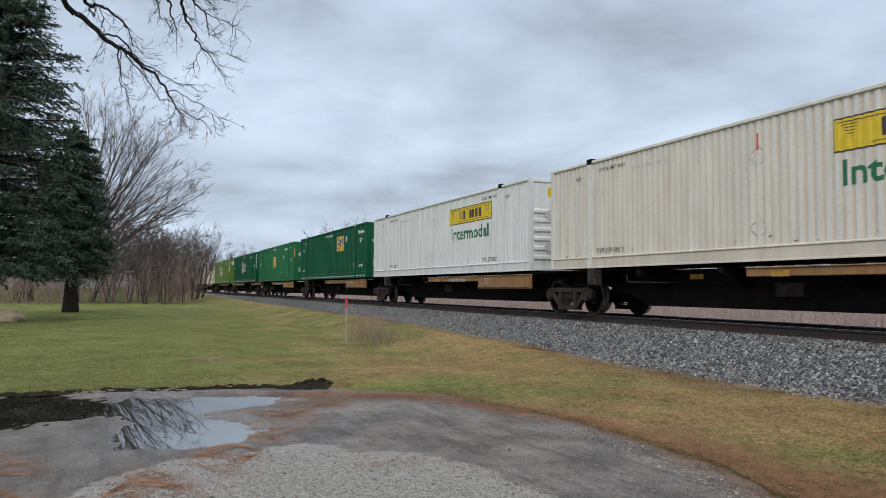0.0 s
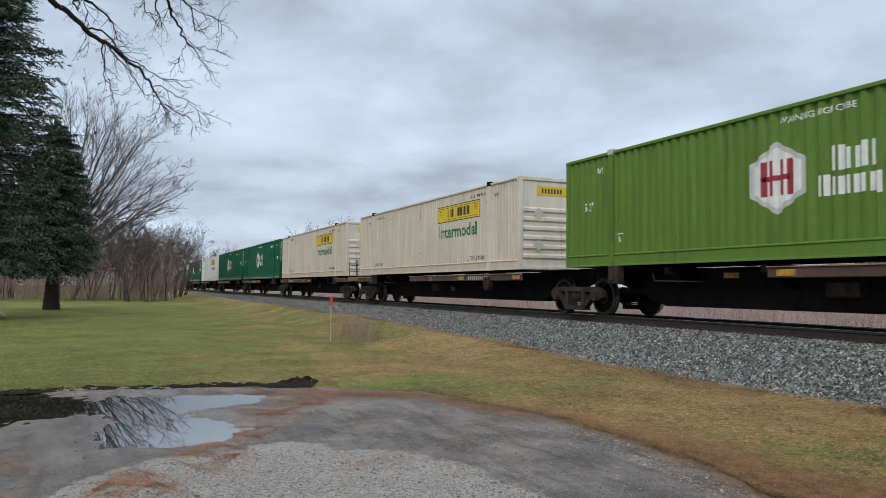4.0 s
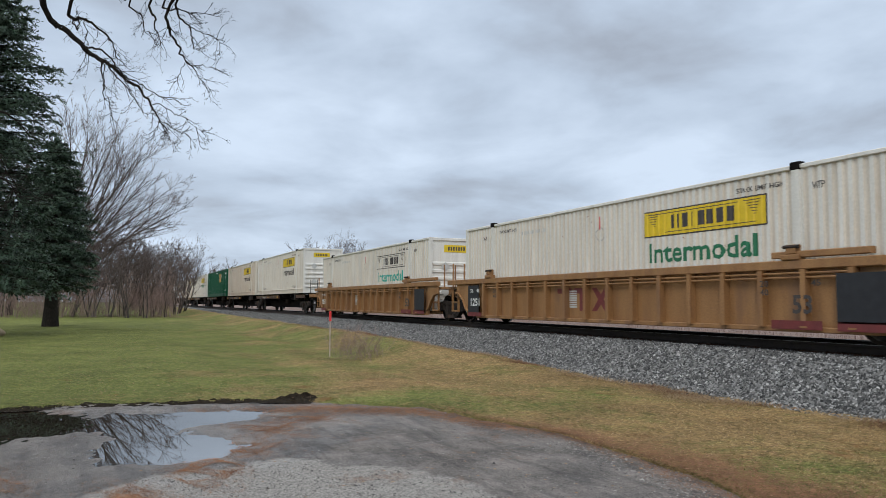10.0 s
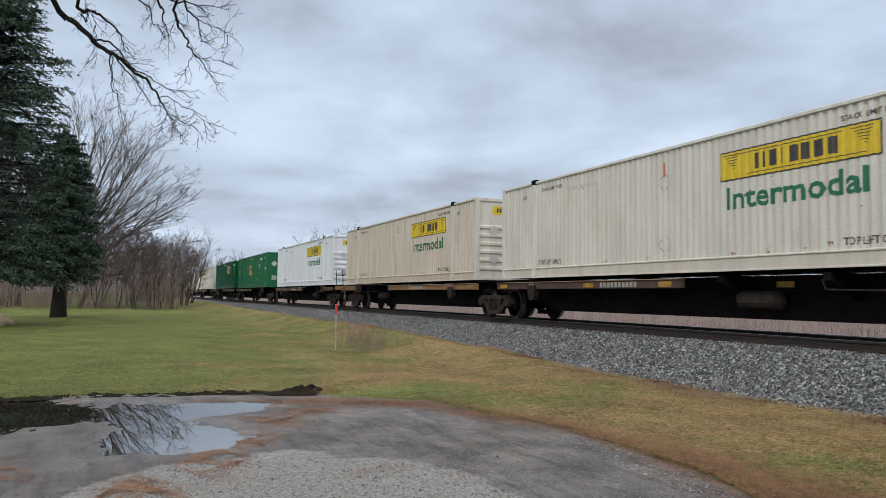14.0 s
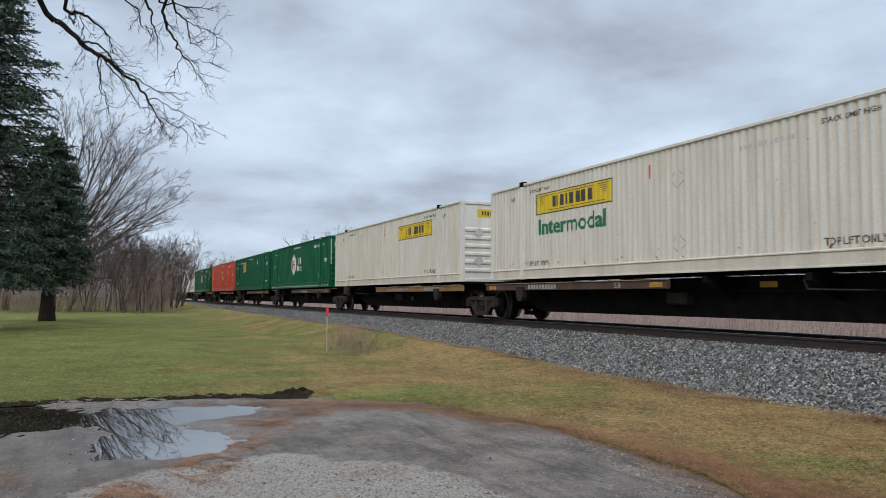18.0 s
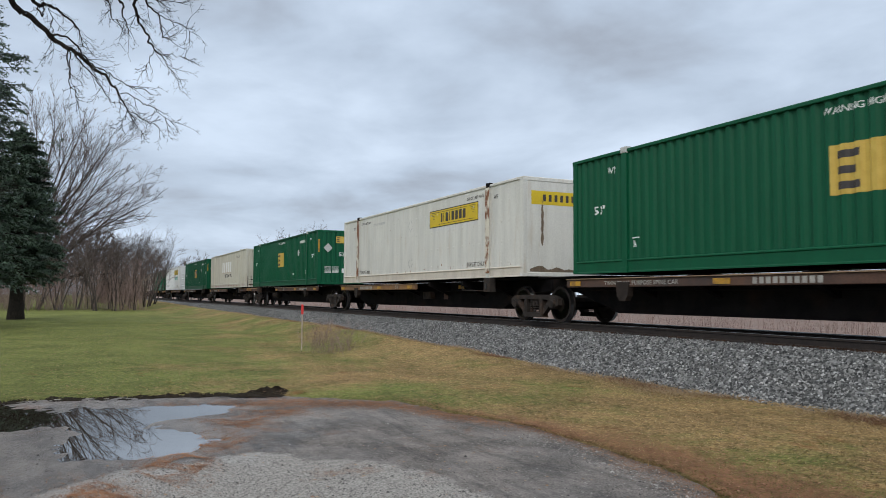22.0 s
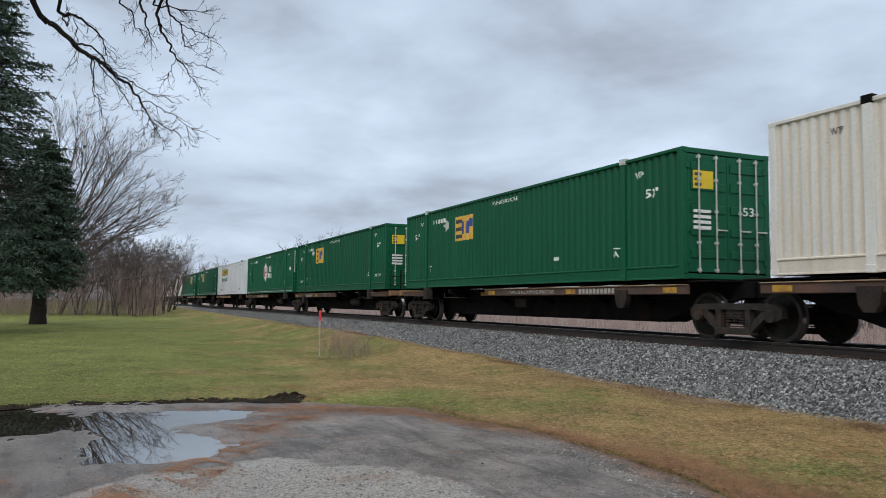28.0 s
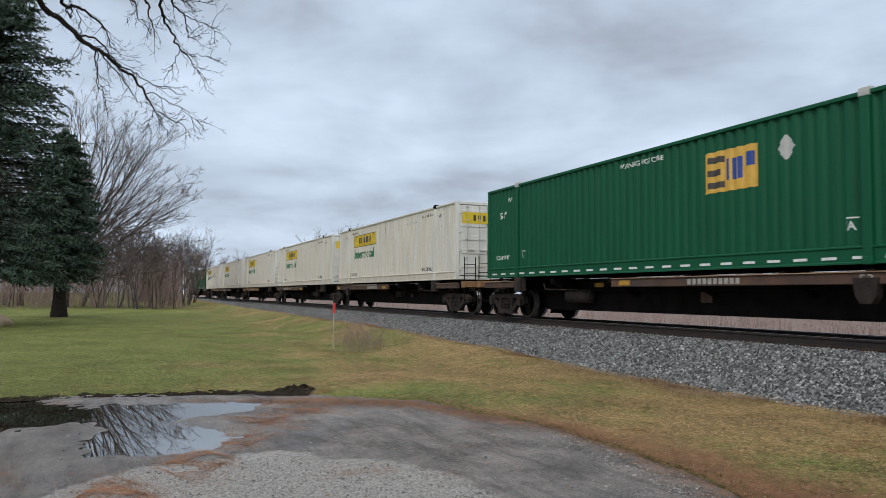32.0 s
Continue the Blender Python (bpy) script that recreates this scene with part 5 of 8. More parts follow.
def mud_bank():
    """Dug-up black earth along the edge of the lawn: a ragged low ridge with clods on it."""
    rng = random.Random(17)
    vs, fs = [], []
    n, k = 700, 13
    for i in range(n):
        a = 157.2 + 34 * i / n
        c, s = math.cos(radians(a)), math.sin(radians(a))
        heap = 0.55 + 0.9 * noise.noise(Vector((a * 0.55, 2.0, 7.0))) + 0.7 * math.exp(-((a - 158.4) / 0.55) ** 2) + 0.5 * math.exp(-((a - 164.5) / 1.6) ** 2)
        heap *= min(1.0, (a - 157.2) / 0.6)
        for q in range(k):
            u = (q / (k - 1) - 0.5) * 2
            r = edge_radius(a) + 0.04 + 0.24 * u
            x, y = HEART[0] + r * c, HEART[1] + r * s
            v = Vector((x * 9, y * 9, 1.0))
            lump = max(0.0, 0.35 + noise.noise(v * 0.5) * 0.9 + noise.noise(v) * 0.7 + noise.noise(v * 2.3) * 0.35)
            z = min(lawn_height(x, y), -0.9) - 0.020 + 0.068 * max(0.0, heap) * lump * (1 - u * u) ** 0.7 + 0.012 * noise.noise(v * 4)
            vs.append((x, y, z))
    fs = [(i * k + q, (i + 1) * k + q, (i + 1) * k + q + 1, i * k + q + 1) for i in range(n - 1) for q in range(k - 1)]
    # a turned sod lying on the lawn nearby
    n0 = len(vs)
    for i in range(15):
        for q in range(15):
            u, w = i / 7 - 1, q / 7 - 1
            x, y = -12.35 + 0.36 * u, 2.86 + 0.42 * w
            v = Vector((x * 11, y * 11, 4.0))
            vs.append((x, y, lawn_height(x, y) - 0.03 + 0.11 * max(0.0, 1 - u * u - w * w) * (0.7 + noise.noise(v) * 0.8 + noise.noise(v * 2.2) * 0.4)))
    fs += [(n0 + i * 15 + q, n0 + (i + 1) * 15 + q, n0 + (i + 1) * 15 + q + 1, n0 + i * 15 + q + 1) for i in range(14) for q in range(14)]
    tagged(new("mud_bank", raw_mesh("mud_bank", vs, fs, MATS["mud"])), "black dug-up earth along the edge of the lawn", "mud", kind="stuff")


def blades(name, count, place, tall, width, mat, label, seed, category="grass", lie=1.0):
    rng = np.random.default_rng(seed)
    x, y = place(rng, count)
    keep = np.array([drive_depth(p, q) < 0.03 if (p > -16 and abs(q) < 16) else True for p, q in zip(x, y)])
    x, y = x[keep], y[keep]
    z = np.array([lawn_height(p, q) - 0.01 for p, q in zip(x, y)])
    n = len(x)
    h = rng.uniform(*tall, n)
    a = rng.random(n) * 6.283
    w = rng.uniform(*width, n)
    # blades lie over, and turn their faces up
    lx, ly = np.cos(a) * h * lie, np.sin(a) * h * lie
    cx, cy = -np.sin(a) * w, np.cos(a) * w
    cx, cy = -cx, -cy
    h = h * rng.uniform(0.35, 0.75, n)
    vs = np.stack([np.stack([x - cx, y - cy, z], 1), np.stack([x + cx, y + cy, z], 1), np.stack([x + lx, y + ly, z + h], 1)], 1).reshape(-1, 3)
    fs = np.arange(n * 3).reshape(-1, 3)
    nrm = np.repeat(rng.normal(0, 0.25, (n, 3)) + np.array([0, 0, 1.0]), 3, 0)
    nrm /= np.linalg.norm(nrm, axis=1, keepdims=True)
    ob = new(name, raw_mesh(name, vs.tolist(), fs.tolist(), mat, normals=nrm.tolist()))
    return tagged(ob, label, category, kind="stuff")


def litter(count, seed):
    """Dead leaves: small folded pieces lying about."""
    rng = np.random.default_rng(seed)
    x = -3.5 - 26 * rng.random(count) ** 1.5
    y = -3 + 12.3 * rng.random(count) ** 0.8
    z = np.array([(drive_height(p, q) if drive_depth(p, q) > 0 else lawn_height(p, q) + 0.034) + 0.006 for p, q in zip(x, y)])
    wet = np.array([drive_depth(p, q) > 0 for p, q in zip(x, y)])
    keep = (~wet | (rng.random(count) < 0.12)) & (z > PUDDLE_LEVEL + 0.004)
    x, y, z = x[keep], y[keep], z[keep]
    n = len(x)
    s = rng.uniform(0.006, 0.016, n)
    a = rng.random(n) * 6.283
    ca, sa = np.cos(a), np.sin(a)
    def at(u, v, up):
        return np.stack([x + (u * ca - v * sa) * s, y + (u * sa + v * ca) * s, z + up * s], 1)
    vs = np.stack([at(-1.4, 0, 0), at(0, -0.8, rng.uniform(0, 0.7, n)), at(1.4, 0, 0.1), at(0, 0.8, rng.uniform(0, 0.7, n))], 1).reshape(-1, 3)
    q = np.arange(n)[:, None] * 4
    fs = np.concatenate([q + np.array([[0, 1, 2]]), q + np.array([[0, 2, 3]])])
    tagged(new("dead_leaves", raw_mesh("dead_leaves", vs.tolist(), fs.tolist(), MATS["leaf_litter"])), "scattered brown dead leaves on grass and tarmac", "leaves", kind="stuff")


build_plants()
marker_post()
boulder()
mud_bank()


def leafy(mat):
    """Thin dry leaf: half of the light passes through it."""
    n, l, b = links(mat)
    thin, half = n.new("ShaderNodeBsdfTranslucent"), n.new("ShaderNodeMixShader")
    l.new(b.inputs["Base Color"].links[0].from_socket, thin.inputs["Color"])
    half.inputs[0].default_value = 0.5
    l.new(b.outputs[0], half.inputs[1]); l.new(thin.outputs[0], half.inputs[2])
    l.new(half.outputs[0], n["Material Output"].inputs["Surface"])
    return mat


BLADE = leafy(grass_material(True))
leafy(MATS["leaf_litter"])
blades("lawn_grass", 300000, lambda r, n: ((lambda u: -4 - 40 * u ** 1.6)(r.random(n)), -6 + 15.3 * r.random(n)), (0.025, 0.065), (0.003, 0.007), BLADE, "short turf blades, green and straw-coloured", 31)
STRAW = leafy(surface("dry_straw", (0.26, 0.18, 0.10), (0.45, 0.335, 0.21), scale=3, fine=30, rough=0.9, bump=0))


def toe_strip(r, n):
    x = -5 - 45 * r.random(n) ** 1.4
    patch = np.sin(x * 1.7) + np.sin(x * 0.63 + 2) + r.normal(0, 0.8, n)
    y = MID - 3.38 - np.abs(r.normal(0, 0.42, n)) + 0.14 * np.sin(x * 0.9)
    return x[patch > 0.3], y[patch > 0.3]


blades("dry_grass", 34000, toe_strip, (0.04, 0.17), (0.003, 0.008), STRAW, "dry straw tufts along the foot of the ballast", 33, lie=1.1)
RUSSET = leafy(surface("russet_leaves", (0.13, 0.062, 0.035), (0.30, 0.165, 0.095), scale=5, fine=40, rough=0.9, bump=0))


def russet_patches(r, n):
    x = -5 - 34 * r.random(n) ** 1.3
    patch = np.sin(x * 1.1 + 1.0) + np.sin(x * 2.7) + r.normal(0, 0.5, n)
    y = MID - 3.45 - np.abs(r.normal(0, 0.22, n)) + 0.12 * np.sin(x * 2.1)
    return x[patch > 0.7], y[patch > 0.7]


blades("fallen_leaves", 30000, russet_patches, (0.03, 0.09), (0.008, 0.018), RUSSET, "russet dead leaves drifted against the ballast", 35, "leaves", lie=1.3)
litter(14000, 41)


def needle_drifts(count, seed):
    """Orange-brown conifer needles swept into drifts along the drive's edge and over the tarmac."""
    rng = np.random.default_rng(seed)
    xs, ys = [], []
    drifts = [(a, d, w, n) for a, d, w, n in ((118, -0.45, 0.7, 1.8), (124, -0.50, 0.75, 2.0), (130, -0.40, 0.6, 1.6), (137, -0.2, 0.35, 1.2), (144, 0.1, 0.35, 1.2), (150, 0.35, 0.3, 1.3), (155, 0.6, 0.3, 1.0), (159, 0.9, 0.25, 0.8), (112, -0.4, 0.6, 1.4))]
    spots = [(-7.6, 0.9, 0.55, 0.25), (-8.6, 1.4, 0.35, 0.5), (-6.9, -0.9, 0.9, 0.35), (-6.2, -1.6, 0.9, 0.4), (-9.7, 1.9, 0.3, 0.5), (-7.9, -1.4, 0.5, 0.3), (-6.6, 0.2, 0.25, 0.3), (-10.3, 2.6, 0.3, 0.6)]
    for a, d, w, n in drifts:
        k = int(count * 0.075 * n)
        aa = rng.normal(a, 2.6, k)
        rr = np.array([edge_radius(q) for q in aa]) - d + rng.normal(0, w * 0.6, k)
        xs.append(HEART[0] + rr * np.cos(np.radians(aa))); ys.append(HEART[1] + rr * np.sin(np.radians(aa)))
    for x, y, sx, sy in spots:
        k = int(count * 0.05)
        u = rng.normal(0, 1, (k, 2))
        xs.append(x + u[:, 0] * sx * 0.75 + u[:, 1] * 0.3 * np.sin(u[:, 0] * 5)); ys.append(y + u[:, 1] * sy * 0.4 + 0.2 * np.sin(u[:, 0] * 4 + x))
    x, y = np.concatenate(xs), np.concatenate(ys)
    z = np.array([(drive_height(p, q) if drive_depth(p, q) > 0 else lawn_height(p, q) + rng.uniform(0.012, 0.045)) + 0.004 for p, q in zip(x, y)])
    keep = z > PUDDLE_LEVEL + 0.003
    x, y, z = x[keep], y[keep], z[keep]
    n = len(x)
    a = rng.random(n) * 6.283
    h, w = rng.uniform(0.02, 0.055, n), rng.uniform(0.0015, 0.003, n)
    ca, sa = np.cos(a), np.sin(a)
    vs = np.stack([np.stack([x - sa * w, y + ca * w, z], 1), np.stack([x + sa * w, y - ca * w, z], 1), np.stack([x + ca * h, y + sa * h, z + rng.uniform(0, 0.012, n)], 1)], 1).reshape(-1, 3)
    mat = surface("conifer_litter", (0.14, 0.060, 0.028), (0.34, 0.165, 0.078), scale=6, fine=50, rough=0.85, bump=0)
    tagged(new("needle_litter", raw_mesh("needle_litter", vs.tolist(), np.arange(n * 3).reshape(-1, 3).tolist(), mat)), "orange-brown conifer needles drifted along the tarmac's edge", "litter", kind="stuff")


needle_drifts(80000, 51)


def loose_grit(count, seed):
    """Small loose stones: thick on the worn apron and along the far edge, thin on the tarmac."""
    rng = np.random.default_rng(seed)
    x = -2.6 - 12 * rng.random(count) ** 1.5
    y = -3.4 + 9.5 * rng.random(count)
    d = np.array([drive_depth(p, q) for p, q in zip(x, y)])
    oval = ((x + 4.6) / 3.1) ** 2 + ((y - 1.2) / 1.95) ** 2
    chance = np.where(oval < 0.95, 0.9, 0.10) + np.where((d < 0.75) & (x > -7.5), 0.85, 0.0)
    keep = (d > 0.02) & (rng.random(count) < chance)
    x, y = x[keep], y[keep]
    z = np.array([drive_height(p, q) for p, q in zip(x, y)])
    dry = z > PUDDLE_LEVEL + 0.004
    x, y, z = x[dry], y[dry], z[dry]
    n = len(x)
    s = rng.uniform(0.0035, 0.010, n) * np.where(rng.random(n) < 0.05, 1.8, 1.0)
    a = rng.random(n) * 6.283
    k = np.arange(4) * 1.5708
    ring = np.stack([x[:, None] + np.cos(a[:, None] + k) * s[:, None] * rng.uniform(0.6, 1.5, (n, 4)), y[:, None] + np.sin(a[:, None] + k) * s[:, None] * rng.uniform(0.6, 1.5, (n, 4)), np.repeat(z[:, None] - 0.001, 4, 1)], 2)
    top = np.stack([x + rng.normal(0, 0.3, n) * s, y + rng.normal(0, 0.3, n) * s, z + s * rng.uniform(0.5, 1.0, n)], 1)[:, None]
    vs = np.concatenate([ring, top], 1).reshape(-1, 3)
    fs = (np.arange(n)[:, None, None] * 5 + np.array([(0, 1, 4), (1, 2, 4), (2, 3, 4), (3, 0, 4)])[None]).reshape(-1, 3)
    mat = surface("loose_grit", (0.1, 0.1, 0.1), (0.3, 0.3, 0.3), rough=0.85, bump=0)
    gn, gl, gb = links(mat)
    isl = gn.new("ShaderNodeNewGeometry")
    gr = gn.new("ShaderNodeValToRGB")
    for i, (p, c) in enumerate(((0.0, (0.035, 0.033, 0.032)), (1.0, (0.40, 0.38, 0.35)))):
        gr.color_ramp.elements[i].position, gr.color_ramp.elements[i].color = p, (*c, 1)
    e = gr.color_ramp.elements.new(0.55); e.color = (0.20, 0.188, 0.175, 1)
    gl.new(isl.outputs["Random Per Island"], gr.inputs["Fac"]); gl.new(gr.outputs[0], gb.inputs["Base Color"])
    tagged(new("loose_grit", raw_mesh("loose_grit", vs.tolist(), fs.tolist(), mat)), "loose pale grit scattered on the tarmac drive", "gravel", kind="stuff")


loose_grit(170000, 61)

# ---- the train ----
def profile(x0, x1, pitch, depth, flat):
    """Breaks (x, set-back) of a corrugated sheet between x0 and x1."""
    n = max(1, round((x1 - x0) / pitch))
    p = (x1 - x0) / n
    ramp = 0.05 if pitch > 0.25 and flat < 0.45 else 0.026
    out = []
    for i in range(n):
        a = x0 + i * p
        w = p * flat
        g = p - w - 2 * ramp
        out += [(a + w / 2, 0.0), (a + w / 2 + ramp, depth), (a + w / 2 + ramp + g, depth), (a + w / 2 + 2 * ramp + g, 0.0)]
    return [(x0, 0.0)] + out + [(x1, 0.0)]


def setback(prof, x):
    for (a, da), (b, db) in zip(prof, prof[1:]):
        if a <= x <= b:
            return da + (db - da) * (x - a) / max(b - a, 1e-6)
    return 0.0


def sheet(prof, lo, hi, axis="x"):
    """A corrugated sheet standing at y = 0 (set back to +y), from height lo to hi; closed behind."""
    s = Shape()
    n = len(prof)
    vs = [(x, d, lo) for x, d in prof] + [(x, d, hi) for x, d in prof]
    s.add(vs, [(i, i + 1, n + i + 1, n + i) for i in range(n - 1)])
    return s


SIDE = {}


def side_profile(style):
    """The whole side's profile in container coordinates, -8.075 to 8.075."""
    if style not in SIDE:
        pitch, depth, flat = {"wave": (0.278, 0.055, 0.34), "groove": (0.202, 0.028, 0.42), "plate": (0.61, 0.004, 0.88)}[style]
        e, m = LONG / 2 - 0.15, LONG / 2 - 2.05
        SIDE[style] = (profile(-e, -m - 0.09, pitch, depth, flat), profile(-m + 0.09, m - 0.09, pitch, depth, flat),
                       profile(m + 0.09, e, pitch, depth, flat))
    return SIDE[style]


def wrapped(verts, faces, style, lift=0.006, y0=-HALF + 0.034):
    """Lays flat artwork (x, z) on the corrugated side: cut at each break, then set back with the sheet."""
    b = bmesh.new()
    bv = [b.verts.new((x, 0, z)) for x, z in verts]
    for f in faces:
        try:
            b.faces.new([bv[i] for i in f])
        except ValueError:
            pass
    xs = [x for x, _ in verts]
    lo, hi = min(xs), max(xs)
    for prof in side_profile(style):
        for x, _ in prof:
            if lo < x < hi:
                bmesh.ops.bisect_plane(b, geom=b.verts[:] + b.edges[:] + b.faces[:], plane_co=(x, 0, 0), plane_no=(1, 0, 0), dist=1e-5)
    for v in b.verts:
        d = 0.0
        for prof in side_profile(style):
            if prof[0][0] <= v.co.x <= prof[-1][0]:
                d = setback(prof, v.co.x)
        v.co.y = y0 + d - lift
    me = bpy.data.meshes.new("artwork")
    b.to_mesh(me)
    b.free()
    return me


def text_outline(body, width, height):
    """Flat mesh data (x, z) of a word in the built-in font, of that size, centred."""
    cu = bpy.data.curves.new("word", "FONT")
    cu.body, cu.resolution_u, cu.fill_mode = body, 2, "FRONT"
    cu.offset = 0.025 if height > 0.2 else 0.012
    ob = bpy.data.objects.new("word", cu)
    scene.collection.objects.link(ob)
    bpy.context.view_layer.update()
    me = bpy.data.meshes.new_from_object(ob.evaluated_get(bpy.context.evaluated_depsgraph_get()))
    vs = np.array([v.co[:2] for v in me.vertices])
    fs = [tuple(p.vertices) for p in me.polygons]
    bpy.data.objects.remove(ob)
    lo, hi = vs.min(0), vs.max(0)
    vs = (vs - (lo + hi) / 2) / (hi - lo) * np.array([width, height])
    return [tuple(v) for v in vs], fs


def rects(items):
    vs, fs = [], []
    for x0, x1, z0, z1 in items:
        o = len(vs)
        vs += [(x0, z0), (x1, z0), (x1, z1), (x0, z1)]
        fs.append((o, o + 1, o + 2, o + 3))
    return vs, fs


def bars(x, z, width, height, n, gap=0.3):
    """A row of plain bars where a word cannot be given."""
    w = width / n
    return rects([(x - width / 2 + i * w, x - width / 2 + (i + 1 - gap) * w, z - height / 2, z + height / 2) for i in range(n)])


def blocks(x, z, width, height, n):
    """A row of plain double bars in place of a name."""
    w, out = width / n, []
    for i in range(n):
        a, b = x - width / 2 + i * w, x - width / 2 + (i + 0.86) * w
        lo, hi = z - height / 2 * (1.25 if i == 4 else 1.0), z + height / 2 * (1.0 if i in (0, 2) and n == 3 or i == 0 else 0.7)
        s = (b - a) * 0.40
        out += [(a, a + s, lo, hi), (b - s, b, lo, hi)]
    return rects(out)


def moved(data, x, z):
    return [(a + x, c + z) for a, c in data[0]], data[1]


def hexagon(x, z, w, h, bevel=0.27):
    return [(x, z + h / 2), (x - w / 2, z + h / 2 - h * bevel), (x - w / 2, z - h / 2 + h * bevel), (x, z - h / 2),
            (x + w / 2, z - h / 2 + h * bevel), (x + w / 2, z + h / 2 - h * bevel)], [(0, 1, 2, 3, 4, 5)]


def diamond(x, z, w, h):
    return [(x, z + h / 2), (x - w / 2, z), (x, z - h / 2), (x + w / 2, z)], [(0, 1, 2, 3)]


def torn_diamond(x, z, w, h, seed):
    """What is left of a placard frame: pieces of its four thin edges."""
    rnd = random.Random(seed)
    tips = [(x, z + h / 2), (x + w / 2, z), (x, z - h / 2), (x - w / 2, z)]
    vs, fs = [], []
    for (ax, az), (bx, bz) in zip(tips, tips[1:] + tips[:1]):
        a, b = rnd.uniform(0.0, 0.3), rnd.uniform(0.55, 1.0)
        o, t = len(vs), rnd.uniform(0.018, 0.035)
        p, q = (ax + (bx - ax) * a, az + (bz - az) * a), (ax + (bx - ax) * b, az + (bz - az) * b)
        vs += [p, q, (q[0] + (x - q[0]) * t * 4, q[1] + (z - q[1]) * t * 4), (p[0] + (x - p[0]) * t * 4, p[1] + (z - p[1]) * t * 4)]
        fs.append((o, o + 1, o + 2, o + 3))
    return vs, fs


ART = {}


def art(key, maker, style, lift=0.006):
    """Artwork for the side, made once for each kind and place."""
    if (key, style) not in ART:
        ART[key, style] = wrapped(*maker(), style, lift)
    return ART[key, style].copy()


def put(name, key, maker, style, ink, parent, label="", lift=0.006):
    return part(name, art(key, maker, style, lift), MATS[ink], parent, label)


WORDS = {}


def word(body, x, z, w, h):
    if (body, w, h) not in WORDS:
        WORDS[body, w, h] = text_outline(body, w, h)
    return moved(WORDS[body, w, h], x, z)


def flat_end(data, lift=0.006, x0=LONG / 2):
    """Artwork (y, z) on the flat parts of a container's leading end."""
    vs, fs = data
    me = bpy.data.meshes.new("end_artwork")
    me.from_pydata([(x0 + lift, y, z) for y, z in vs], [], [tuple(f) for f in fs])
    return me


SHARED = {}


def shared(key, maker, name):
    if key not in SHARED:
        SHARED[key] = maker().mesh(name)
    return SHARED[key]


def painted(key, maker, name, paint_name):
    """One mesh for each shape and paint."""
    k = (key, paint_name)
    if k not in SHARED:
        SHARED[k] = maker().mesh(name)
        SHARED[k].materials.append(MATS[paint_name])
    return SHARED[k]


E2 = LONG / 2


def corner_post():
    return Shape().box(-0.075, 0.075, -0.075, 0.075, 0.10, HIGH - 0.10, 0.012)


def casting():
    s = Shape().box(-0.085, 0.085, -0.08, 0.08, 0.0, 0.12, 0.012)
    s.box(-0.035, 0.035, -0.084, -0.078, 0.03, 0.09)
    return s


def top_rail():
    return Shape().box(-E2 + 0.15, E2 - 0.15, -0.045, 0.045, 0, 0.08, 0.012)


def bottom_rail():
    """Pressed rail: a lip below, a set-back face and a ledge under the side sheet."""
    return Shape().prism([(-.045, 0), (-.045, .028), (-.033, .042), (-.033, .255), (-.056, .272), (-.056, .292), (-.028, .312), (.045, .312), (.045, 0)], "x", -E2 + 0.15, E2 - 0.15)


def cross_rail():
    return Shape().box(-0.045, 0.045, -HALF + 0.15, HALF - 0.15, 0, 0.12, 0.012)


def mid_post():
    return Shape().box(-0.09, 0.09, -0.03, 0.04, 0.12, HIGH - 0.10, 0.01)


def lift_casting():
    s = Shape().box(-0.10, 0.10, -0.035, 0.12, HIGH - 0.10, HIGH + 0.05, 0.012)
    s.box(-0.04, 0.04, -0.040, -0.034, HIGH - 0.06, HIGH + 0.02)
    return s


def foot_casting():
    return Shape().box(-0.10, 0.10, -0.035, 0.12, -0.012, 0.13, 0.012)


def roof_sheet():
    s = Shape()
    prof = profile(-E2 + 0.1, E2 - 0.1, 0.6, 0.02, 0.6)
    n = len(prof)
    vs = [(x, -HALF + 0.05, HIGH - 0.02 - d) for x, d in prof] + [(x, HALF - 0.05, HIGH - 0.02 - d) for x, d in prof]
    return s.add(vs, [(i, i + 1, n + i + 1, n + i) for i in range(n - 1)])


def floor_sheet():
    s = Shape().box(-E2 + 0.1, E2 - 0.1, -HALF + 0.05, HALF - 0.05, 0.06, 0.12)
    for i in range(26):
        x = -E2 + 0.5 + i * 0.6
        s.box(x, x + 0.06, -HALF + 0.06, HALF - 0.06, 0.0, 0.06)
    return s


def side_sheet(style):
    def make():
        s = Shape()
        for prof in side_profile(style):
            o = sheet(prof, 0.30, HIGH - 0.07)
            s.add(o.v, o.f)
        s.v = [(x, y - HALF + 0.034, z) for x, y, z in s.v]
        return s
    return make


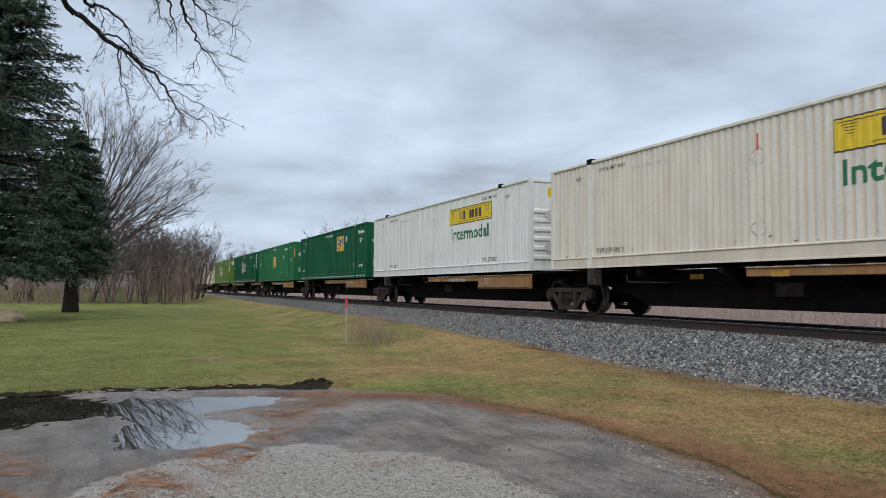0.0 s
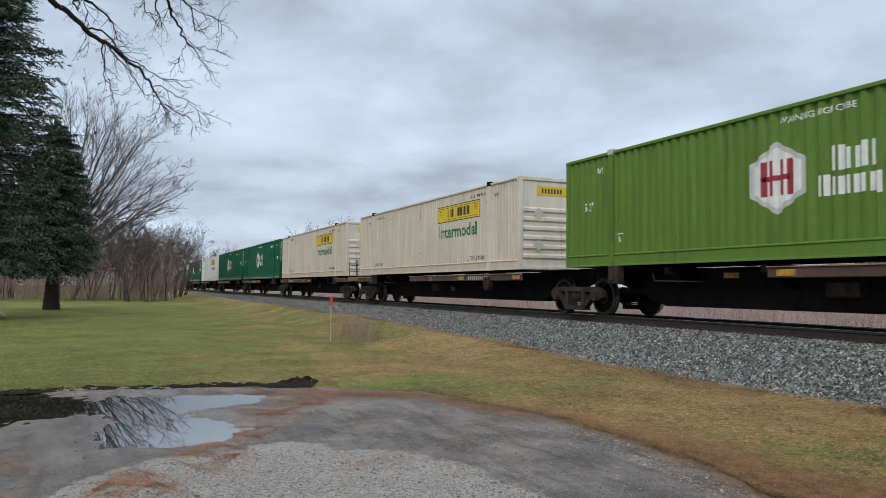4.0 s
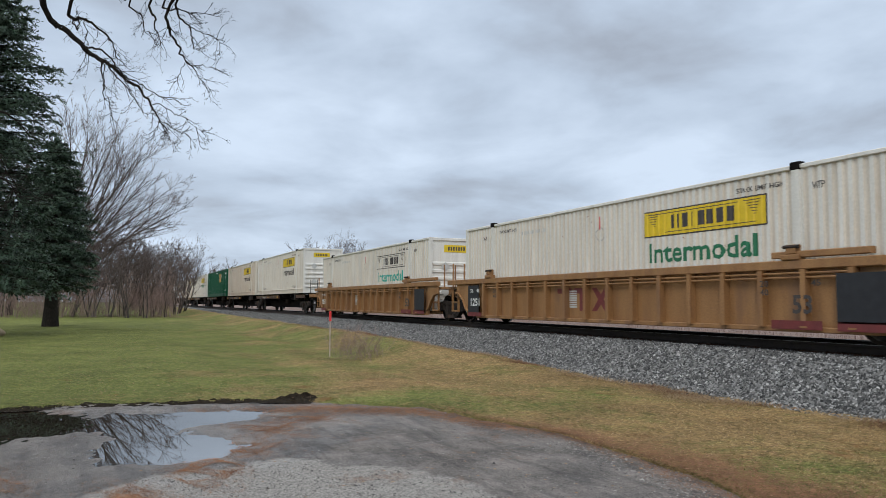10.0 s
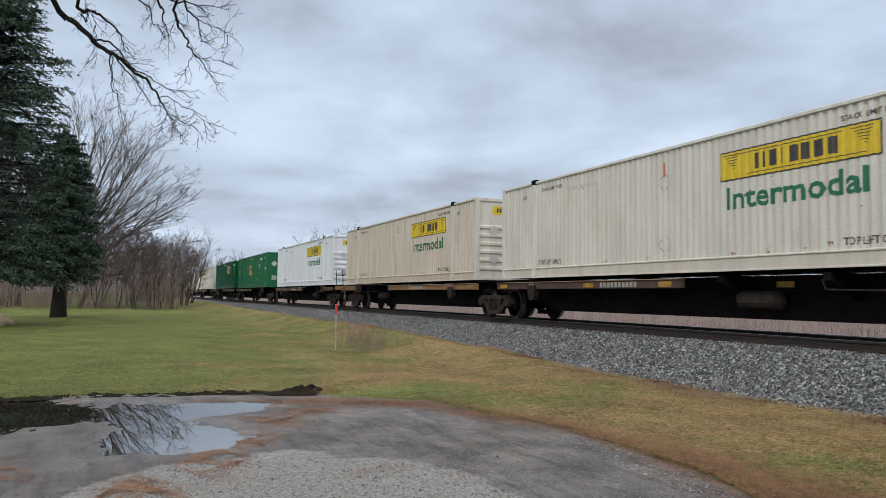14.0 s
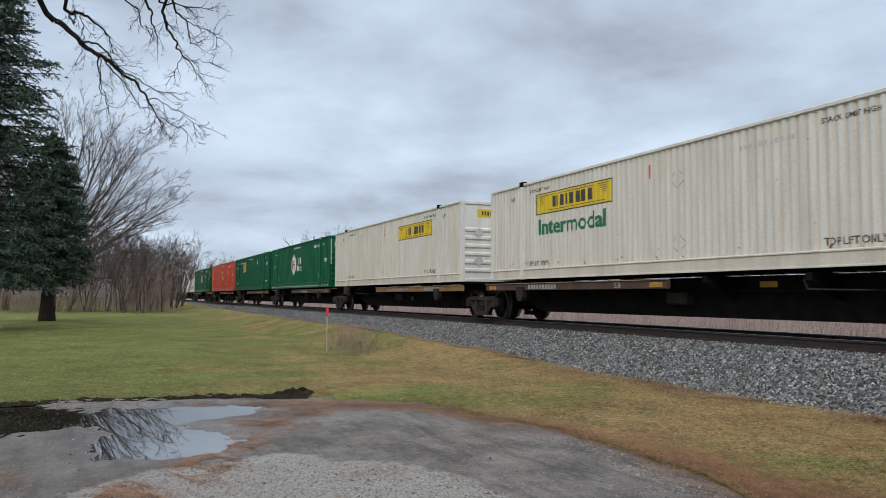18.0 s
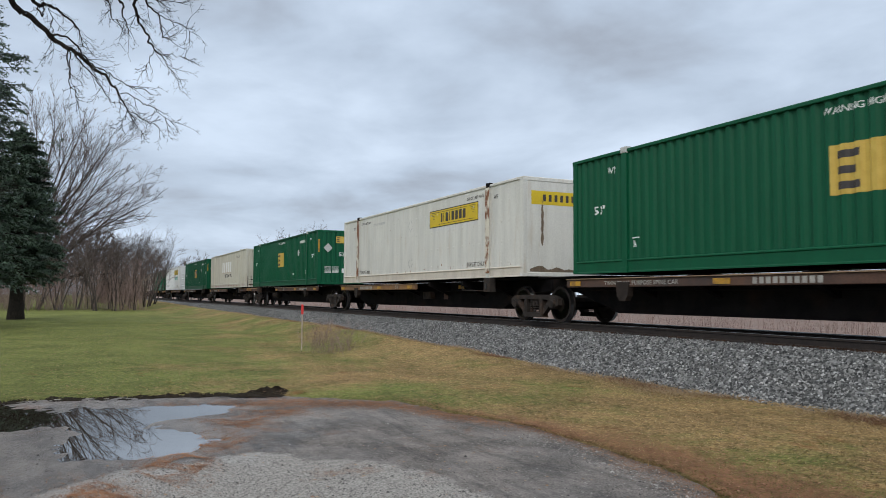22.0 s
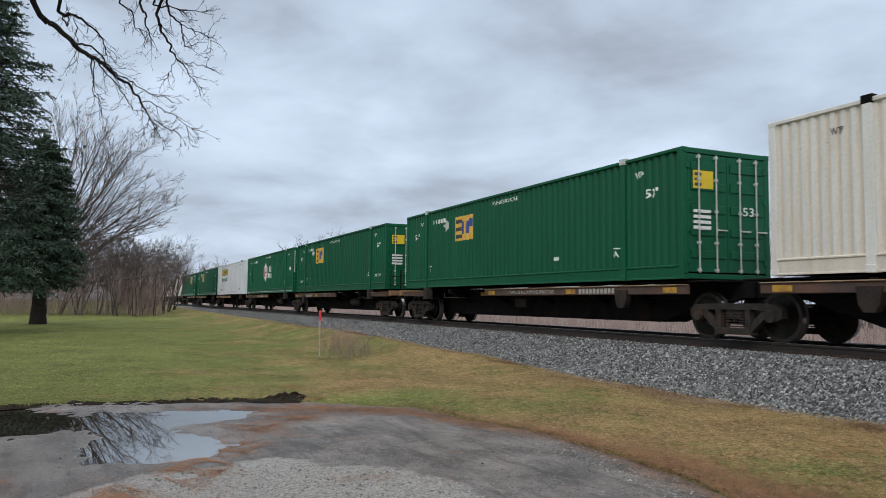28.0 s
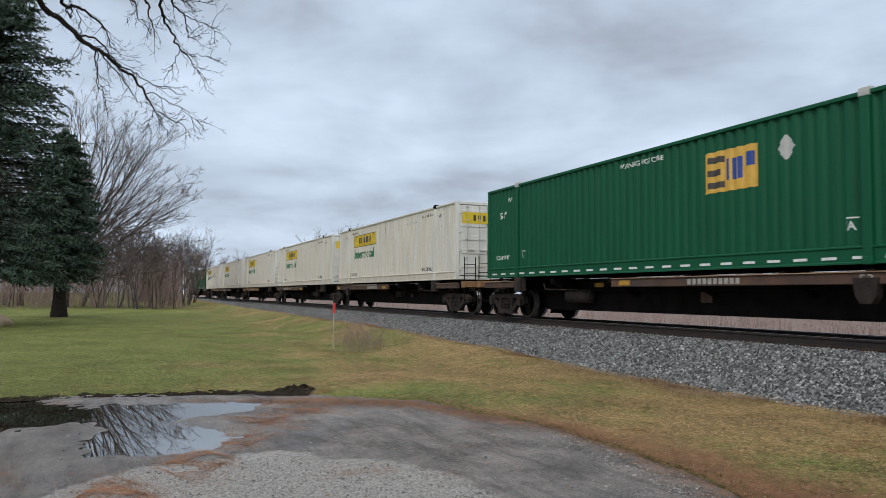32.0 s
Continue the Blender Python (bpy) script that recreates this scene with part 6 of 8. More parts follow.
def end_sheet(kind):
    """The leading end, at x = E2, facing +x."""
    def make():
        s = Shape()
        if kind == "wave":
            prof = profile(-HALF + 0.15, HALF - 0.15, 0.26, 0.036, 0.4)
            n = len(prof)
            vs = [(E2 - 0.012 - d, y, 0.12) for y, d in prof] + [(E2 - 0.012 - d, y, HIGH - 0.1) for y, d in prof]
            s.add(vs, [(i, i + 1, n + i + 1, n + i) for i in range(n - 1)])
        elif kind == "ribs":
            zs = [(0.12, 0.0), (0.28, 0.0)]
            for i in range(6):
                z = 0.32 + i * 0.29
                zs += [(z, 0.0), (z + 0.05, 0.05), (z + 0.13, 0.05), (z + 0.18, 0.0)]
            zs += [(2.1, 0.0), (HIGH - 0.1, 0.0)]
            n = len(zs)
            vs = [(E2 - 0.05 + d, -HALF + 0.15, z) for z, d in zs] + [(E2 - 0.05 + d, HALF - 0.15, z) for z, d in zs]
            s.add(vs, [(i, i + 1, n + i + 1, n + i) for i in range(n - 1)])
        else:
            s.box(E2 - 0.05, E2 - 0.02, -HALF + 0.15, HALF - 0.15, 0.12, HIGH - 0.1)
        return s
    return make


def door_leaf(sign):
    def make():
        y0, y1 = (-HALF + 0.16, -0.01) if sign < 0 else (0.01, HALF - 0.16)
        s = Shape().box(E2 - 0.035, E2 - 0.012, y0, y1, 0.16, HIGH - 0.14)
        for z in (0.45, 0.95, 1.45, 1.95, 2.4):
            s.box(E2 - 0.012, E2 + 0.012, y0 + 0.08, y1 - 0.08, z, z + 0.2, 0.015)
        for z in (0.4, 1.1, 1.8, 2.5):
            yy = y0 if sign < 0 else y1
            s.box(E2 - 0.02, E2 + 0.02, yy - 0.05, yy + 0.05, z - 0.06, z + 0.06, 0.01)
        return s
    return make


def lock_rod(y):
    def make():
        s = Shape().rod((E2 + 0.035, y, 0.14), (E2 + 0.035, y, HIGH - 0.14), 0.017)
        for z in (0.2, 0.8, 1.5, 2.2, 2.7):
            s.box(E2 - 0.012, E2 + 0.055, y - 0.035, y + 0.035, z - 0.03, z + 0.03, 0.008)
        s.box(E2 + 0.03, E2 + 0.06, y, y + 0.3, 1.08, 1.11)
        return s
    return make


def container(name, colour, style, end, label, high=False):
    """The box itself, without markings. Origin: middle of its floor."""
    c = thing(name, label, "container", "containers of the train")
    m = MATS[colour]
    tail = colour
    for sy, nm in ((-1, "side_panel"), (1, "side_panel")):
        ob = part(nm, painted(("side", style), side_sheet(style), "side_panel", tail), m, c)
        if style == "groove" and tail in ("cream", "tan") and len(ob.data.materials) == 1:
            # old white sides take a tanner colour in the groove recesses
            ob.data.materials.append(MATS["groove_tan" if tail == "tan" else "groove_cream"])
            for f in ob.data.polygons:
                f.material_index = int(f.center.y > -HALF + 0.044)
        if sy > 0:
            ob.matrix_basis = pose(0, 0, 0, 0, 0, 180)
        part("top_rail", painted("top_rail", top_rail, "top_rail", tail), m, c, at=pose(0, sy * (HALF - 0.045), HIGH - 0.08))
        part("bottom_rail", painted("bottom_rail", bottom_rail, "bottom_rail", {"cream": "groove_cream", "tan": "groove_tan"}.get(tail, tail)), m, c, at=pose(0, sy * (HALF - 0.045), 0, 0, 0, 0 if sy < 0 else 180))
        for sx in (-1, 1):
            part("corner_post", painted("corner_post", corner_post, "corner_post", tail), m, c, at=pose(sx * (E2 - 0.075), sy * (HALF - 0.075), 0))
            for z in (0.0, HIGH - 0.12):
                part("corner_casting", painted("casting", casting, "corner_casting", tail), m, c, at=pose(sx * (E2 - 0.085), sy * (HALF - 0.08), z))
            a = pose(sx * (E2 - 2.05), sy * (HALF - 0.005), 0, 0, 0, 0 if sy < 0 else 180)
            part("lift_post", painted("mid_post", mid_post, "lift_post", tail), m, c, at=a)
            part("lift_casting", painted("lift_casting", lift_casting, "lift_casting", "grey_ink" if style == "wave" else "steel_dark"), m, c, at=a)
            part("foot_casting", painted("foot_casting", foot_casting, "foot_casting", tail), m, c, at=a)
    for sx in (-1, 1):
        for z in (0.0, HIGH - 0.12):
            part("end_rail", painted("cross_rail", cross_rail, "end_rail", tail), m, c, at=pose(sx * (E2 - 0.05), 0, z))
    part("roof", painted("roof", roof_sheet, "roof", tail), m, c)
    part("floor", painted("floor", floor_sheet, "floor", "steel_dark"), m, c)
    part("rear_panel", painted(("end", "flat"), end_sheet("flat"), "end_panel", tail), m, c, at=pose(0, 0, 0, 0, 0, 180))
    if end == "doors":
        for sgn in (-1, 1):
            part("door", painted(("door", sgn), door_leaf(sgn), "door", tail), m, c)
        for y in (-0.85, -0.35, 0.35, 0.85):
            part("lock_rod", painted(("lock", y), lock_rod(y), "lock_rod", tail if colour == "orange" else "grey_ink"), m, c)
    else:
        part("end_panel", painted(("end", end), end_sheet(end), "end_panel", tail), m, c)
    return c


def at_rear(x):
    """From the trailing end to container coordinates."""
    return x - E2


def jb(name, colour, end="ribs", logo="right", ink="green_ink", outline=False, style="groove", text=True, label=""):
    c = container(name, colour, style, end, label)
    x = at_rear({"right": 11.55, "left": 4.65}[logo])
    key = ("jb", logo)
    if outline:
        put("logo_frame", key + ("frame",), lambda: rects([(x - 1.85, x + 1.85, 1.86, 1.89), (x - 1.85, x + 1.85, 2.44, 2.47),
            (x - 1.85, x - 1.82, 1.89, 2.44), (x + 1.82, x + 1.85, 1.89, 2.44)]), style, "dark_ink", c, "thin dark logo outline")
    else:
        put("logo_border", key + ("border",), lambda: rects([(x - 1.85, x + 1.85, 1.86, 2.47)]), style, "dark_ink", c, lift=0.005)
        put("logo_panel", key + ("panel",), lambda: rects([(x - 1.82, x + 1.82, 1.89, 2.44)]), style, "yellow", c, "yellow logo panel", lift=0.008)
    # lettering of the mark, as plain bars, and the scroll at each end
    put("logo_bars", key + ("bars",), lambda: rects([(x + a, x + a + w, 2.02, 2.33) for a, w in ((-.90, .12), (-.70, .05), (-.52, .18), (-.25, .05), (-.06, .20), (.22, .20), (.50, .20), (.78, .20))]
        + [(x - 1.55, x + 1.1, 2.375, 2.39), (x - 1.1, x + 1.55, 1.945, 1.96)]),
        style, "dark_ink", c, "dark bars across the panel", lift=0.011)
    put("scroll", key + ("scroll",), lambda: rects([(x + sx * 1.5 - 0.24 + 0.05 * k, x + sx * 1.5 + 0.2 - 0.03 * k, 2.38 - 0.055 * k, 2.395 - 0.055 * k)
        for sx in (-1, 1) for k in range(6)]), style, "dark_ink", c, lift=0.011)
    if text:
        put("service_word", key + ("word",), lambda: word("Intermodal", x - 0.05, 1.49, 3.25, 0.46), style, ink, c, "the word Intermodal in large letters")
    put("lift_mark", "toplift", lambda: word("TOP LIFT ONLY", at_rear(13.22), 0.45, 1.2, 0.14), style, "dark_ink", c)
    put("lift_mark", "toplift2", lambda: word("TOP LIFT ONLY", at_rear(2.9), 0.45, 1.2, 0.14), style, "dark_ink", c)
    put("stack_mark", "stack", lambda: word("STACK LIMIT HIGH", at_rear(13.2), 2.60, 1.15, 0.10), style, "dark_ink", c)
    put("stack_mark", "stack2", lambda: word("STACK LIMIT HIGH", at_rear(3.0), 2.60, 1.15, 0.10), style, "dark_ink", c)
    put("post_mark", "wtp", lambda: word("WTP", at_rear(14.55), 2.47, 0.25, 0.13), style, "dark_ink", c)
    put("post_mark", "wtp2", lambda: word("WTP", at_rear(1.45), 2.47, 0.25, 0.13), style, "dark_ink", c)
    cx = at_rear(4.6 if logo == "right" else 11.4)
    put("code_bars", ("jbcode", logo), lambda: bars(cx, 2.45, 1.4, 0.10, 11, 0.45), style, "grey_ink", c)
    dx = at_rear(7.95 if logo == "right" else 8.9)
    for z in (0.66, 2.1):
        put("placard_outline", ("jbdia", logo, z), lambda: torn_diamond(dx, z, 0.46, 0.50, logo + str(z)), style, "scuff", c, "torn grey outline of a placard")
    if end == "ribs":
        part("end_logo", flat_end(rects([(-0.64, 0.44, 2.33, 2.62)]), -0.042), MATS["yellow"], c, "yellow logo panel")
        part("end_logo_bars", flat_end(bars(-0.08, 2.475, 0.78, 0.15, 7, 0.4), -0.038), MATS["dark_ink"], c)
        for z in (0.75, 1.75):
            part("placard", flat_end(diamond(-0.6, z, 0.4, 0.4), 0.008), MATS["grey_ink"], c, "empty placard diamond")
    elif end == "doors":
        part("end_logo", flat_end(rects([(-1.05, 1.05, 2.08, 2.5)]), 0.016), MATS["yellow"], c, "yellow logo panel")
        part("end_logo_bars", flat_end(bars(0.1, 2.29, 1.4, 0.22, 7, 0.5), 0.019), MATS["dark_ink"], c)
    else:
        part("end_logo", flat_end(rects([(-1.0, 1.0, 2.1, 2.5)]), -0.016), MATS["yellow"], c, "yellow logo panel")
        part("end_logo_bars", flat_end(bars(0.1, 2.3, 1.4, 0.2, 7, 0.5), -0.013), MATS["dark_ink"], c)
    if colour in ("cream", "tan"):
        rust_runs(c, style, name)
    return c


def rust_runs(c, style, seed):
    rnd = random.Random(repr(seed) + str(len(scene.collection.objects)))
    items = []
    for k in range(26):
        low = k < 15
        x = rnd.uniform(-7.6, 7.6)
        z = 0.33 + rnd.random() ** 2 * 0.16 if low else rnd.uniform(0.5, 2.7)
        w = rnd.uniform(0.02, 0.055) if low else rnd.uniform(0.010, 0.026)
        for _ in range(3):
            u, v = x + rnd.uniform(-w, w), z + rnd.uniform(-w, w) * 0.8
            items.append((u, u + w * rnd.uniform(0.4, 1.0), v, v + w * rnd.uniform(0.3, 1.0)))
    part("rust_runs", wrapped(*rects(items), style, 0.004), MATS["rust"], c, "rust spots, thickest along the lower edge")
    if style == "groove":
        x = at_rear(7.95)
        put("inspection_strip", ("strip",), lambda: rects([(x - 0.03, x + 0.03, 2.22, 2.56)]), style, "faded_red", c, "short upright red strip")


def dashes(c, style, ink="white_ink"):
    me = painted("dash", lambda: Shape().box(0, 0.30, -0.005, 0.01, 0, 0.05), "reflective_dash", ink)
    for i in range(26):
        part("reflective_dash", me, MATS[ink], c, at=pose(-7.7 + i * 0.61, -HALF + 0.010, 0.085))


def arrows(c, style, ink):
    def mk(x, z):
        return lambda: (lambda a, b: (a[0] + b[0], a[1] + [tuple(i + len(a[0]) for i in f) for f in b[1]]))(
            word("IA", x, z, 0.17, 0.16), rects([(x - 0.12, x + 0.14, z + 0.12, z + 0.145)]))
    for x, z in ((2.35, 0.66), (13.75, 0.66)):
        put("arrow_mark", ("ia", x), mk(at_rear(x), z), style, ink, c)
    for x, z in ((1.55, 2.47), (14.65, 2.47)):
        put("post_mark", ("wtp", x), lambda: word("WTP", at_rear(x), z, 0.28, 0.16), style, ink, c)


def hub(name, colour, label, left_code=False):
    st = "wave"
    c = container(name, colour, st, "ribs", label)
    x = at_rear(7.2)
    put("badge_edge", "hexa", lambda: hexagon(x, 1.56, 1.30, 1.40), st, "grey_ink", c, "grey hexagon rim", lift=0.005)
    put("badge", "hexb", lambda: hexagon(x, 1.56, 1.10, 1.18), st, "white_ink", c, "white hexagon badge", lift=0.008)
    put("badge_bars", "hexc", lambda: rects([(x - .36, x - .25, 1.22, 1.9), (x - .18, x - .07, 1.22, 1.9), (x + .07, x + .18, 1.22, 1.9),
        (x + .25, x + .36, 1.22, 1.9), (x - .37, x + .37, 1.51, 1.61)]), st, "red_ink", c, "dark red bars", lift=0.011)
    put("name_bars", "hubname", lambda: (lambda a, b: (a[0] + b[0], a[1] + [tuple(i + len(a[0]) for i in f) for f in b[1]]))(
        blocks(at_rear(8.85), 1.75, 0.92, 0.44, 3), blocks(at_rear(8.83), 1.29, 1.46, 0.38, 5)), st, "white_ink", c, "two rows of plain white bars")
    put("height_warning", "warn", lambda: word("WARNING HIGH CUBE", at_rear(8.1), 2.63, 1.6, 0.12), st, "white_ink", c)
    cx = 3.3 if left_code else 13.28
    put("code_bars", ("hubcode", cx), lambda: bars(at_rear(cx), 2.46, 1.25, 0.16, 10, 0.45), st, "white_ink", c)
    put("length_mark", "l53a", lambda: word("53'", at_rear(15.2), 1.57, 0.42, 0.23), st, "white_ink", c)
    put("length_mark", "l53b", lambda: word("53'", at_rear(1.03), 1.57, 0.42, 0.23), st, "white_ink", c)
    arrows(c, st, "white_ink")
    if colour != "lime":
        dashes(c, st)
    part("end_badge", flat_end(hexagon(-0.78, 2.42, 0.42, 0.46), -0.042), MATS["white_ink"], c, "white hexagon badge")
    part("end_badge_bars", flat_end(rects([(-.90, -.84, 2.3, 2.54), (-.72, -.66, 2.3, 2.54), (-.84, -.72, 2.4, 2.44)]), -0.038), MATS["red_ink"], c, "dark red bars")
    part("end_name_bars", flat_end(blocks(-0.2, 2.40, 0.6, 0.18, 5), -0.042), MATS["white_ink"], c)
    part("end_length_mark", flat_end(word("53", 0.15, 1.30, 0.40, 0.20), 0.008), MATS["white_ink"], c)
    part("end_code_bars", flat_end(rects([(-1.22, -1.16, 1.3 + i * 0.13, 1.38 + i * 0.13) for i in range(11)]), 0.004), MATS["white_ink"], c)
    part("rating_plate", flat_end(rects([(0.05, 0.6, 0.62, 0.86)]), 0.004), MATS["white_ink"], c, "white rating plate")
    return c


def emp(name, colour, label, logo=10.85, end="wave", dash=False, faded=False, lift_words=True, dia=None, stripes=False):
    st = "wave"
    c = container(name, colour, st, end, label)
    x = at_rear(logo)
    drop = -0.43 if 6.5 < logo < 9 else 0.0
    if colour == "orange":
        put("fresh_patch", "patch", lambda: rects([(at_rear(6.25), at_rear(7.45), 1.0, 2.17), (at_rear(7.45), at_rear(10.1), 1.25, 2.12)]), st, "faded_red", c, "patch of fresher orange-red paint", lift=0.004)
    put("logo_panel", ("emp", logo), lambda: rects([(x - .74, x + .74, 1.60 + drop, 2.46 + drop)]), st, "dull_yellow" if faded else "gold", c, "square yellow logo panel", lift=0.006)
    put("logo_bars", ("empe", logo), lambda: moved(rects([(x - .62, x - .18, 2.22, 2.35), (x - .62, x - .25, 1.95, 2.08), (x - .62, x - .18, 1.69, 1.82)]), 0, drop),
        st, "dark_ink", c, "black bars on the panel", lift=0.009)
    if not faded:
        put("logo_shape", ("empm", logo), lambda: moved(rects([(x - .12, x - .01, 1.82, 2.26), (x + .05, x + .16, 1.82, 2.26), (x + .22, x + .33, 1.82, 2.26), (x + .40, x + .63, 2.04, 2.32)]), 0, drop), st, "blue_ink", c, "dark blue shapes on the panel", lift=0.009)
    put("height_warning", "warn", lambda: word("WARNING HIGH CUBE", at_rear(8.1), 2.63, 1.6, 0.12), st, "white_ink", c)
    right = logo > 6
    cx = 15.2 if logo > 9.5 else (13.0 if right else 3.1)
    put("code_bars", ("empcode", cx), lambda: bars(at_rear(cx), 2.45, 1.15, 0.15, 9, 0.45), st, "white_ink", c)
    for px_ in (1.05, 15.1):
        put("length_mark", ("e53", px_, drop), lambda: word("53'", at_rear(px_), 2.0 if not drop else 1.55, 0.40, 0.22), st, "white_ink", c)
    if lift_words:
        for px_ in (1.05, 15.05):
            put("lift_mark", ("etop", px_), lambda: word("TOP LIFT ONLY", at_rear(px_), 0.64, 0.9, 0.13), st, "white_ink", c)
    else:
        put("plate", ("eplate", 12), lambda: rects([(at_rear(11.0), at_rear(11.25), 0.62, 0.72)]), st, "white_ink", c, "small white plate")
    arrows(c, st, "white_ink")
    d = dia if dia is not None else (12.2 if right else 3.75)
    put("placard", ("ed", d, drop), lambda: diamond(at_rear(d), 2.24 if not drop else 1.85, 0.46, 0.48), st, "grey_ink", c, "empty placard diamond")
    if dash:
        dashes(c, st)
    if end == "wave":
        part("end_placard", flat_end(diamond(-0.72, 1.95, 0.5, 0.5), 0.004), MATS["grey_ink"], c, "empty placard diamond")
        part("end_logo", flat_end(rects([(-0.28, 0.26, 2.22, 2.58)]), 0.004), MATS["dull_yellow" if faded else "gold"], c, "yellow logo panel")
        part("end_logo_bars", flat_end(rects([(-.24, -.08, 2.27, 2.32), (-.24, -.08, 2.48, 2.53), (-.24, -.1, 2.37, 2.43)]), 0.008), MATS["dark_ink"], c)
        part("end_length_mark", flat_end(word("53'", 0.08, 1.62, 0.38, 0.22), 0.004), MATS["white_ink"], c)
        part("end_code_bars", flat_end(rects([(0.60, 0.70, 1.0 + i * 0.15, 1.1 + i * 0.15) for i in range(10)]), 0.004), MATS["white_ink"], c)
        part("rating_plate", flat_end(rects([(0.05, 0.5, 0.62, 0.86)]), 0.004), MATS["white_ink"], c, "white rating plate")
        part("data_bars", flat_end(rects([(-0.9 + j * 0.42, -0.9 + j * 0.42 + 0.36, 0.62 + i * 0.06, 0.65 + i * 0.06) for i in range(6) for j in range(2)]), 0.004), MATS["white_ink"], c)
    else:
        part("end_logo", flat_end(rects([(-1.0, -0.42, 2.0, 2.4)]), 0.016), MATS["yellow"], c, "yellow logo panel")
        part("end_logo_bars", flat_end(rects([(-.96, -.76, 2.05, 2.12), (-.96, -.78, 2.17, 2.23), (-.96, -.76, 2.28, 2.35)]), 0.019), MATS["dark_ink"], c)
        part("end_length_mark", flat_end(word("53", 0.62, 1.55, 0.34, 0.20), 0.016), MATS["white_ink"], c)
        part("data_bars", flat_end(rects([(-1.0, -0.5, 1.1 + i * 0.12, 1.17 + i * 0.12) for i in range(4)]), 0.016), MATS["white_ink"], c)
    if end == "doors" and 8.0 < logo < 8.3:
        sooty_end(c, E2, 0.0145, int(logo * 100))
    if stripes:
        s = Shape()
        for sy in (-1, 1):
            s.box(E2 - 0.004, E2 + 0.006, sy * (HALF - 0.075) - 0.04, sy * (HALF - 0.075) + 0.04, 1.7, 2.4)
        part("corner_reflector", s, MATS["reflector"], c, "yellow strips on both corner posts")
    return c


def swift(name, label):
    st = "wave"
    c = container(name, "swift", st, "wave", label)
    put("name_shadow", "swshade", lambda: bars(at_rear(8.22), 1.65, 4.4, 0.85, 5, 0.3), st, "grime", c, "tan shadow edge of the bars", lift=0.004)
    put("name_bars", "swname", lambda: bars(at_rear(8.1), 1.72, 4.4, 0.85, 5, 0.3), st, "white_ink", c, "large pale bars", lift=0.008)
    put("service_word", "swword", lambda: word("INTERMODAL", at_rear(8.8), 1.0, 3.0, 0.28), st, "dark_ink", c, "the word INTERMODAL in thin letters")
    put("code_bars", "swcode", lambda: bars(at_rear(13.0), 2.42, 1.3, 0.18, 10, 0.45), st, "dark_ink", c)
    me = painted("red_dash", lambda: Shape().box(0, 0.15, -0.005, 0.01, 0, 0.06).box(0.28, 0.43, -0.005, 0.01, 0, 0.06), "reflective_dash", "red_ink")
    for i in range(13):
        part("reflective_dash", me, MATS["red_ink"], c, at=pose(-7.6 + i * 1.2, -HALF + 0.010, 0.13))
    part("end_name_bars", flat_end(bars(-0.1, 2.45, 1.2, 0.24, 5, 0.25), 0.004), MATS["white_ink"], c)
    part("end_length_mark", flat_end(word("53ft", -0.1, 1.55, 0.55, 0.26), 0.004), MATS["white_ink"], c)
    part("end_code_bars", flat_end(rects([(0.72, 0.80, 0.7 + i * 0.16, 0.8 + i * 0.16) for i in range(11)]), 0.004), MATS["dark_ink"], c)
    rust_runs(c, st, name)
    sooty_end(c, E2, 0.003, 5)
    return c


def sooty_end(c, x0, lift, seed, foot=True):
    """Brown exhaust soot on a leading end: two ragged streaks and a dirty lower edge."""
    rnd = random.Random(seed)
    vs, fs = [], []
    for y, wide, lo, hi in ((-0.62, 0.10, 0.9, 2.25), (0.80, 0.15, 0.25, 2.2)) + (((0.0, 1.05, 0.14, 0.34),) if foot else ()):
        n = 14
        o = len(vs)
        for k in range(n + 1):
            f = k / n
            w = wide * (0.35 + 0.65 * math.sin(math.pi * min(0.97, f + 0.08)) ** 0.7 if wide < 1 else 1.0) * rnd.uniform(0.8, 1.15)
            z = lo + (hi - lo) * f
            if wide >= 1:
                y0 = -wide + 2 * wide * f
                vs += [(y0, lo), (y0, lo + (hi - lo) * rnd.uniform(0.3, 1.0))]
            else:
                vs += [(y - w / 2 + rnd.uniform(-.015, .015), z), (y + w / 2 + rnd.uniform(-.015, .015), z)]
        fs += [(o + 2 * k, o + 2 * k + 1, o + 2 * k + 3, o + 2 * k + 2) for k in range(n)]
    part("soot_stain", flat_end((vs, fs), lift, x0), MATS["soot"], c, "brown soot streaks on the end")


def rivets(c):
    s = Shape()
    for i in range(25):
        x = -E2 + 0.55 + i * 0.62 + 0.13 * math.sin(i * 2.3)
        for k in range(4):
            s.lathe([(-0.009, 0.026), (-0.004, 0.038), (0.0, 0.042)], 8)
            s.v[-24:] = [(a + x, b - HALF + 0.034, z + 0.45 + k * 0.62) for a, b, z in s.v[-24:]]
    part("rivet_plates", s, MATS["cream"], c, "round patches in rows over the panel joints")
    p = Shape()
    for sx in (-1, 1):
        p.box(sx * (E2 - 2.05) - 0.13, sx * (E2 - 2.05) + 0.13, -HALF - 0.042, -HALF - 0.034, 0.14, HIGH - 0.1)
    part("rusty_post_face", p, MATS["rusty_cream"], c, "heavily rusted lift post")
    sooty_end(c, E2 - 0.02, 0.004, 8)


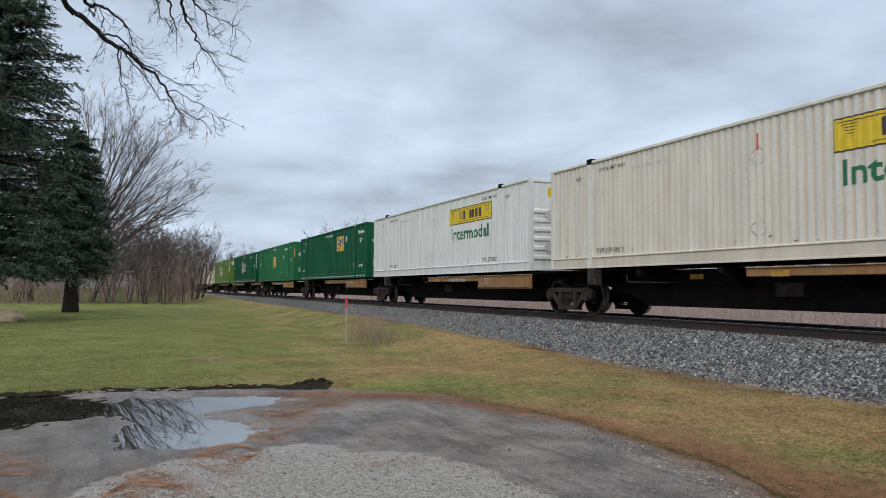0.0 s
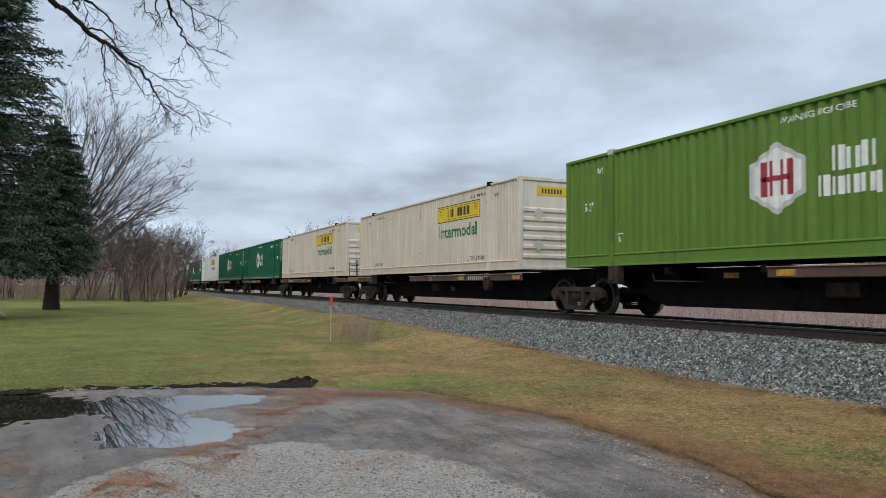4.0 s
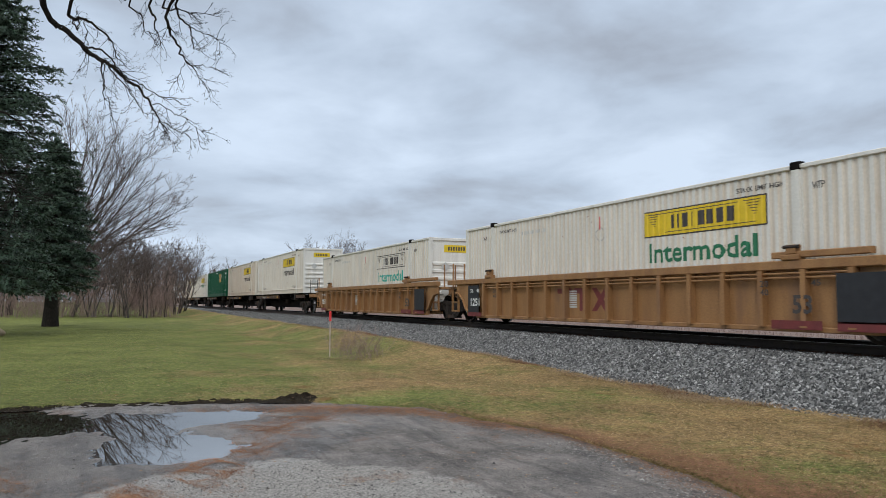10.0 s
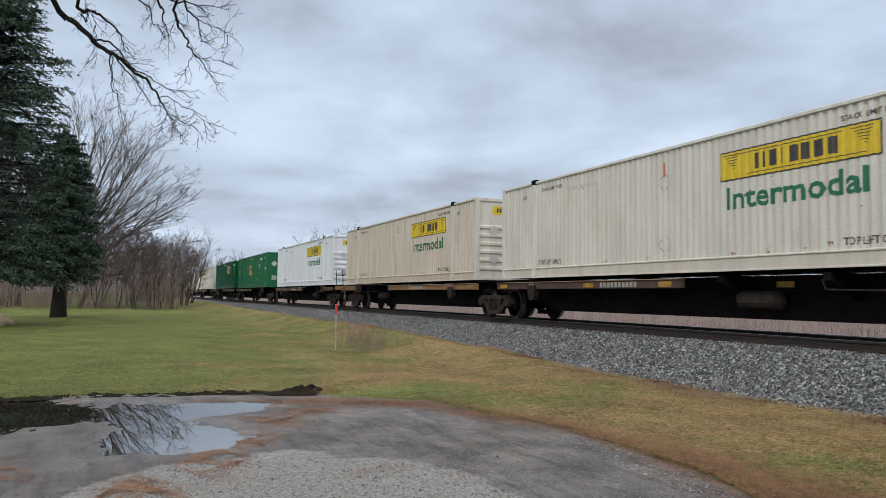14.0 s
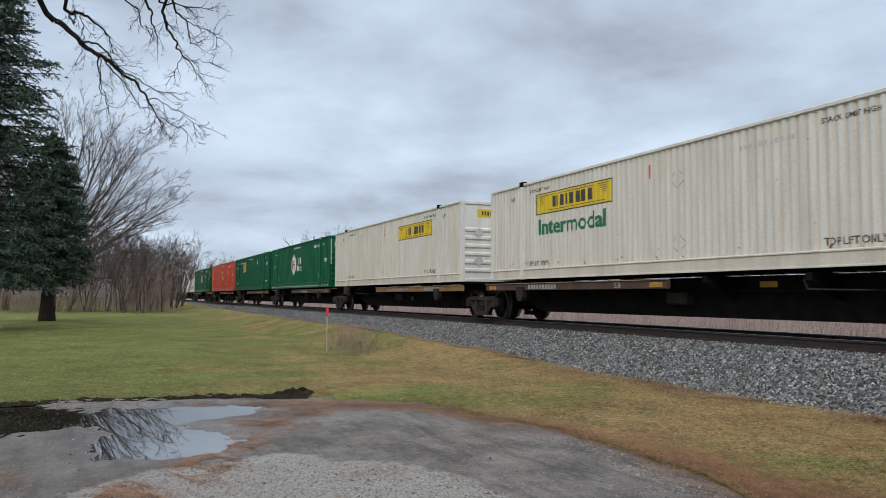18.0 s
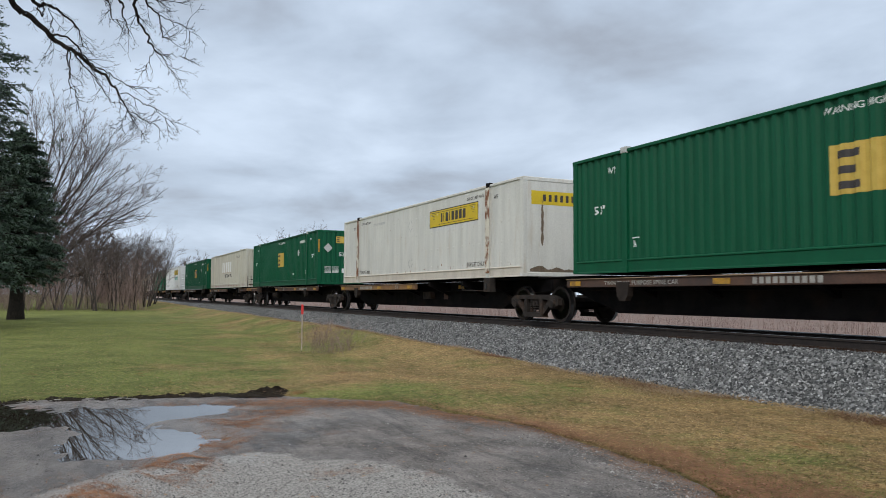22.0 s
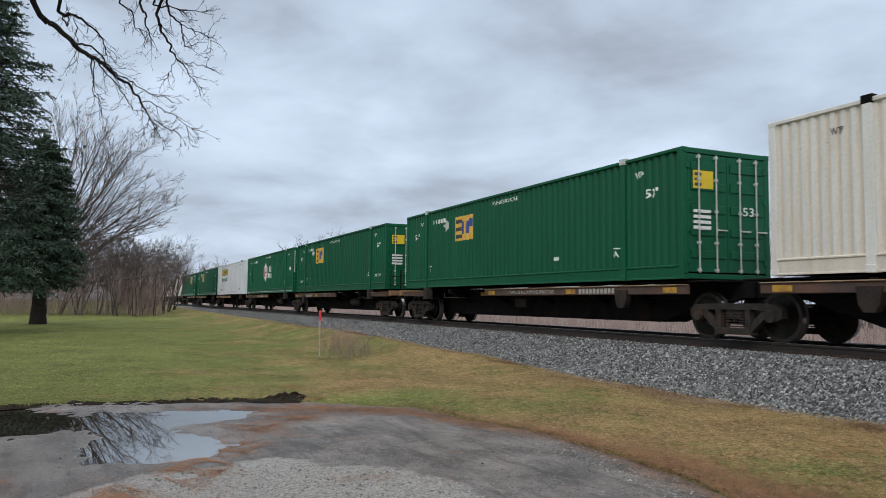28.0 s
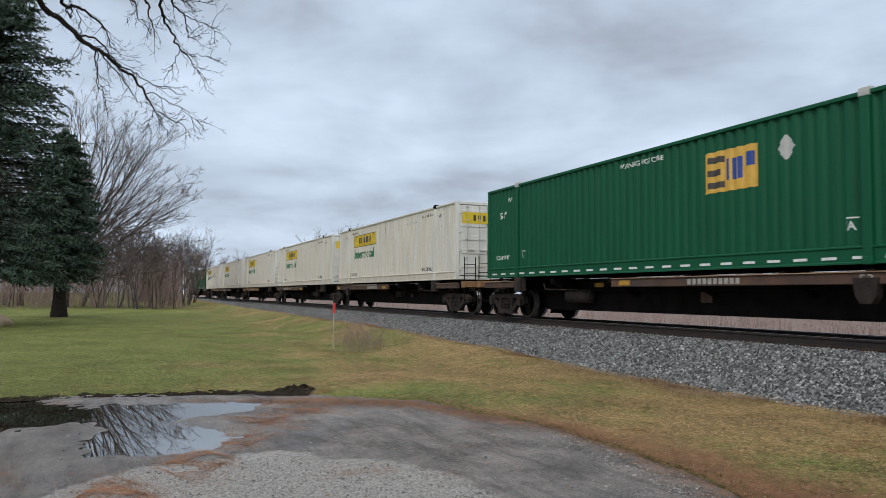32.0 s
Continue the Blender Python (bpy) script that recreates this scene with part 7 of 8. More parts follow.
# -- running gear --
def side_frame():
    """Cast truck side: a bar over two axle boxes, dropped to the spring nest, with two windows."""
    s = Shape()
    y0, y1 = -0.07, 0.07
    s.prism([(-1.12, .44), (-1.12, .60), (-.95, .68), (-.55, .70), (.55, .70), (.95, .68), (1.12, .60), (1.12, .44), (.98, .38), (.86, .52), (.6, .58), (-.6, .58), (-.86, .52), (-.98, .38)], "y", y0, y1)
    for sx in (-1, 1):
        s.prism([(sx * .86, .53), (sx * .70, .58), (sx * .36, .26), (sx * .40, .14)], "y", y0, y1)
        s.prism([(sx * .30, .60), (sx * .42, .60), (sx * .42, .2), (sx * .30, .2)], "y", y0 - .02, y1 + .02)
    s.prism([(-.44, .12), (.44, .12), (.40, .24), (-.40, .24)], "y", y0 - .05, y1 + .05)
    return s


def spring(x):
    def make():
        s = Shape()
        for i in range(6):
            z = 0.255 + i * 0.048
            s.rod((x, -0.0, z), (x, 0.0, z + 0.026), 0.062, 0.062, 10)
            s.v[-20:] = [(a, b, c) for a, b, c in s.v[-20:]]
        return s
    return make


def wheel_shape():
    return Shape().lathe([(-.065, .10), (-.065, .17), (-.02, .20), (-.02, .36), (-.06, .385), (-.06, .452), (.05, .46), (.07, .485), (.09, .48), (.09, .385), (.02, .36), (.02, .2), (.07, .17), (.07, .10)], 28)


def tread_shape():
    return Shape().lathe([(-.058, .4535), (.046, .4615), (.046, .455), (-.058, .447)], 28)


def bogie():
    b = thing("railway_truck", "dusty cast-steel two-axle truck on the rails", "train truck", "trucks of the train")
    for sy in (-1, 1):
        f = part("side_frame", shared("side_frame", side_frame, "side_frame"), MATS["bogie"], b, at=pose(0, sy * 1.0, 0))
        for x in (-.17, 0, .17):
            part("spring", shared(("spring", x), spring(x), "spring"), MATS["bogie"], b, at=pose(0, sy * 1.0, 0))
        for sx in (-1, 1):
            w = part("wheel", shared("wheel", wheel_shape, "wheel"), MATS["wheel"], b, at=pose(sx * .89, sy * .755, .457, 0, 0, 0 if sy < 0 else 180))
            part("tread", shared("tread", tread_shape, "tread"), MATS["tread"], w)
            part("axle_box", shared("axle_box", lambda: Shape().rod((0, -.13, 0), (0, .08, 0), .10, .12, 12).box(-.13, .13, -.08, .08, -.02, .14, .02), "axle_box"),
                 MATS["bogie"], b, at=pose(sx * .89, sy * 1.0, .457, 0, 0, 0 if sy < 0 else 180))
    for sx in (-1, 1):
        part("axle", shared("axle", lambda: Shape().rod((0, -.9, 0), (0, .9, 0), .075, .075, 12), "axle"), MATS["steel_dark"], b, at=pose(sx * .89, 0, .457))
        part("brake_beam", shared("brake_beam", lambda: Shape().box(-.05, .05, -.8, .8, -.05, .05, .015), "brake_beam"), MATS["steel_dark"], b, at=pose(sx * .38, 0, .36))
    part("bolster", shared("bolster", lambda: Shape().box(-.22, .22, -1.02, 1.02, .42, .66, .03), "bolster"), MATS["bogie"], b)
    part("centre_plate", shared("centre_plate", lambda: Shape().rod((0, 0, .66), (0, 0, .78), .3, .26, 16), "centre_plate"), MATS["steel_dark"], b)
    return b


def end_ladder():
    s = Shape()
    for y in (-.22, .22):
        s.rod((0, y, 0.35), (0, y, 2.0), .018, .018, 6)
    for i in range(5):
        s.rod((0, -.22, .45 + i * .32), (0, .22, .45 + i * .32), .014, .014, 6)
    return s


def hand_brake():
    s = Shape()
    k = 18
    for i in range(k):
        a, b = 2 * math.pi * i / k, 2 * math.pi * (i + 1) / k
        s.rod((0, .27 * math.cos(a), .27 * math.sin(a)), (0, .27 * math.cos(b), .27 * math.sin(b)), .018, .018, 5, False)
    for i in range(5):
        a = 2 * math.pi * i / 5
        s.rod((0, 0, 0), (0, .27 * math.cos(a), .27 * math.sin(a)), .013, .013, 5)
    s.box(-.16, 0, -.1, .1, -.14, .12, .02)
    s.box(-.12, -.05, -.06, .06, -1.0, -.14, .015)
    return s


def coupler():
    s = Shape().box(-.1, .55, -.1, .1, .72, .9, .03)
    s.prism([(.45, -.17), (.75, -.2), (.85, -.05), (.72, .02), (.78, .16), (.5, .2)], "z", .66, .96)
    return s


def spine_car(name, front, rear, front_end, rear_end, look_key, kind):
    """One platform of a spine car. x = 0 at the middle of its container; it reaches from rear to front (truck to truck)."""
    sill = MATS["ochre"] if kind == "deep" else MATS["sill_brown"] if look_key % 5 else MATS["sill_yellow"]
    lab = {0: "ochre and black spine car platform, weathered", 1: "rust-brown spine car platform with yellow patches", 2: "black and brown spine car platform, grimy"}[look_key % 3]
    c = thing(name, lab, "railway car", "platforms of the train")
    s = Shape()
    # fish-belly centre sill
    a, b = rear + 1.6, front - 1.6
    s.prism([(rear, .80), (rear, 1.12), (front, 1.12), (front, .80), (b + .4, .74), (b - 1.3, .22), (a + 1.3, .22), (a - .4, .74)], "y", -.42, .42)
    part("centre_sill", s, MATS["steel_dark"], c, "deep black fish-belly centre sill")
    top = Shape()
    for x0, x1 in ((rear + .3, rear + 3.0), (front - 3.0, front - .3)):
        top.box(x0, x1, -1.15, 1.15, 1.124, 1.16, 0.01)
    part("end_deck", top, MATS["steel_dark"], c)
    # the long side sill stands at the rear half of most platforms, at the front half of the last of a car
    flip = kind == "front"
    pieces = [((7.05, 16.3) if flip else (-0.2, 8.6), .96, 1.155)]
    if kind == "deep":
        pieces = [((7.7, 12.5), 1.0, 1.165), ((12.5, 16.2), .74, 1.17)]
    if front_end and not flip and kind != "deep":
        pieces.append(((13.95, 16.4), .97, 1.15))
    if rear_end and (flip or kind == "deep"):
        pieces.append(((-0.1, 2.0), .97, 1.15))
    for sy in (-1, 1):
        for (x0, x1), z0, z1 in pieces:
            x0, x1, z0, z1 = x0 - E2, x1 - E2, z0 + SILL, z1 + SILL
            r = part("side_sill", Shape().box(x0, x1, sy * 1.30 - .05, sy * 1.30 + .05, z0, z1, .012), sill, c)
            # the flange's tan is lighter than the sill so its lip reads as lit
            part("top_flange", Shape().box(x0, x1, sy * 1.30 - (.085 if sy < 0 else .02), sy * 1.30 + (.02 if sy < 0 else .085), z1, z1 + .022, .004), MATS["sill_tan"], r, "worn tan upper edge, lit highlight in its colour")
            if z1 - z0 > .3:
                part("bottom_flange", Shape().box(x0 + .05, x1 - .05, sy * 1.30 - .10, sy * 1.30 + .10, z0 + .06, z0 + .085, .004), MATS["sill_tan"], r)
        for x in ((14.2,) if kind == "rear" else (2.25,)):
            part("container_foot", shared("container_foot", lambda: Shape().box(-.19, .19, -.14, .10, .76, 1.185, .025), "container_foot"), MATS["bogie"], c, at=pose(x - E2, sy * 1.27, 0, 0, 0, 0 if sy < 0 else 180))
            # no opening here: a thin black plate stands for the shade inside a hole
            part("foot_hole", shared("foot_hole", lambda: Shape().box(-.05, .05, -.006, .006, -.09, .09, .03), "foot_hole"), MATS["hole_black"], c, "dark oval plate painted as a shaded hole", at=pose(x - E2, sy * 1.414, .93))
        for x in {"rear": (2.05,), "front": (14.1,), "deep": ()}[kind]:
            part("hanging_bracket", shared("hanging_bracket", lambda: Shape().prism([(-.24, .97), (.24, .97), (.19, .66), (.10, .54), (-.10, .54), (-.19, .66)], "y", -.10, .06), "hanging_bracket"), MATS["wheel"], c, at=pose(x - E2, sy * 1.29, 0, 0, 0, 0 if sy < 0 else 180))
    for x in (-E2 + 2.05, -4.0, -1.2, 1.6, 4.2, E2 - 2.05):
        part("cross_bearer", shared("cross_bearer", lambda: Shape().prism([(-1.26, .98), (-1.26, 1.12), (1.26, 1.12), (1.26, .98), (.42, .62), (-.42, .62)], "x", -.07, .07), "cross_bearer"),
             MATS["steel_dark"], c, at=pose(x, 0, 0))
    # patches, numbers and plates on the near sill
    rnd = random.Random(look_key * 7 + 3)
    base = {"rear": 0.0, "front": 7.3, "deep": 7.4}[kind]
    spots = {"rear": (.25, 4.9, 8.2), "front": (7.5, 12.0, 15.9), "deep": (8.6, 15.3)}[kind]
    for x in spots:
        if rnd.random() < .8:
            part("reflector", shared("reflector", lambda: Shape().box(-.22, .22, -.006, .006, -.06, .06), "reflector"), MATS["reflector"], c, "yellow reflective patch", at=pose(x - E2 + rnd.uniform(-.2, .2), -1.356, 1.055 + SILL))
    for x in (10.6, 13.4) if kind == "rear" else (1.2, 5.2):
        part("reflector", shared("reflector", lambda: Shape().box(-.22, .22, -.006, .006, -.06, .06), "reflector"), MATS["dull_yellow"], c, "faded yellow patch", at=pose(x - E2, -.428, .94))
    code = bpy.data.meshes.new("code")
    vs, fs = bars(base - E2 + rnd.uniform(5.8, 6.6) if look_key % 2 else base - E2 + 3.3, 1.056 + SILL, 1.55, .125, 10, .32)
    code.from_pydata([(x, -1.358, z) for x, z in vs], [], fs)
    part("code_bars", code, MATS["car_ink"], c)
    if look_key % 4 != 1:
        vs, fs = word("53", base - E2 + (2.0 if look_key % 2 else 6.8), 1.056 + SILL, .26, .14)
    else:
        vs, fs = word("TWIN 28 ALL PURPOSE SPINE CAR", base - E2 + 2.6, 1.056 + SILL, 2.5, .10)
    if kind == "deep":
        vs, fs = word("53'", 13.2 - E2, 1.0 + SILL, .42, .22)
    tx = bpy.data.meshes.new("car_text")
    tx.from_pydata([(x, -1.358, z) for x, z in vs], [], fs)
    part("length_mark", tx, MATS["car_ink"], c)
    if rnd.random() < .25:
        x = (10.2 if kind == "rear" else 4.6) - E2
        part("air_tank", Shape().rod((x - .5, -.66, .62), (x + .5, -.66, .62), .19, .19, 14).rod((x - .56, -.66, .62), (x - .5, -.66, .62), .08, .18, 14).rod((x + .5, -.66, .62), (x + .56, -.66, .62), .18, .08, 14), MATS["bogie"], c, "grimy air reservoir")
    else:
        part("valve_box", Shape().box(-.35, .35, -.62, -.42, .50, .80, .03), MATS["bogie"], c)
    hx = (3.6 if kind != "rear" else 12.2) - E2
    part("release_rod", Shape().rod((hx, -1.2, .82), (hx + 1.1, -1.2, .80), .016, .016, 6).rod((hx, -1.2, .82), (hx - .08, -1.2, 1.0), .016, .016, 6).rod((hx + 1.1, -1.2, .80), (hx + 1.2, -.5, .80), .016, .016, 6), MATS["bogie"], c)
    card = -.43
    if rnd.random() < .6:
        part("data_panel", Shape().box(9.2 - E2, 9.55 - E2, card - .006, card + .002, .5, .74), MATS["sill_brown"], c, "small faded data panel")
    part("brake_pipe", Shape().rod((rear + 2, -.62, .8), (front - 2, -.62, .8), .025, .025, 6), MATS["steel_dark"], c)
    for end, sx, x in ((front_end, 1, front), (rear_end, -1, rear)):
        if end:
            t = pose(x + sx * .2, 0, 0, 0, 0, 0 if sx > 0 else 180)
            part("coupler", shared("coupler", coupler, "coupler"), MATS["steel_dark"], c, at=t)
            part("end_beam", shared("end_beam", lambda: Shape().box(-.15, .15, -1.3, 1.3, .9, 1.12, .02), "end_beam"), MATS["sill_yellow"], c, at=t)
            part("ladder", shared("ladder", end_ladder, "ladder"), MATS["steel_dark"], c, at=t @ pose(.05, -1.05 * sx, 0))
            if sx > 0:
                w = part("hand_brake", shared("hand_brake", hand_brake, "hand_brake"), MATS["steel_dark"], c, "round hand brake wheel", at=t @ pose(.05, 0.25, 2.0))
    return c


def well_car(name, front, rear, front_end, rear_end, k):
    """One well of a three-unit stack car. x = 0 at the middle of its container."""
    c = thing(name, "ochre steel well car with ribbed sides, rusty", "railway car", "wells of the stack car")
    y0 = 1.40
    for sy in (-1, 1):
        s = Shape().prism([(-7.55, .16), (8.25, .16), (8.25, 1.25), (-7.55, 1.25)], "y", sy * (y0 - .06) - .02, sy * (y0 - .06) + .02)
        part("side_wall", s, MATS["ochre"], c)
        part("top_chord", Shape().box(rear + .5, front - .4, sy * y0 - .10, sy * y0 + .06, 1.25, 1.42, .015), MATS["ochre"], c)
        part("bottom_chord", Shape().box(-6.9, 8.2, sy * y0 - .06, sy * y0 + .05, .12, .22, .015), MATS["ochre"], c)
        part("guide_rail", Shape().box(5.6, front - .6, sy * y0 - .09, sy * y0 + .05, 1.46, 1.58, .015), MATS["ochre"], c)
        for sx, x0, x1 in ((-1, 7.55, min(-rear - .35, 8.55)), (1, 8.25, min(front - .35, 9.25))):
            arch = [(x0, .30), (x0 + .22, .42), (x0 + .42, .68), (x0 + .72, .90), (x1, .94), (x1, 1.25), (x0, 1.25)]
            part("arch_plate", Shape().prism([(sx * p, q) for p, q in arch], "y", sy * y0 - .03, sy * y0 + .02), MATS["ochre"], c, "plate arched over the truck")
            part("arch_lip", Shape().prism([(sx * p, q) for p, q in arch[:5]] + [(sx * p, q + .05) for p, q in arch[4::-1]], "y", sy * y0 - .09, sy * y0 - .03), MATS["ochre"], c)
        for x in (-5.95, 6.05):
            lock = part("lock_bracket", Shape().box(x - .20, x + .20, sy * y0 - .13, sy * y0 + .05, 1.42, 1.52, .015).box(x - .10, x + .12, sy * y0 - .12, sy * y0 + .03, 1.52, 1.70, .02), MATS["ochre"], c, "hinged container lock on the top chord")
            part("lock_pin", Shape().rod((x - .16, sy * (y0 + .10), 1.66), (x + .18, sy * (y0 + .10), 1.66), .035, .035, 8), MATS["bogie"], lock)
        for i in range(15):
            x = -6.3 + i * .97
            part("side_rib", shared("side_rib", lambda: Shape().prism([(-.055, -.13), (.055, -.13), (.03, .06), (-.03, .06)], "z", .2, 1.25).box(-.075, .075, -.14, .06, .20, .235), "side_rib"), MATS["ochre"], c,
                 at=pose(x, sy * y0, 0, 0, 0, 0 if sy < 0 else 180))
    for i in range(14):
        for z in (1.18, 1.10):
            part("tie_bar", shared("tie_bar", lambda: Shape().rod((-.43, 0, 0), (.43, 0, 0), .020, .020, 6), "tie_bar"), MATS["ochre"], c, at=pose(-5.82 + i * .97, -y0 - .075, z))
    part("well_floor", Shape().box(-7.0, 8.2, -1.35, 1.35, .17, .25), MATS["ochre"], c)
    for sx, x in ((1, front), (-1, rear)):
        s = Shape().box(min(x, x - sx * 2.2), max(x, x - sx * 2.2), -.45, .45, .8, 1.15, .03)
        part("end_sill", s, MATS["ochre"], c)
        part("end_platform", Shape().box(min(x, x - sx * 1.2), max(x, x - sx * 1.2), -1.3, 1.3, 1.12, 1.2, .01), MATS["ochre"], c)
        part("bulkhead", Shape().prism([(-1.38, .2), (1.38, .2), (1.38, 1.25), (-1.38, 1.25)], "x", x - sx * 1.95, x - sx * 1.9), MATS["ochre"], c)
        for y in (-1.2, -.75):
            part("grab_post", Shape().rod((x - sx * .35, y, 1.2), (x - sx * .35, y, 2.05), .03, .03, 8), MATS["ochre"], c)
        part("step", Shape().box(x - sx * .6 - .03, x - sx * .6 + .03, -1.36, -1.30, .3, 1.15).box(x - sx * 1.1 - .03, x - sx * 1.1 + .03, -1.36, -1.30, .3, 1.15)
             .box(min(x - sx * .6, x - sx * 1.1), max(x - sx * .6, x - sx * 1.1), -1.38, -1.28, .3, .35)
             .box(min(x - sx * .6, x - sx * 1.1), max(x - sx * .6, x - sx * 1.1), -1.38, -1.28, .62, .66), MATS["ochre"], c)
    panels = {0: [("dark_plate", "navy", -7.2, -6.3, .3, 1.2)], 1: [("dark_plate", "navy", 7.0, 8.0, .3, 1.15), ("dark_plate", "navy", -7.4, -6.6, .3, 1.2)], 2: [("dark_plate", "navy", 7.1, 8.1, .3, 1.15)]}[k]
    for nm, mt, x0, x1, z0, z1 in panels + [("maroon_plate", "maroon", 5.6, 6.7, .17, .33), ("maroon_plate", "maroon", 7.0, 8.1, .17, .33), ("maroon_plate", "maroon", -7.4, -6.4, .17, .30)] + ([("black_plate", "navy", 2.55, 4.3, .84, 1.06)] if k == 0 else []):
        part(nm, Shape().box(x0, x1, -y0 - .132, -y0 - .124, z0, z1), MATS[mt], c)
    for body, x, z, w, h, ink in (("53", 6.3, .62, .42, .34, "dark_ink"), ("20", 5.45, 1.0, .20, .12, "dark_ink"), ("40", 5.45, .84, .20, .12, "dark_ink"), ("20", -5.45, 1.0, .20, .12, "dark_ink"), ("40", -5.45, .84, .20, .12, "dark_ink"), ("45", 6.6, 1.0, .2, .11, "dark_ink"), ("53", -7.1, 1.02, .2, .12, "white_ink"), ("48", -6.65, 1.02, .2, .12, "white_ink"), ("1251", -6.85, .64, .66, .26, "white_ink")):
        vs, fs = word(body, x, z, w, h)
        me = bpy.data.meshes.new("well_text")
        me.from_pydata([(a, -y0 - .135, b) for a, b in vs], [], fs)
        part("number_mark", me, MATS[ink], c)
    if k == 0:
        me = bpy.data.meshes.new("code")
        vs, fs = bars(3.42, .95, 1.5, .15, 10, .35)
        me.from_pydata([(x, -y0 - .138, z) for x, z in vs], [], fs)
        part("code_bars", me, MATS["white_ink"], c)
    me = bpy.data.meshes.new("grate_panel")
    vs, fs = rects([(-1.2 + .03 * 0, -.85, .5 + .06 * i, .54 + .06 * i) for i in range(8)])
    me.from_pydata([(x - .2, -y0 + .034, z) for x, z in vs], [], fs)
    part("route_card", me, MATS["grey_ink"], c)
    if k == 1:
        # the builder's mark, as plain red shapes
        me = bpy.data.meshes.new("side_mark")
        vs, fs = rects([(-.1, .62, .88, 1.02), (.16, .36, .42, .88), (.72, 1.44, .88, 1.02), (.98, 1.18, .42, .88)])
        vs += [(1.54, 1.02), (1.76, 1.02), (2.34, .42), (2.10, .42), (2.10, 1.02), (2.34, 1.02), (1.76, .42), (1.54, .42)]
        fs += [(8 * 2, 17, 18, 19), (20, 21, 22, 23)]
        me.from_pydata([(x - 1.9, -y0 + .034, z) for x, z in vs], [], fs)
        part("side_mark", me, MATS["maroon"], c, "large faded red mark")
    for end, sx, x in ((front_end, 1, front), (rear_end, -1, rear)):
        if end:
            t = pose(x, 0, 0, 0, 0, 0 if sx > 0 else 180)
            part("coupler", shared("coupler", coupler, "coupler"), MATS["steel_dark"], c, at=t)
            part("hand_brake", shared("hand_brake", hand_brake, "hand_brake"), MATS["steel_dark"], c, "round hand brake wheel", at=t @ pose(-.2, 0.1, 2.0))
    return c


WHITE_OLD = "off-white corrugated container with yellow logo panel, rust-stained"
WHITE_NEW = "clean white corrugated container with yellow logo panel"
GREEN_HEX = "dark green corrugated container with white hexagon badge"
GREEN_SQ = "dark green corrugated container with square yellow logo"
# trailing end of each box at the start, and what it is
BOXES = [
    (-1.9, "jb", dict(colour="cream")),
    (-19.46, "jb", dict(colour="cream")),
    (-36.86, "jb", dict(colour="white")),
    (-54.39, "emp", dict(dash=True)),
    (-73.0, "emp", dict(colour="pale_green", logo=8.05, faded=True, lift_words=False, stripes=True)),
    (-91.15, "hub", {}),
    (-111.83, "hub", dict(colour="lime")),
    (-130.6, "jb", dict(colour="tan")),
    (-149.2, "jb", dict(colour="tan")),
    (-166.36, "hub", {}),
    (-183.6, "hub", {}),
    (-200.9, "jb", dict(colour="white")),
    (-219.3, "hub", {}),
    (-240.29, "hub", dict(well=0)),
    (-259.87, "jb", dict(colour="cream", well=1)),
    (-279.36, "jb", dict(colour="cream", well=2, outline=True, ink="teal_ink")),
    (-300.31, "jb", dict(colour="cream", ink="dark_ink")),
    (-317.67, "jb", dict(colour="tan", ink="dark_ink")),
    (-335.07, "emp", dict()),
    (-352.45, "jb", dict(colour="cream")),
    (-370.54, "jb", dict(colour="tan")),
    (-389.74, "jb", dict(colour="bright")),
    (-410.28, "emp", dict(colour="pale_green", logo=7.45, lift_words=False)),
    (-428.76, "emp", dict()),
    (-447.65, "jb", dict(colour="cream", logo="left", end="doors")),
    (-466.03, "jb", dict(colour="cream", text=False)),
    (-483.37, "hub", {}),
    (-500.62, "emp", dict(logo=4.87, end="doors", dia=11.2)),
    (-517.94, "emp", dict(colour="orange", logo=8.25, end="doors", lift_words=False)),
    (-536.84, "emp", dict(logo=8.15, faded=True, lift_words=False, stripes=True)),
    (-555.43, "jb", dict(colour="cream", style="plate", end="flat", text=False)),
    (-575.99, "emp", dict(logo=8.05, faded=True, lift_words=False, stripes=True)),
    (-594.87, "swift", {}),
    (-613.56, "emp", dict(logo=8.2, lift_words=False, stripes=True)),
    (-634.37, "jb", dict(colour="white", ink="teal_ink")),
    (-652.99, "emp", dict(logo=8.05, end="doors", dia=3.7, lift_words=False)),
    (-673.76, "jb", dict(colour="cream", logo="left", end="doors")),
    (-692.26, "emp", dict(logo=5.25, dia=3.78, end="doors", lift_words=False)),
    (-710.9, "emp", dict(logo=5.1, dia=3.7, end="doors")),
    (-728.18, "hub", dict(left_code=True)),
    (-745.43, "jb", dict(colour="bright", logo="left", style="plate", end="ribs")),
    (-762.65, "emp", dict(logo=5.1, dia=3.7, end="doors", dash=True)),
    (-781.13, "emp", dict(logo=11.0, dia=12.42, dash=True)),
    (-799.89, "jb", dict(colour="cream", logo="left", end="doors")),
    (-817.64, "jb", dict(colour="cream", logo="left", end="doors")),
    (-835.3, "jb", dict(colour="cream", logo="left", end="ribs")),
    (-853.3, "jb", dict(colour="cream", logo="left", end="doors")),
    (-870.91, "jb", dict(colour="cream", logo="left", end="ribs")),
    (-888.4, "emp", dict()),
    (-906.0, "hub", {}),
]
# cars couple behind these boxes; elsewhere neighbours share a truck
COUPLED = {4, 7, 12, 15, 20, 23, 28, 31, 34, 37, 42, 47}
MOVING = []


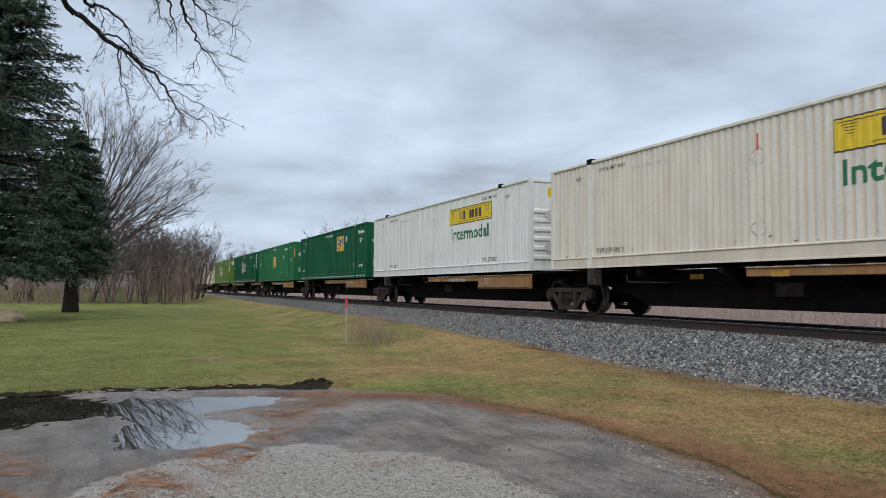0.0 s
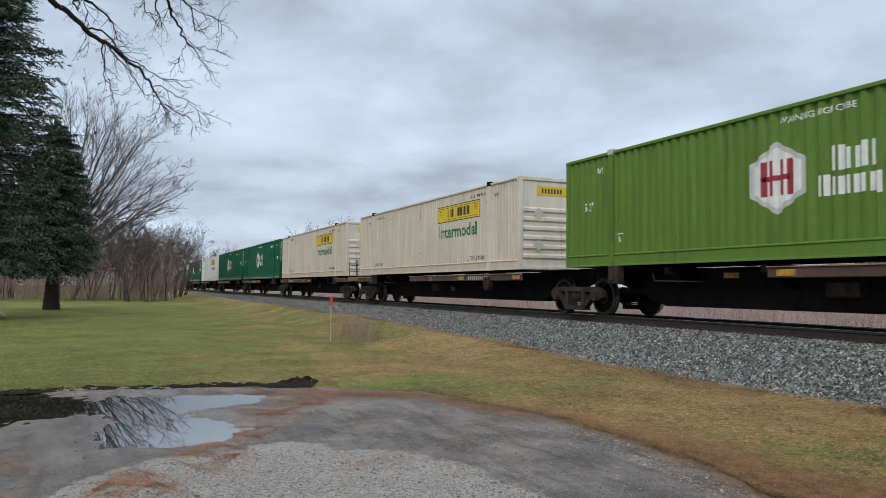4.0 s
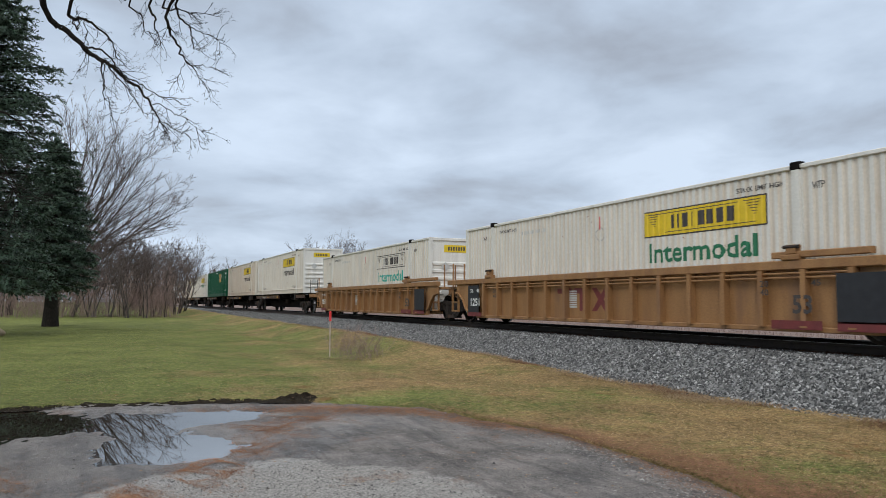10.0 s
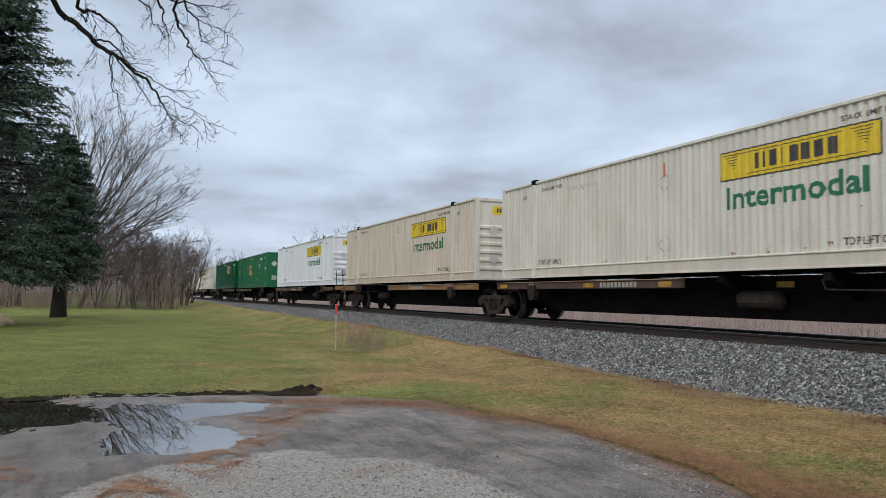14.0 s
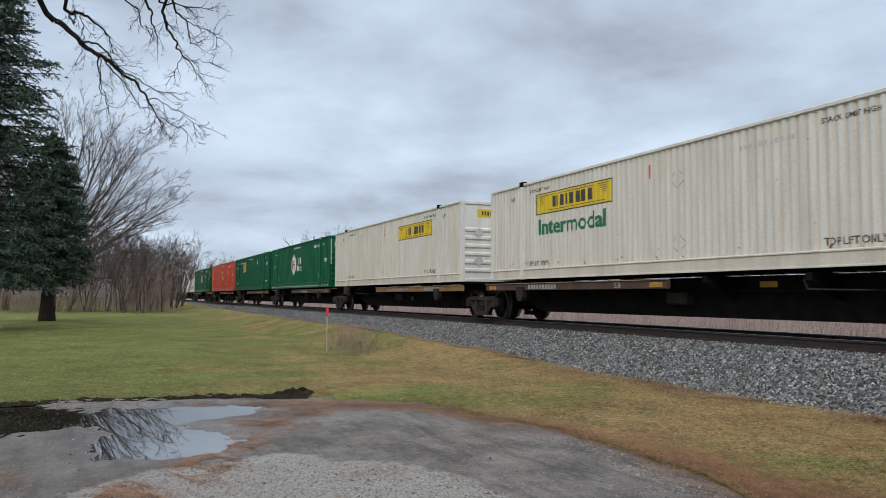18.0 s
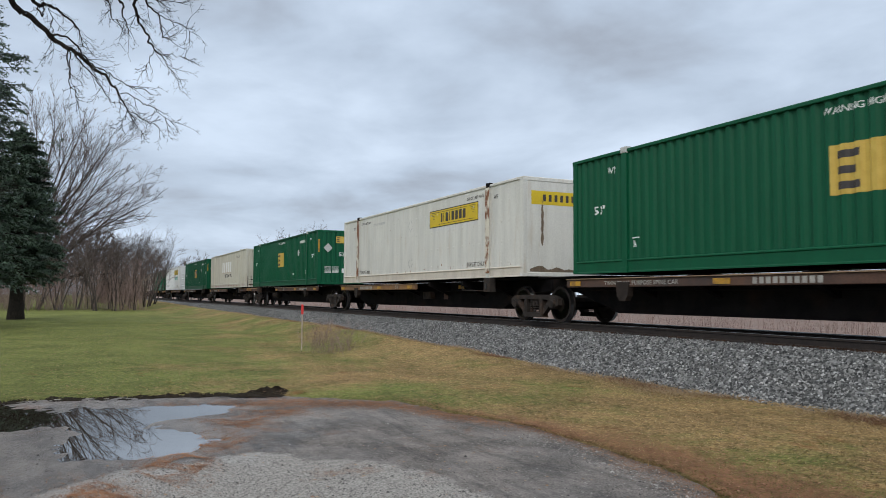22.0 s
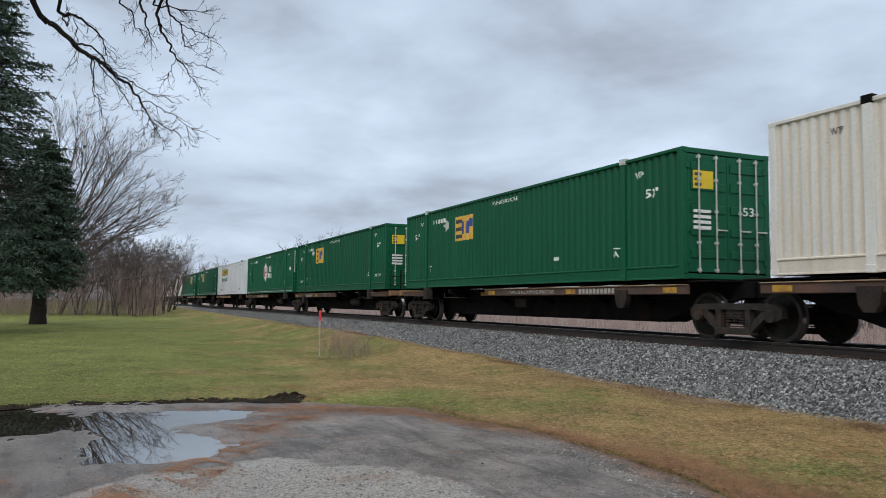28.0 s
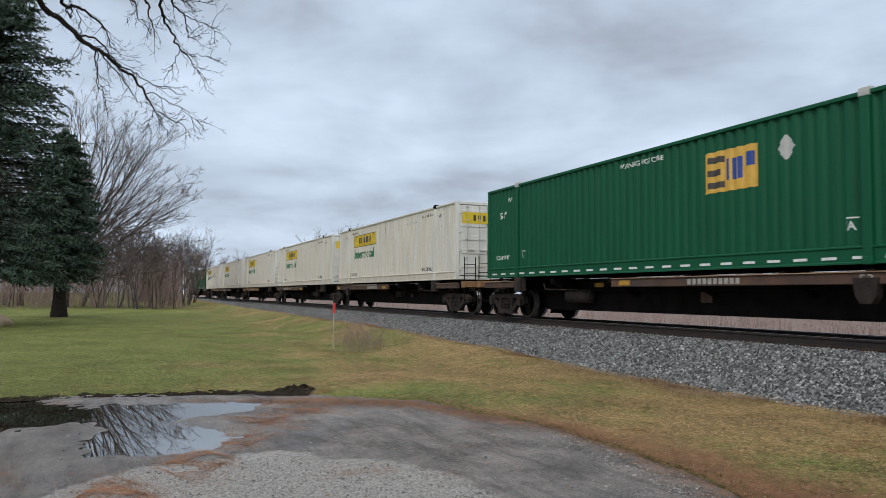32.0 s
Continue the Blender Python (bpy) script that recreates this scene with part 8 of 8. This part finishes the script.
def layout(i):
    """Which half of a platform carries the long side sill."""
    return "deep" if i < 5 else "front" if i in COUPLED or i in (6, 25, 26, 27) else "rear"


def build_train():
    fronts = []
    for i, (rear, kind, opt) in enumerate(BOXES):
        o = dict(opt)
        well = o.pop("well", None)
        if kind == "jb":
            lab = WHITE_NEW if o["colour"] in ("white", "bright") else WHITE_OLD
            if o.get("style") == "plate" and o["colour"] == "cream":
                lab = "off-white riveted plate container with rusted lift post"
            if o.get("outline"):
                lab = "off-white corrugated container with outlined logo and teal lettering"
            c = jb("container", label=lab, **o)
            if lab.startswith("off-white riveted"):
                rivets(c)
        elif kind == "hub":
            col = o.pop("colour", "hub_green")
            c = hub("container", col, "lime green corrugated container with white hexagon badge" if col == "lime" else GREEN_HEX, **o)
        elif kind == "emp":
            col = o.pop("colour", "emp_green")
            lab = {"orange": "orange corrugated container with yellow logo, doors in front", "pale_green": "faded green corrugated container with square logo"}.get(col, GREEN_SQ)
            c = emp("container", col, lab, **o)
        else:
            c = swift("container", "ivory corrugated container with grey lettering, stained end")
        MOVING.append((c, rear + E2, FLOOR if well is None else WELL_FLOOR))
    n = len(BOXES)
    trucks = []
    joints = {}
    for i in range(-1, n):
        if i == -1:
            trucks.append(BOXES[0][0] + LONG - 1.0)
        elif i == n - 1:
            trucks.append(BOXES[i][0] + 1.1)
        elif i in COUPLED:
            trucks += [BOXES[i][0] + (1.85 if i < 5 else 0.9), BOXES[i + 1][0] + LONG - 0.55]
        else:
            gap = BOXES[i][0] - BOXES[i + 1][0] - LONG
            pair = layout(i) + layout(i + 1)
            x = BOXES[i][0] - gap / 2
            if i in (0, 1, 2, 3):
                x = BOXES[i][0] + 0.55
            elif "well" in BOXES[i][2] and gap < 1.4:
                x = BOXES[i][0] - 0.95
            elif pair == "rearrear":
                x = BOXES[i + 1][0] + LONG + 0.2
            elif pair == "frontfront":
                x = BOXES[i][0] + 0.1
            elif gap < 1.4:
                x = BOXES[i][0] - 0.95
            joints[i] = x
            trucks.append(x)
    b0 = bogie()
    b0.scale = (1.08, 1.0, 1.08)
    for k, x in enumerate(trucks):
        b = b0 if k == 0 else copy_thing(b0, pose(0, 0, 0))
        MOVING.append((b, x, RAIL))
    for i, (rear, kind, opt) in enumerate(BOXES):
        mid = rear + E2
        fe, re = (i == 0 or i - 1 in COUPLED), (i == n - 1 or i in COUPLED)
        f = joints[i - 1] - 0.05 if not fe else rear + LONG + (0.55 if i == 0 else (BOXES[i - 1][0] - rear - LONG) / 2 - 0.85)
        r = joints[i] + 0.05 if not re else rear - (0.55 if i == n - 1 else (rear - BOXES[i + 1][0] - LONG) / 2 - 0.85)
        if "well" in opt:
            c = well_car("well_car", f - mid, r - mid, fe, re, opt["well"])
        else:
            c = spine_car("spine_car", f - mid, r - mid, fe, re, i, layout(i))
        MOVING.append((c, mid, 0.0))


build_train()


def travelled(t):
    """How far the train has run at t seconds."""
    return 23.430 * t + 0.016287 * t * t - 0.00025046 * t ** 3


def motions():
    times = [i * 2.0 for i in range(17)]
    for ob, x, z in MOVING:
        walk(ob, [(t, pose(x + travelled(t), MID, z)) for t in times])


motions()
